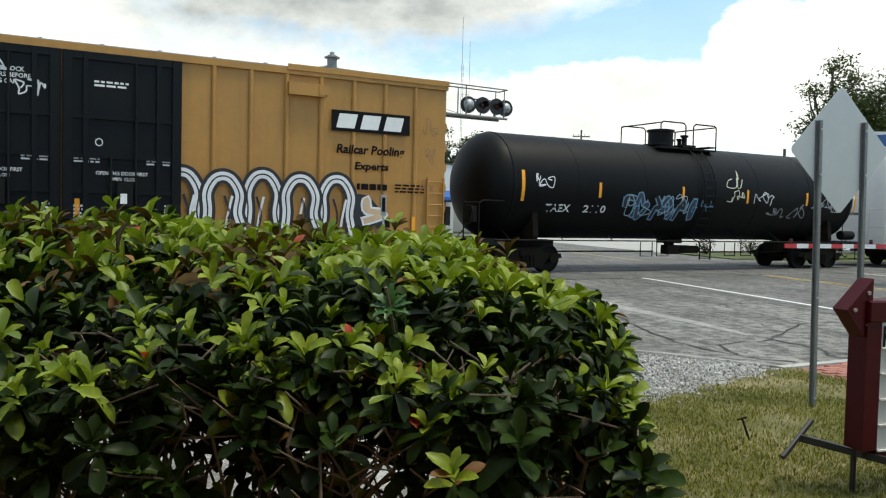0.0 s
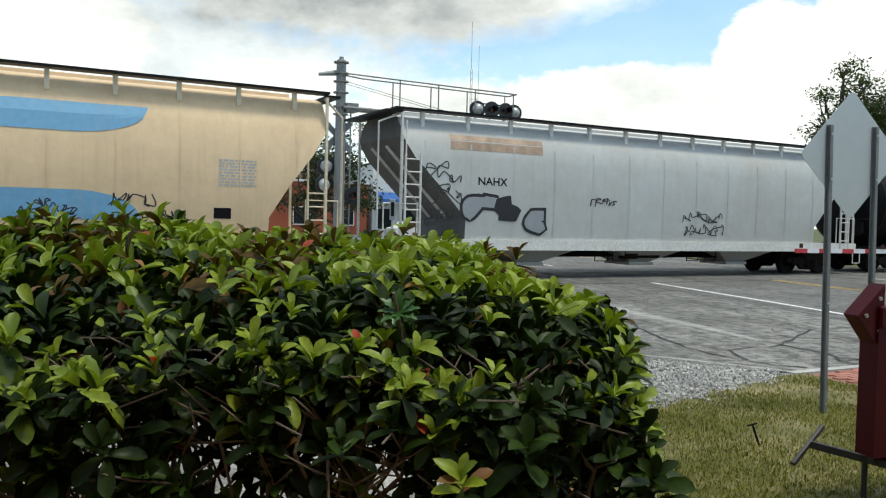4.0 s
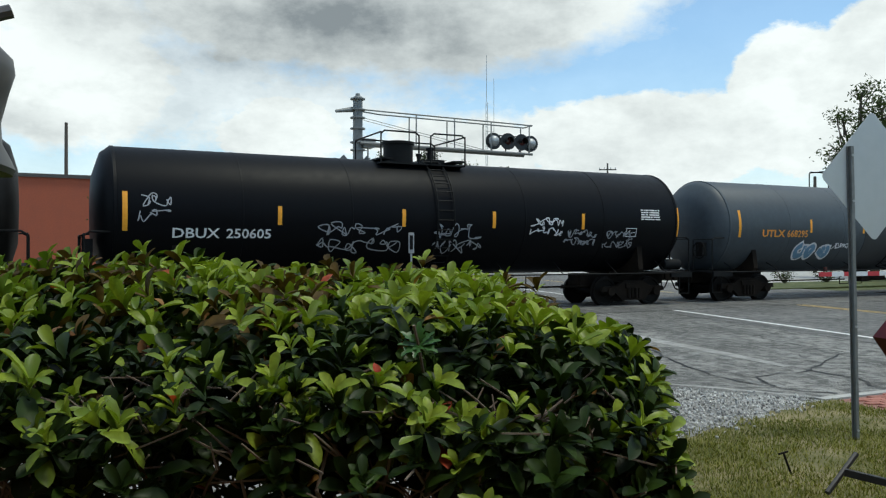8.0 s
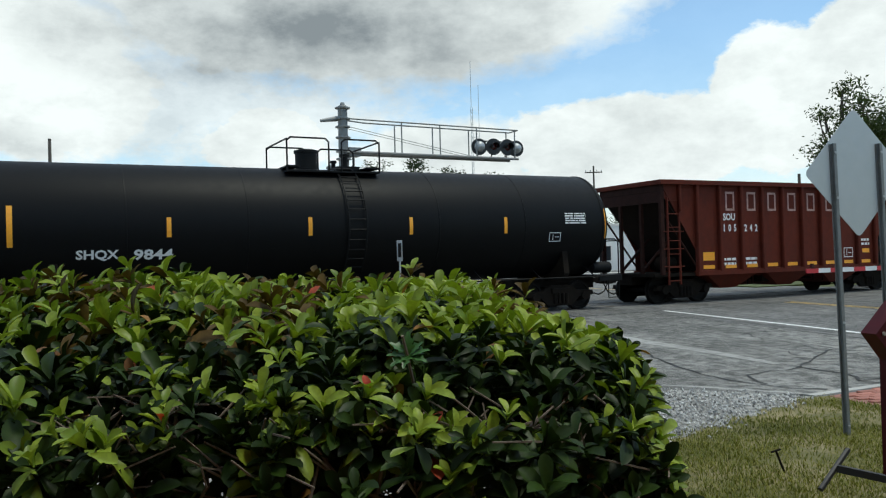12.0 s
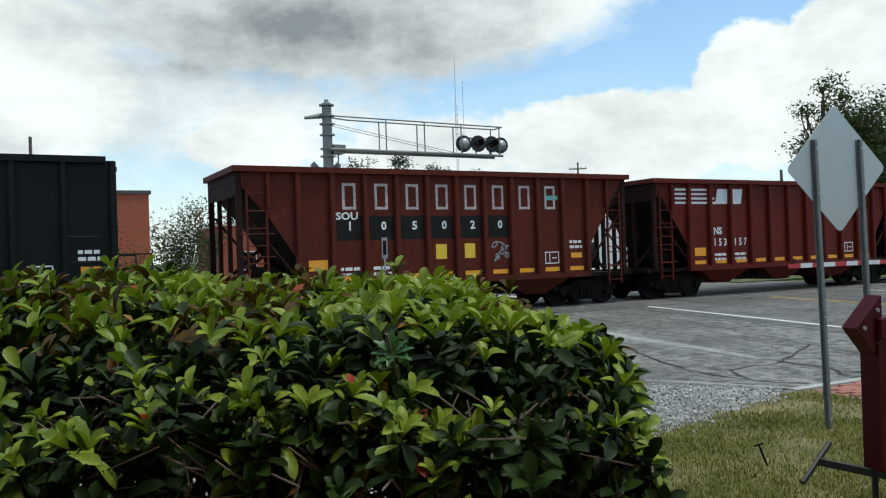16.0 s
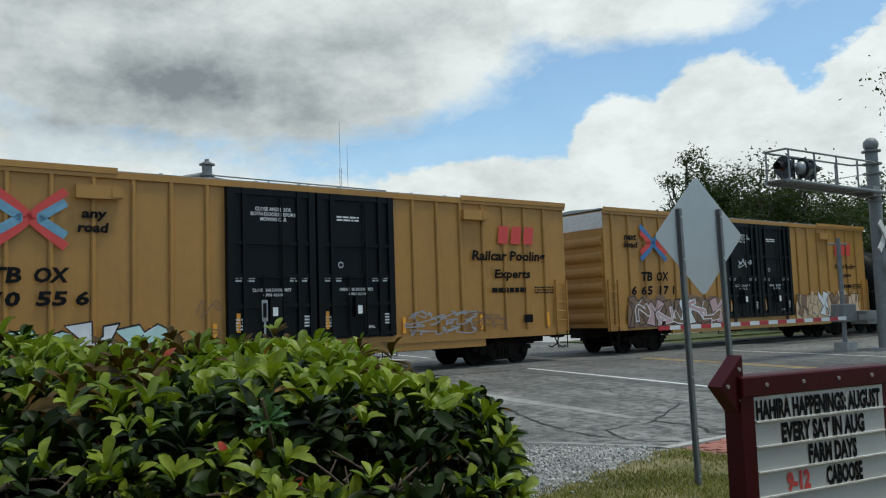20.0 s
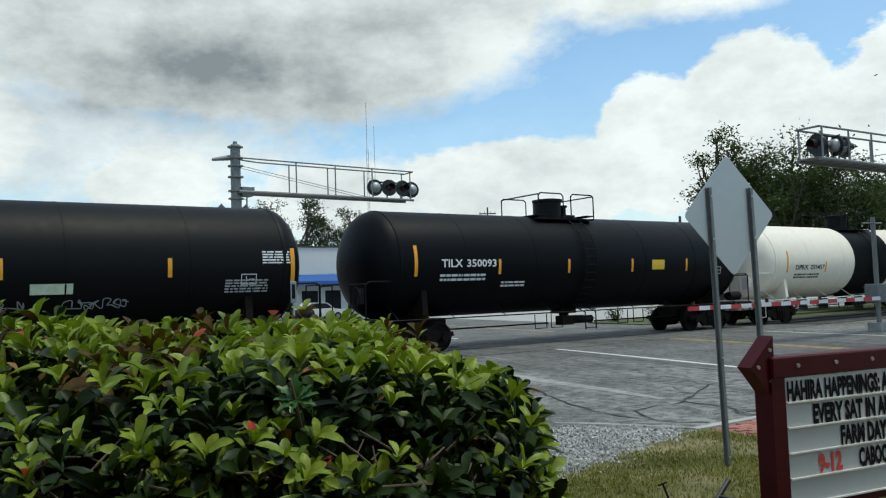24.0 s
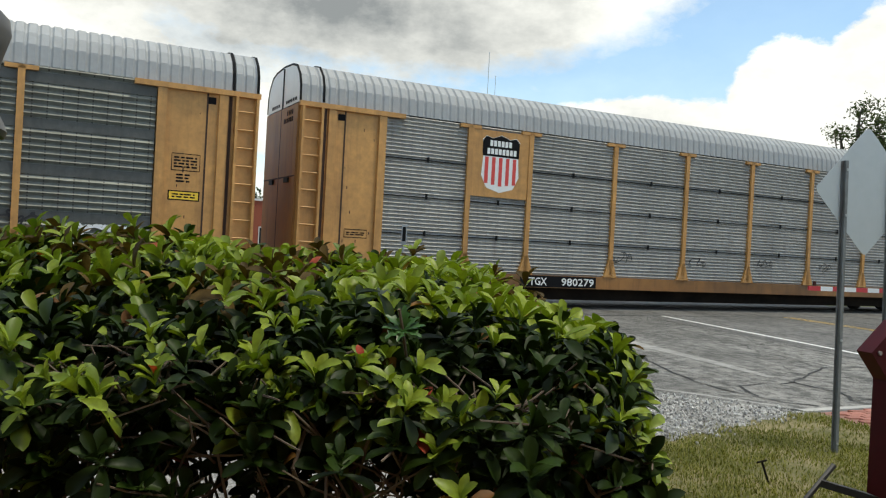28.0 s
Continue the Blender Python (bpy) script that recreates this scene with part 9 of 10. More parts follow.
def cantilever(s, d, reach, z_arm, z_rail, z_top, label, ball, sign=1, lamps=()):
    """A crossing cantilever: pole, trussed arm along the track, hand rail, lamps."""
    ob = thing("signal_cantilever", None, None, label, "railway signal")
    pole = bmesh.new()
    rod(pole, (0, 0, 0), (0, 0, z_top), 0.21, 20, 0.19)
    part("pole", pole, SIGNAL_GREY, ob, smooth=True)
    for z in (z_top - 0.02, z_rail, z_rail - 0.32, z_rail - 0.75, z_arm + 0.05, z_arm - 0.25):
        ring = bmesh.new()
        rod(ring, (0, 0, z - 0.025), (0, 0, z + 0.025), 0.3, 20)
        part("clamp_ring", ring, SIGNAL_GREY, ob)
    if ball:
        bm = bmesh.new()
        bmesh.ops.create_uvsphere(bm, u_segments=16, v_segments=10, radius=0.24, matrix=Matrix.Translation((0, 0, z_top + 0.2)))
        part("ball_finial", bm, SIGNAL_GREY, ob, smooth=True)
    else:
        part("pole_cap", lathe([(z_top, 0.2), (z_top + 0.07, 0.17), (z_top + 0.08, 0.1), (z_top + 0.2, 0.08)], "z", 16), SIGNAL_GREY, ob)
        wing = bmesh.new()
        rod(wing, (-0.1, 0, z_rail + 0.02), (-0.92, 0, z_rail - 0.12), 0.115, 14, 0.06)
        part("wing_tube", wing, SIGNAL_GREY, ob, smooth=True)
    arm = bmesh.new()
    x1 = sign * reach
    for y in (-0.35, 0.35):
        rod(arm, (0, y, z_arm), (x1, y, z_arm - 0.03), 0.055, 8)
    for k in range(9):
        x = x1 * (k + 0.6) / 9.4
        rod(arm, (x, -0.35, z_arm), (x, 0.35, z_arm), 0.03, 6)
    part("arm", arm, SIGNAL_GREY, ob)
    part("walk_grating", box(*sorted((sign * reach * 0.06, x1)), -0.3, 0.3, z_arm + 0.0, z_arm + 0.03), SIGNAL_GREY, ob)
    part("arm_box", boxes([(*sorted((sign * 0.15, sign * 0.65)), -0.28, 0.28, z_arm - 0.14, z_arm + 0.2)]), SIGNAL_GREY, ob)
    rail = bmesh.new()
    for y in (-0.35, 0.35):
        pipe(rail, [(0, y * 0.5, z_rail), (sign * reach * 0.13, y, z_rail - 0.05), (x1, y, z_rail - 0.12)], 0.03)
        for f in (0.3, 0.52, 0.74, 0.98):
            rod(rail, (x1 * f, y, z_arm), (x1 * f, y, z_rail - 0.1), 0.028, 6)
    pipe(rail, [(x1, -0.35, z_rail - 0.12), (x1, 0.35, z_rail - 0.12)], 0.03)
    part("hand_rail", rail, SIGNAL_GREY, ob)
    ws = bmesh.new()
    for y in (-0.2, 0.2):
        rod(ws, (0, y, z_rail - 0.3), (x1 * 0.75, y, z_arm), 0.012, 5)
    part("stay_wire", ws, SIGNAL_GREY, ob)
    ld = bmesh.new()
    rungs(ld, 0.20, 0.44, 0.0, [0.6 + 0.34 * k for k in range(int(z_arm / 0.34) - 1)])
    part("ladder", ld, SIGNAL_GREY, ob)
    part("base_plate", boxes([(-0.45, 0.45, -0.45, 0.45, -0.05, 0.09)]), CONCRETE, ob)
    for x, y, z, f in lamps:
        signal_lamp(ob, x, y, z, f, 0.85 if ball else 1.0)
    bar = bmesh.new()
    xs = [l[0] for l in lamps if l[2] > z_arm]
    rod(bar, (min(xs), 0, z_arm + 0.75), (max(xs), 0, z_arm + 0.75), 0.03, 6)
    for x in xs:
        rod(bar, (x, 0, z_arm), (x, 0, z_arm + 0.75), 0.03, 6)
    part("lamp_bracket", bar, SIGNAL_BLACK, ob)
    half = 0.62 if ball else 0.80
    for r in (-1, 1):                                       # crossbuck boards on the pole
        brd = part("crossbuck_board", box(-half, half, -0.02, 0.02, -0.115, 0.115), WHITE_STEEL if ball else SIGNAL_GREY, ob)
        if ball:
            brd.location, brd.rotation_euler = (0, -0.25 - 0.03 * r, z_arm * 0.72), (0, r * math.radians(48), 0)
        else:                                               # it faces the road beyond: only its back shows
            brd.location, brd.rotation_euler = (0, 0.28 + 0.025 * r, 4.88), (0, r * math.radians(45), 0)
    return placed(ob, s, d)


LAMPS_FAR = ((6.15, -0.15, 6.42, math.pi - 0.15), (6.85, -0.2, 6.44, -0.15), (7.55, -0.2, 6.44, -0.02), (8.05, -0.1, 6.42, math.pi - 0.2))
cantilever(11.3, 30.05, 8.0, 5.95, 7.3, 7.75, "silver crossing cantilever with black lamps beyond the track", False, 1,
           LAMPS_FAR + ((-0.45, 0.3, 3.65, math.pi - 0.1), (-0.70, -0.1, 2.9, math.pi + 0.3), (0.55, -0.1, 2.5, -0.1)))
cantilever(27.4, 12.5, 5.9, 5.15, 6.15, 6.6, "silver crossing cantilever with a ball on its pole", True, -1,
           ((-5.5, 0.0, 5.60, -1.75), (-4.6, -0.1, 5.62, 1.15), (-4.0, 0.0, 5.62, 1.15), (-4.9, 0.25, 5.60, -1.75), (0.0, -0.5, 2.7, 0.3), (0.6, -0.4, 2.7, 0.3)))


def crossing_gate():
    ob = thing("crossing_gate", None, None, "lowered crossing gate with red and white striped arm", "crossing gate")
    bm = bmesh.new()
    rod(bm, (0, 0, 0), (0, 0, 3.75), 0.075, 12)
    part("mast", bm, SIGNAL_GREY, ob)
    part("base", boxes([(-0.25, 0.25, -0.25, 0.25, -0.05, 0.28)]), CONCRETE, ob)
    part("mechanism", soft_box(-0.3, 0.35, -0.25, 0.25, 0.95, 1.55, 0.04), SIGNAL_GREY, ob)
    part("counterweight", boxes([(0.3, 1.3, -0.36, -0.28, 1.0, 1.18), (0.3, 1.3, 0.28, 0.36, 1.0, 1.18), (0.75, 1.35, -0.3, 0.3, 0.85, 1.3)]), SIGNAL_GREY, ob)
    top = bmesh.new()
    pipe(top, [(-0.5, 0, 3.55), (0.4, 0, 3.55)], 0.03)
    part("top_bracket", top, SIGNAL_GREY, ob)
    red, white = M("red gate tape", (0.5, 0.03, 0.04), 0.4, vary=0.1), M("white gate tape", (0.75, 0.75, 0.74), 0.4, vary=0.05)
    for k in range(20):
        x = -0.3 - k * 0.395
        part("arm_stripe", box(x - 0.395, x, -0.33, -0.29, 1.02 - 0.002 * k, 1.14 - 0.002 * k), red if k % 2 else white, ob)
    for x in (-3.0, -5.2, -8.0):
        lm = bmesh.new()
        rod(lm, (x, -0.31, 1.12), (x, -0.31, 1.24), 0.05, 10)
        part("arm_lamp", lm, LENS, ob)
    ob.matrix_world = Matrix.Translation((16.93, 24.82, 0)) @ pose(0, 0, 0, 0, 0, 18.3)
    return ob


crossing_gate()


def marker_post():
    ob = thing("marker_post", None, None, "small grey marker board with a dark panel on a thin post", "sign")
    bm = bmesh.new()
    rod(bm, (0, 0, -0.1), (0, 0, 1.75), 0.022, 8)
    part("post", bm, GALV, ob)
    b = part("board", soft_box(-0.06, 0.06, -0.03, -0.02, 1.62, 2.06, 0.004, 1), GALV, ob)
    part("dark_panel", box(-0.035, 0.035, -0.034, -0.031, 1.70, 2.0), BLACK_STEEL, b)
    ob.matrix_world = Matrix.Translation(polar(-4.53, 17.0)) @ pose(0, 0, 0, 0, 0, 5)


marker_post()


# ---- the near signs ----
def diamond_sign():
    ob = thing("warning_sign", None, None, "bare metal back of a diamond road sign on two posts", "road sign")
    h = 0.585
    pts = []
    for k in range(4):                                      # rounded corners
        a = k * math.pi / 2
        for da in (-0.5, -0.25, 0, 0.25, 0.5):
            c = Vector((math.cos(a), math.sin(a))) * (h - 0.075)
            pts.append((c.x + 0.05 * math.cos(a + da * 1.4), c.y + 0.05 * math.sin(a + da * 1.4)))
    board = part("sign_board", plate_xz([(x, z + 2.32) for x, z in pts], 0.0, 0.004), SIGN_BACK, ob)
    for x, lean in ((-0.26, -0.03), (0.27, -0.02)):
        prof = [(-0.038, 0.0), (-0.038, -0.004), (-0.016, -0.004), (-0.016, -0.032), (0.016, -0.032), (0.016, -0.004), (0.038, -0.004), (0.038, 0.0), (0.011, 0.0), (0.011, -0.028), (-0.011, -0.028), (-0.011, 0.0)]
        u = bmesh.new()                                      # U-channel with flanges
        lo, hi = ([u.verts.new((x + px, py, z)) for px, py in prof] for z in (-0.2, 2.58))
        for k in range(12):
            u.faces.new((lo[k], lo[(k + 1) % 12], hi[(k + 1) % 12], hi[k]))
        u.faces.new(hi)
        post = part("post", u, POST_STEEL, ob)
        for z in (2.1, 2.5, 1.0, 0.09):
            bo = bmesh.new()
            rod(bo, (x, -0.04, z), (x, 0.006, z), 0.012, 6)
            part("bolt", bo, GALV, post)
    ob.matrix_world = Matrix.Translation((3.58, 7.29, 0)) @ pose(0, 0, 0, 0, -1.3, 20.6)


diamond_sign()


def marquee():
    ob = thing("marquee_sign", None, None, "burgundy portable letter-board sign with an arrow, on a trailer frame", "sign")
    W = 1.25
    face = part("sign_face", box(0.02, W - 0.02, -0.07, -0.055, 0.30, 1.075), SIGN_FACE, ob, "white letter board with five rails")
    part("back_face", box(0.02, W - 0.02, 0.055, 0.07, 0.30, 1.075), SIGN_FACE, ob)
    tr = boxes([(0.02, W - 0.02, -0.084, -0.07, 0.30 + 0.155 * k - 0.006, 0.30 + 0.155 * k + 0.004) for k in range(5)])
    part("letter_rail", tr, WHITE_STEEL, face)
    part("frame", boxes([(-0.09, 0.02, -0.07, 0.07, 0.30, 1.10), (W - 0.02, W + 0.03, -0.07, 0.07, 0.27, 1.10), (0.02, W - 0.02, -0.06, 0.06, 0.24, 0.30), (0.02, W - 0.02, -0.055, 0.055, 0.3, 1.075)]), BURGUNDY, ob)
    hd = soft_box(-0.09, W + 0.05, -0.085, 0.085, 1.075, 1.205, 0.01, 1)
    part("header", hd, BURGUNDY, ob, "burgundy header with bulb holes")
    blb = bmesh.new()
    for k in range(4):
        rod(blb, (0.12 + k * 0.33, -0.095, 1.145), (0.12 + k * 0.33, -0.083, 1.145), 0.013, 10)
    for x, z in ((-0.18, 1.15), (-0.08, 1.25), (-0.08, 1.06)):
        rod(blb, (x, -0.068, z), (x, -0.052, z), 0.012, 10)
    part("bulb_socket", blb, M("dusty bulb glass", (0.30, 0.27, 0.25), 0.35), ob)
    arrow = plate_xz([(-0.235, 1.15), (-0.045, 1.335), (-0.045, 1.20), (-0.01, 1.20), (-0.01, 1.02), (-0.10, 0.985)], -0.057, 0.057)
    part("arrow", arrow, BURGUNDY, ob, "burgundy box arrow pointing to the road")
    rows = (("HAHIRA HAPPENINGS: AUGUST", 0.03, 1.2, 0, BLACK_INK), ("EVERY SAT IN AUG", 0.24, 1.02, 1, BLACK_INK), ("FARM DAYS", 0.47, 0.93, 2, BLACK_INK), ("9-12", 0.26, 0.47, 3, RED_INK), ("CABOOSE", 0.62, 0.97, 3, BLACK_INK))
    for t, a, b, r, mat in rows:
        z0 = 0.30 + 0.155 * (4 - r) + 0.005
        letter(face, t, a, b, z0, z0 + 0.128, mat, lambda x, z: -0.07, 0.05, 0.004)
    steel = M("black trailer frame steel", (0.02, 0.018, 0.018), 0.5, grain=20)
    part("base_beam", boxes([(-0.05, W + 0.1, -0.03, 0.03, 0.245, 0.30)]), steel, ob)
    tg = bmesh.new()
    rod(tg, (-0.21, 0.30, 0.29), (0.14, -0.24, 0.235), 0.03, 4)
    part("tongue", tg, steel, ob)
    jk = bmesh.new()
    rod(jk, (-0.36, 0.28, 0.18), (-0.07, 0.36, 0.38), 0.017, 8)
    part("jack", jk, steel, ob)
    jk = bmesh.new()
    rod(jk, (0.11, -0.20, 0.30), (0.27, -0.42, 0.0), 0.013, 8)
    part("prop", jk, steel, ob)
    for x, y in ((-0.03, 0.05), (W + 0.03, 0.0)):
        bar("leg", [(x, y, 0.0), (x, y, 0.26)], 0.018, steel, ob, 8)
    ob.matrix_world = Matrix.Translation((2.57, 4.83, 0)) @ pose(0, 0, 0, 0, 0, 18)


marquee()
st = bmesh.new()
rod(st, (0, 0, -0.1), (-0.08, 0.05, 0.16), 0.008, 6)
rod(st, (-0.12, 0.03, 0.155), (-0.04, 0.07, 0.165), 0.008, 6)
stake = thing("stake", st, IRON, "small rusty iron stake in the grass", "stake")
stake.location = (2.36, 6.0, 0)


def bell():
    ob = thing("display_bell", None, None, "old bronze railway bell hung on an iron post", "bell")
    prof = [(a * 0.76, r * 0.76) for a, r in ((0.0, 0.235), (0.02, 0.24), (0.05, 0.222), (0.10, 0.185), (0.17, 0.168), (0.27, 0.174), (0.34, 0.182), (0.385, 0.168), (0.42, 0.12), (0.435, 0.05), (0.44, 0.02))]
    bm = lathe(prof, "z", 40, (0, 0, -0.335))
    part("bell_body", bm, M("grey bronze patina", (0.10, 0.10, 0.10), 0.45, metal=0.6, vary=0.2, grain=12, dirt=0.4, dirt_rgb=(0.22, 0.18, 0.12)), ob, smooth=True)
    yk = bmesh.new()
    rod(yk, (0, 0, -0.01), (0, 0, 0.07), 0.07, 12, 0.055)
    rod(yk, (0.03, 0, 0.04), (0.10, 0, 0.085), 0.018, 8)
    pipe(yk, [(0, 0, 0.03), (-0.12, 0, 0.06), (-0.27, 0, 0.0), (-0.32, 0, -0.3), (-0.32 - 0.35, 0, -2.25)], 0.04, 10)
    part("yoke", yk, M("grey iron yoke", (0.11, 0.11, 0.115), 0.5, metal=0.4, grain=14), ob)
    ob.matrix_world = Matrix.Translation(polar(-33.4, 2.35, 2.205)) @ pose(0, 0, 0, 0, 10, 32)


bell()


# ---- the hedge ----
def hedge():
    rnd = random.Random(5)
    ob = thing("hedge", None, None, "dense evergreen hedge with pale green tips and a few red leaves", "hedge")

    def top(x, y):
        """The height of the clipped top over the ground."""
        f = max(0.0, min(1.0, (y - 1.8) / 1.5))
        z = 1.40 + 0.128 * math.sin(f * math.pi / 2)
        z += 0.02 * math.sin(4.1 * x + 1.0) + 0.02 * math.sin(3.3 * y + 2.0 * x)
        e = (x - (-0.42 + 0.05 * (y - 1.6)))
        if e > 0:
            z -= (0.20 + 0.12 * max(0.0, y - 2.5)) * min(1.3, e) ** 1.6
        z -= 0.08 * max(0.0, min(1.0, (2.10 - y) / 0.3)) ** 1.5    # rolls over to the near face
        return z - max(0.0, y - 3.5) * 0.05

    def edge(y, z):
        """Where the hedge ends on its right."""
        x = 0.45 + 0.03 * math.sin(3 * y + 4 * z) + 0.08 * max(0, y - 1.85) - 0.22 * max(0, (y - 2.4)) ** 1.4
        return x + 0.22 * max(0.0, min(0.25, 1.38 - z)) - 0.30 * max(0.0, 0.95 - z)

    def rosette(p, up, scale, young):
        """A whorl of broad leaves round a shoot: an upright pale heart over spreading older leaves."""
        out = []
        up = up.normalized()
        u = up.orthogonal().normalized()
        w = up.cross(u)
        n = rnd.randint(8, 11)
        a0 = rnd.random() * 6
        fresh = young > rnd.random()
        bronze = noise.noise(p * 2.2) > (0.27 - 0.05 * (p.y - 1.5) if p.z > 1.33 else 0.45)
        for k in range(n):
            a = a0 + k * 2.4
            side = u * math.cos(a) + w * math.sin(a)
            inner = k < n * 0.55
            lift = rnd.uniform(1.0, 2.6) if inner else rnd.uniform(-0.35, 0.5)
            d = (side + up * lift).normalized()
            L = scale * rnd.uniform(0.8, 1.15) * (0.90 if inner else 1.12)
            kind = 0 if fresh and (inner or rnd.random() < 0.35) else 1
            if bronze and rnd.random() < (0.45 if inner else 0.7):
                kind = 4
            q = rnd.random()
            if q > 0.985:
                kind = 2
            elif q > 0.982:
                kind = 3
            out.append((p + up * scale * (0.1 - 0.75 * k / n), d, up, L, kind))
        return out

    verts, faces, mats = [], [], []

    def leaf(p, d, up, L, kind):
        """An obovate blade, cupped along its midrib and bent at the tip."""
        side = d.cross(up)
        if side.length < 1e-3:
            side = Vector((1, 0, 0))
        side = side.normalized()
        nrm = side.cross(d).normalized()
        side = (side + nrm * rnd.uniform(-0.35, 0.35)).normalized()
        k = len(verts)
        curl = rnd.uniform(-0.60, -0.05)
        for t, w in ((0.0, 0.03), (0.26, 0.13), (0.54, 0.195), (0.78, 0.215), (0.93, 0.13)):
            c = p + d * (L * t) + nrm * (L * curl * t * t)
            for s in (-1, 0, 1):
                verts.append(tuple(c + side * (s * w * L) + nrm * (0.55 * w * L * abs(s))))
        verts.append(tuple(p + d * L + nrm * (L * curl)))
        for r in range(4):
            for s in (0, 1):
                i = k + r * 3 + s
                faces.append((i, i + 1, i + 4, i + 3))
                mats.append(kind)
        i = k + 12
        faces.append((i, i + 1, k + 15))
        faces.append((i + 1, i + 2, k + 15))
        mats.extend((kind, kind))

    shoots = []
    # shoots over the top
    taken = {}
    for _ in range(21000):
        y = 1.80 + 2.4 * rnd.random()
        x0 = -3.1 + 0.06 * math.sin(9 * y)
        x = rnd.uniform(x0, edge(y, 1.3))
        cell = (int(x / 0.07 + 100), int(y / 0.07))
        if any((x - q[0]) ** 2 + (y - q[1]) ** 2 < 0.070 ** 2 for i in (-1, 0, 1) for j in (-1, 0, 1) for q in taken.get((cell[0] + i, cell[1] + j), ())):
            continue
        taken.setdefault(cell, []).append((x, y))
        if y < 2.1 and rnd.random() < 0.12:
            continue
        z = top(x, y)
        bump = rnd.gauss(-0.020, 0.030) + (rnd.uniform(0.02, 0.07) if rnd.random() < 0.08 else 0) + 0.05 * noise.noise(Vector((x * 4.6, y * 4.6, 7.0)))
        up = Vector((0.25 * (x + 0.3) + rnd.gauss(0, 0.2), -0.12 + rnd.gauss(0, 0.2), 1.0))
        # sunken shoots get fewer pale leaves: shade between the tips, by colour
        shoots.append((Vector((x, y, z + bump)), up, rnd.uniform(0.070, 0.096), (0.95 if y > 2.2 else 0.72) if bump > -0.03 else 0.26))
    # shoots on the near face and the end, thinning out to bare twigs lower down
    for _ in range(1250):
        z = rnd.uniform(0.50, 1.42)
        x = rnd.uniform(-1.7, edge(1.85, z) - 0.03)
        y = 1.83 + 0.05 * (1.4 - z) + 0.05 * math.sin(5 * x + 3 * z) + rnd.gauss(0, 0.06) + 0.35 * max(0, x - 0.2) ** 1.5
        if z > top(x, y):
            continue
        keep = 1.0 if z > 1.25 else 0.72 if z > 1.12 else 0.55
        if rnd.random() > keep or (z < 1.26 and noise.noise(Vector((x * 4.2, z * 4.2, 2.0))) > (0.10 if z < 1.12 else 0.18)):
            continue
        # pale leaves grow rarer low down, painting the near face's shade
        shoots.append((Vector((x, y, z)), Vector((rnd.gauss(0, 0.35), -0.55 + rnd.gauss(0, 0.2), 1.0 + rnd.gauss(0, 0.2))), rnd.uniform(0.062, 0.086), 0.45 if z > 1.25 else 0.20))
    for _ in range(820):
        y, z = rnd.uniform(1.85, 4.1), rnd.uniform(0.5, 1.42)
        x = edge(y, z) + rnd.uniform(-0.09, 0.02)
        if z > top(x, y) + 0.03:
            continue
        if z < 1.05 and (rnd.random() > 0.6 or noise.noise(Vector((y * 3.6, z * 4.2, 5.0))) > 0.12):
            continue
        shoots.append((Vector((x, y, z)), Vector((0.6, -0.35 + rnd.gauss(0, 0.3), 0.9)), rnd.uniform(0.054, 0.068), 0.50 if z > 1.0 else 0.25))
    # the sides away from the lawn
    for _ in range(900):
        z = rnd.uniform(0.62, 1.42)
        q = rnd.random()
        if q < 0.4:
            p, up = Vector((rnd.uniform(-3.1, 0.5), 4.15 + rnd.gauss(0, 0.05), z)), Vector((0, 0.6, 0.8))
        elif q < 0.7:
            p, up = Vector((-3.1 + rnd.gauss(0, 0.05), rnd.uniform(1.85, 4.1), z)), Vector((-0.6, 0, 0.8))
        else:
            p, up = Vector((rnd.uniform(-3.0, -1.6), 1.87 + rnd.gauss(0, 0.06), z)), Vector((0, -0.5, 0.9))
        if z < top(p.x, p.y):
            shoots.append((p, up, 0.066, 0.35 if z > 1.1 else 0.12))
    # low leaves round the feet
    for _ in range(130):
        q = rnd.uniform(0, 1)
        p = Vector((rnd.uniform(-3.0, 0.40), 1.92 + rnd.gauss(0, 0.07), rnd.uniform(0.12, 0.55))) if q < 0.5 else Vector((0.42 + rnd.gauss(0, 0.06), rnd.uniform(1.9, 3.4), rnd.uniform(0.12, 0.55)))
        shoots.append((p, Vector((rnd.gauss(0, 0.3), -0.3, 1.0)), 0.066, 0.12))
    # leaves inside, all in the near-black green that paints the hedge's inner shade
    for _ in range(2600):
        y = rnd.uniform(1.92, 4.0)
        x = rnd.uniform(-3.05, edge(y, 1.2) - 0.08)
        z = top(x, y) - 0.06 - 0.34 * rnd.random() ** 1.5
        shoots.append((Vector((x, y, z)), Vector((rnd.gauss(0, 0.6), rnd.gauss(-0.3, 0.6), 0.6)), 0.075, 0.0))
    meshes = []
    near = [s for s in shoots if -1.0 < s[0].x < 0.6 and s[0].y < 2.15 and s[3] > 0.3][:290]
    chosen = set(id(s) for s in near)
    for k in range(12):                                     # a dozen shoot shapes for the nearest ones
        verts, faces, mats = [], [], []
        for l in rosette(Vector((0, 0, 0)), Vector((0, 0, 1)), 0.064, 0.55 if k % 3 else 0.95):
            leaf(*l)
        me = bpy.data.meshes.new("shoot")
        me.from_pydata(verts, [], faces)
        for m in (LEAF_YOUNG, LEAF_MATURE_SHADE, LEAF_OLD, LEAF_RED, LEAF_BRONZE):
            me.materials.append(m)
        me.polygons.foreach_set("material_index", mats)
        me.polygons.foreach_set("use_smooth", [True] * len(faces))
        meshes.append(me)
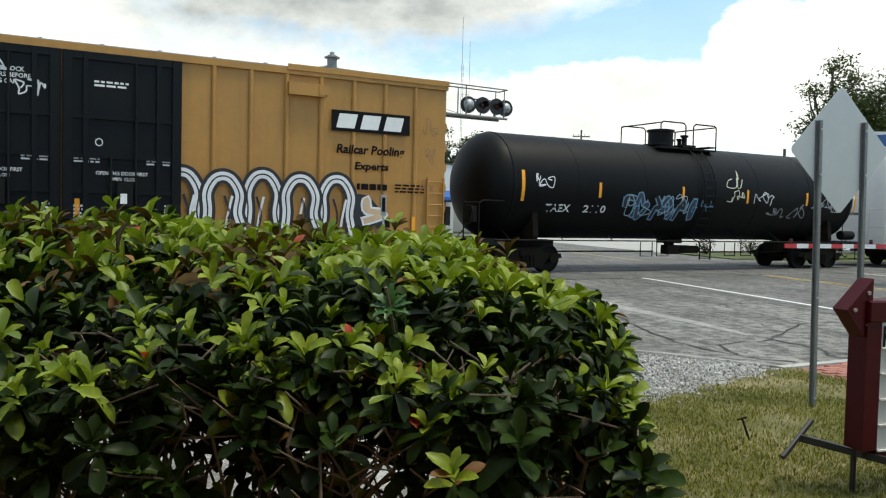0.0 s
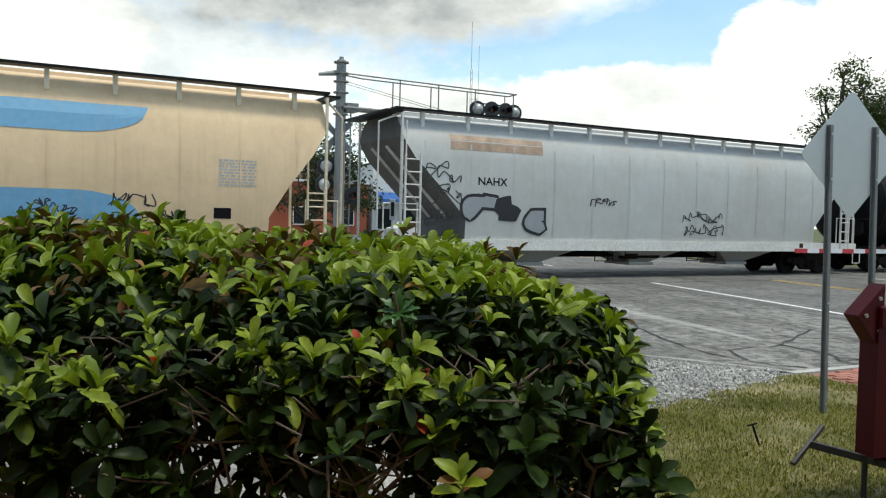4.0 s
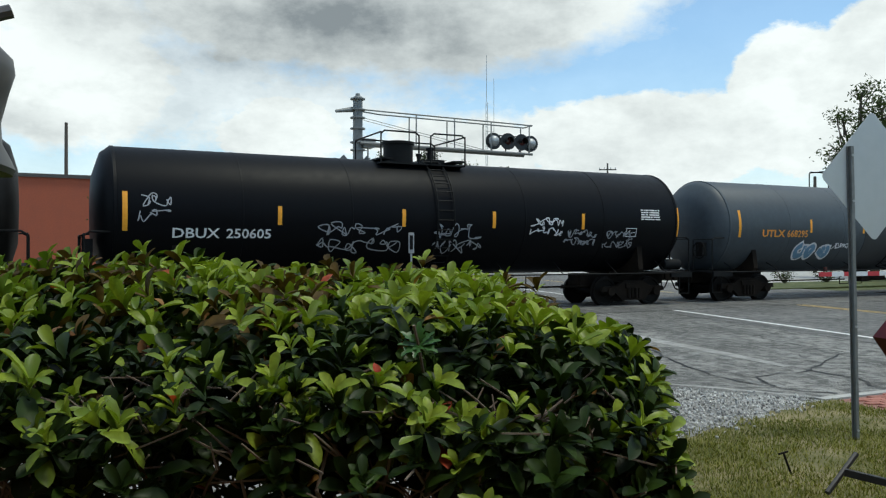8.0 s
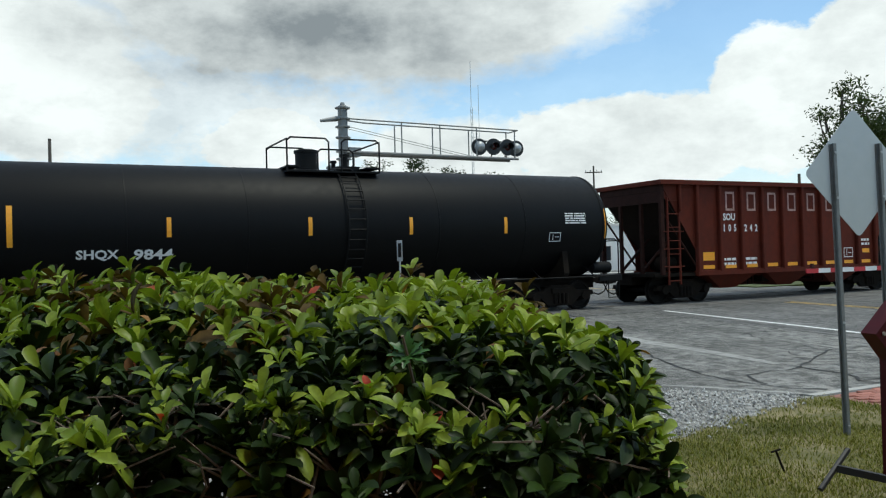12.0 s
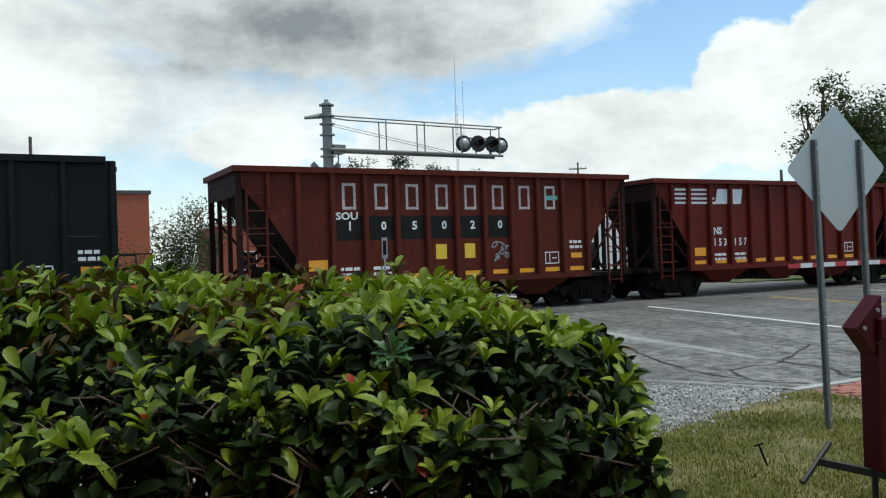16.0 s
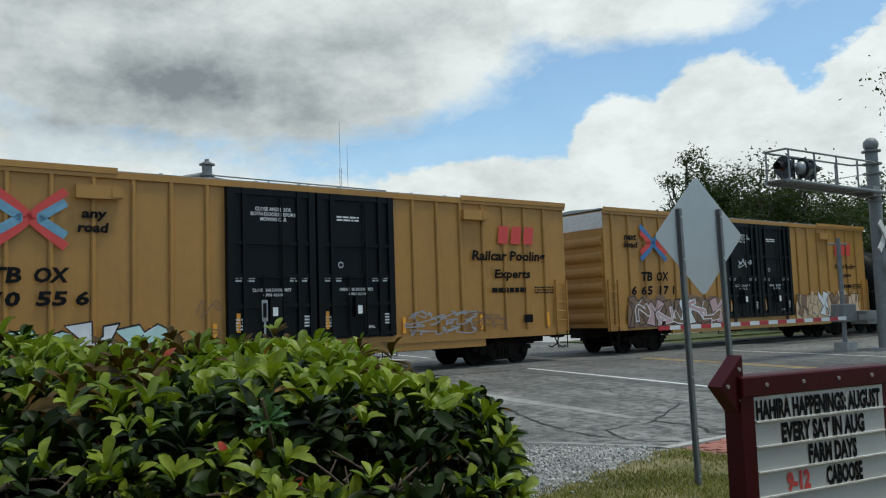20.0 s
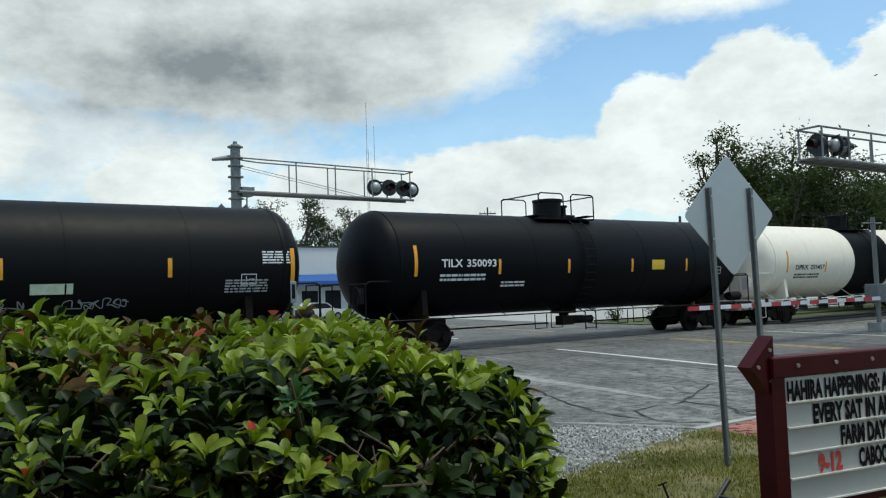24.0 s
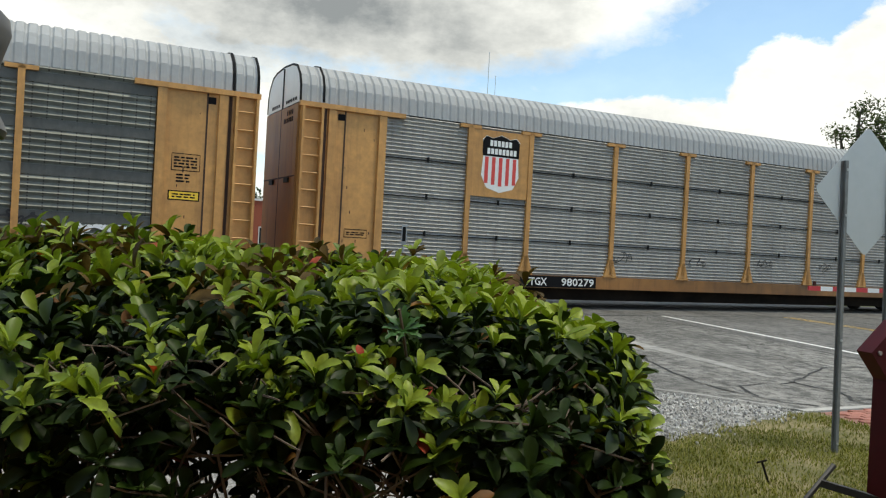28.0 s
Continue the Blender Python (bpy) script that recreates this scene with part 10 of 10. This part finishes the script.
    for s in near:
        o = part("leafy_shoot", meshes[rnd.randrange(12)], None, ob)
        o.matrix_local = Matrix.Translation(s[0]) @ s[1].normalized().to_track_quat("Z", "Y").to_matrix().to_4x4() @ Matrix.Rotation(rnd.random() * 6.28, 4, "Z") @ Matrix.Scale(rnd.uniform(0.85, 1.15), 4)
    verts, faces, mats = [], [], []
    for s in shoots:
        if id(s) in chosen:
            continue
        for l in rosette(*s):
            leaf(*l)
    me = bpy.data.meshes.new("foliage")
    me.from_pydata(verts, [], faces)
    for m in (LEAF_YOUNG, LEAF_MATURE_SHADE, LEAF_OLD, LEAF_RED, LEAF_BRONZE):
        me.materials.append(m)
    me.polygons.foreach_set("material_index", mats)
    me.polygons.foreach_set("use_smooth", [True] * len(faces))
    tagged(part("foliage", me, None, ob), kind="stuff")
    # stems that fork into twigs, some bare and pale at the front
    for k in range(84):
        wood = bmesh.new()
        front = k < 34
        x, y = (rnd.uniform(-1.6, 0.45), rnd.uniform(1.92, 2.10)) if front else (rnd.uniform(-2.95, 0.35), rnd.uniform(2.1, 3.9))
        p = Vector((x, y, 0))
        q = Vector((x + rnd.gauss(0, 0.1), y + rnd.gauss(0, 0.05), rnd.uniform(0.55, 0.85)))
        limb(wood, p, q, 0.015, 0.009, 6, 0.16, rnd)
        for _ in range(5):
            e = q + Vector((rnd.gauss(0, 0.2), rnd.gauss(-0.08, 0.10 if front else 0.18), rnd.uniform(0.18, 0.55)))
            e.z = min(e.z, top(e.x, max(1.85, e.y)) - 0.05)
            e.x, e.y = min(e.x, edge(1.9, e.z) - 0.05), max(e.y, 1.86)
            limb(wood, q, e, 0.006, 0.0036, 5, 0.3, rnd)
            for _ in range(3):
                f = e + Vector((rnd.gauss(0, 0.09), rnd.gauss(-0.03, 0.07), rnd.uniform(0.02, 0.14)))
                f.z = min(f.z, top(f.x, max(1.85, f.y)))
                f.x = min(f.x, edge(1.9, f.z) - 0.04)
                limb(wood, e, f, 0.0038, 0.0022, 4, 0.2, rnd)
        part("stem", wood, TWIG, ob)


def lobed_weed():
    """A creeper that pokes out of the hedge with a spray of cut, blue-green leaves."""
    rnd = random.Random(77)
    ob = thing("creeper_plant", None, None, "blue-green creeper with deeply cut leaves among the hedge", "plant")
    st = bmesh.new()
    pipe(st, [(0.02, 0.16, -0.25), (0.01, 0.05, -0.08), (0.0, 0.0, 0.0), (-0.01, -0.02, 0.05)], 0.004)
    part("stem", st, TWIG, ob)
    for k in range(9):
        a = k * 2.4 + rnd.uniform(-0.3, 0.3)
        d = Vector((math.cos(a), 0.35 * math.sin(a) - 0.45, 0.55 * math.sin(a) + 0.35)).normalized()
        side = d.cross(Vector((0, -0.5, 0.9))).normalized()
        nrm = side.cross(d)
        L = rnd.uniform(0.035, 0.058)
        bm = bmesh.new()
        rib, left, right = [], [], []
        for j in range(9):
            t = j / 8
            w = L * (0.34 * math.sin(math.pi * min(1, t * 0.95 + 0.08))) * (1.0 if j % 2 else 0.52)
            c = d * (L * t) - nrm * (0.35 * L * t * t)
            rib.append(bm.verts.new(c))
            for row, sgn in ((left, -1), (right, 1)):
                row.append(bm.verts.new(c + side * sgn * w + d * (0.05 * L if j % 2 else 0) + nrm * w * 0.25))
        for j in range(8):
            bm.faces.new((rib[j], rib[j + 1], left[j + 1], left[j]))
            bm.faces.new((rib[j], right[j], right[j + 1], rib[j + 1]))
        part("leaf", bm, LEAF_WEED, ob, smooth=True)
    ob.location = WEED_AT


WEED_AT = (-0.140, 1.93, 1.425)
LEAF_WEED = leaf_shader("creeper leaf", (0.060, 0.165, 0.030), (0.028, 0.085, 0.018), 0.4, 0.15, 0.4)
hedge()
lobed_weed()


# ---- lawn, gravel, brick paving ----
soil_edge = [(-7.0, -2.4), (10.0, -2.4), (12.0, 2.0), (7.2, 8.2), (4.15, 9.1), (3.8, 9.1), (2.4, 9.6), (0.2, 9.0), (-4.0, 7.5), (-7.0, 6.0)]
lawn_edge = [(0.2, 1.0), (9.0, -2.0), (12.0, 2.0), (7.2, 8.2), (4.15, 9.1), (3.6, 8.75), (2.95, 8.2), (2.2, 7.5), (1.2, 6.6), (0.2, 5.6)]
slab("lawn", soil_edge, -0.3, 0.002, DIRT, "thin sandy lawn with patches of bare soil", "grass")
gravel_edge = [(-6.5, 3.4), (-0.3, 3.4), (0.2, 5.6), (0.6, 6.15), (0.85, 6.2), (1.1, 6.62), (1.4, 6.7), (1.6, 7.05), (1.95, 7.25), (2.2, 7.6), (2.45, 7.7), (2.62, 8.05), (2.9, 8.1), (3.05, 8.45), (3.35, 8.55), (3.6, 8.9), (3.85, 9.05), (2.4, 9.75), (0.8, 9.6), (-4.0, 8.4)]
slab("gravel_strip", gravel_edge, -0.3, 0.006, GRAVEL_BED, "loose grey crushed stone along the asphalt", "gravel")
slab("curb_strip", [(3.80, 9.14), (3.98, 9.24), (4.90, 9.72), (5.9, 10.02), (5.93, 9.92), (4.95, 9.61), (4.02, 9.12), (3.86, 9.04)], -0.3, 0.02, CONCRETE, "worn pale concrete kerb by the brick walk", "kerb")


def inside(x, y, poly):
    hit = False
    for (x0, y0), (x1, y1) in zip(poly, poly[1:] + poly[:1]):
        if (y0 > y) != (y1 > y) and x < (x1 - x0) * (y - y0) / (y1 - y0) + x0:
            hit = not hit
    return hit


WALK_EDGE = [(4.02, 9.08), (4.95, 9.60), (8.0, 10.4), (10.5, 7.0), (7.2, 5.9), (4.22, 8.52)]


def grass():
    rnd = random.Random(8)
    verts, faces = [], []
    for _ in range(120000):
        y = 2.2 + 6.9 * rnd.random() ** 0.7
        x = rnd.uniform(0.3, 0.82 * y + 0.8)
        if not inside(x + rnd.gauss(0, 0.12), y + rnd.gauss(0, 0.12), lawn_edge) or y > 9.15 or inside(x, y, WALK_EDGE):
            continue
        thin = noise.noise(Vector((x * 0.9, y * 0.9, 3.0)))
        if rnd.random() > 0.95 - 0.75 * min(1.0, max(0.0, (-0.12 + max(0, y - 6.6) * 0.16 - thin) / 0.3)):
            continue
        h = rnd.uniform(0.018, 0.048)
        a = rnd.random() * 6.28
        lean = Vector((math.cos(a), math.sin(a), 0)) * h * rnd.uniform(0.4, 1.4)
        side = Vector((-math.sin(a), math.cos(a), 0)) * rnd.uniform(0.0025, 0.005)
        p = Vector((x, y, 0.0))
        k = len(verts)
        verts += [tuple(p - side), tuple(p + side), tuple(p + lean * 0.45 + Vector((0, 0, h * 0.65)) + side * 0.7), tuple(p + lean * 0.45 + Vector((0, 0, h * 0.65)) - side * 0.7), tuple(p + lean + Vector((0, 0, h)))]
        faces += [(k, k + 1, k + 2, k + 3), (k + 3, k + 2, k + 4)]
    me = bpy.data.meshes.new("grass")
    me.from_pydata(verts, [], faces)
    me.materials.append(leaf_shader("grass blade", (0.27, 0.255, 0.045), (0.095, 0.115, 0.018), 0.6, 0.25))
    tagged(new("grass", me), "short mown grass, half dry and yellowing", "grass", "", "stuff")


def stones():
    rnd = random.Random(9)
    verts, faces = [], []
    for _ in range(7500):
        x, y = rnd.uniform(0.4, 3.8), rnd.uniform(5.7, 9.8)
        if not inside(x + rnd.gauss(0, 0.10), y + rnd.gauss(0, 0.10), gravel_edge):
            continue
        r = rnd.uniform(0.008, 0.026)
        k = len(verts)
        q = Euler((rnd.random() * 6, rnd.random() * 6, rnd.random() * 6)).to_matrix()
        for v in ((1, 0, 0), (-1, 0, 0), (0, 0.8, 0), (0, -0.8, 0), (0, 0, 0.6), (0, 0, -0.6)):
            verts.append(tuple(q @ (Vector(v) * r * rnd.uniform(0.8, 1.2)) + Vector((x, y, 0.01 + r * 0.3))))
        for f in ((0, 2, 4), (2, 1, 4), (1, 3, 4), (3, 0, 4), (2, 0, 5), (1, 2, 5), (3, 1, 5), (0, 3, 5)):
            faces.append(tuple(k + i for i in f))
    me = bpy.data.meshes.new("gravel")
    me.from_pydata(verts, [], faces)
    m = bpy.data.materials.new("loose stone")
    m.use_nodes = True
    nt = m.node_tree
    geo = nt.nodes.new("ShaderNodeNewGeometry")
    wire(nt, mixc(nt, geo.outputs["Random Per Island"], (0.17, 0.165, 0.155), (0.66, 0.645, 0.61)), nt.nodes["Principled BSDF"].inputs["Base Color"])
    nt.nodes["Principled BSDF"].inputs["Roughness"].default_value = 0.8
    me.materials.append(m)
    tagged(new("gravel", me), "loose grey crushed stones", "gravel", "", "stuff")


grass()
stones()


def brick_walk():
    ob = slab("brick_walk", WALK_EDGE, -0.3, 0.006, M("sand joint", (0.26, 0.13, 0.10), 0.95), "red brick walk beside the lawn", "pavement")
    mesh = mesh_of(soft_box(-0.098, 0.098, -0.046, 0.046, -0.04, 0.022, 0.006, 1), BRICK_RED)
    rnd = random.Random(4)
    ux, uy = Vector((0.96, 0.28, 0)), Vector((-0.28, 0.96, 0))
    poly = [(4.12, 9.06), (5.0, 9.54), (7.8, 10.25), (9.6, 7.9), (6.0, 7.2), (4.3, 8.62)]
    n = 0
    for j in range(22):
        for i in range(26):
            p = Vector((4.05, 9.35, 0)) + ux * (i * 0.204 + (j % 2) * 0.102) - uy * (j * 0.1 + 0.05)
            if n < 300 and inside(p.x, p.y, poly):
                b = part("brick", mesh, None, ob)
                b.location = (p.x, p.y, rnd.uniform(0.0, 0.007))
                b.rotation_euler.z = radians(16.3) + rnd.gauss(0, 0.01)
                n += 1


brick_walk()


# ---- what moves ----
def travel(t):
    x = (t - 14) / 14
    return -(17.033 * t + 2.933 * x * x + 1.428 * x ** 3 + 0.851 * x ** 4)


def motions():
    a = radians(ANGLE)
    for ob, u in CARS:
        rows = []
        for t in range(29):
            s = u + travel(t)
            rows.append((t, pose(s * math.cos(a) - TRACK * math.sin(a), s * math.sin(a) + TRACK * math.cos(a), 0, 0, 0, ANGLE)))
        walk(ob, rows)
    # each wheelset rolls while it is near the crossing
    for w, u, x in WHEELSETS:
        rows, t = [], 0.0
        while t < 28:
            s = u + travel(t)
            if 11 < s < 33:
                rows.append((t, pose(x, 0, WHEEL_R, 0, math.degrees(s / WHEEL_R) % 360, 0)))
            t = round(t + 1 / 30, 4)
        if not rows:
            continue
        if rows[0][0] > 0:
            rows.insert(0, (0, rows[0][1]))
        if rows[-1][0] < 28:
            rows.append((28, rows[-1][1]))
        walk(w, rows)


motions()
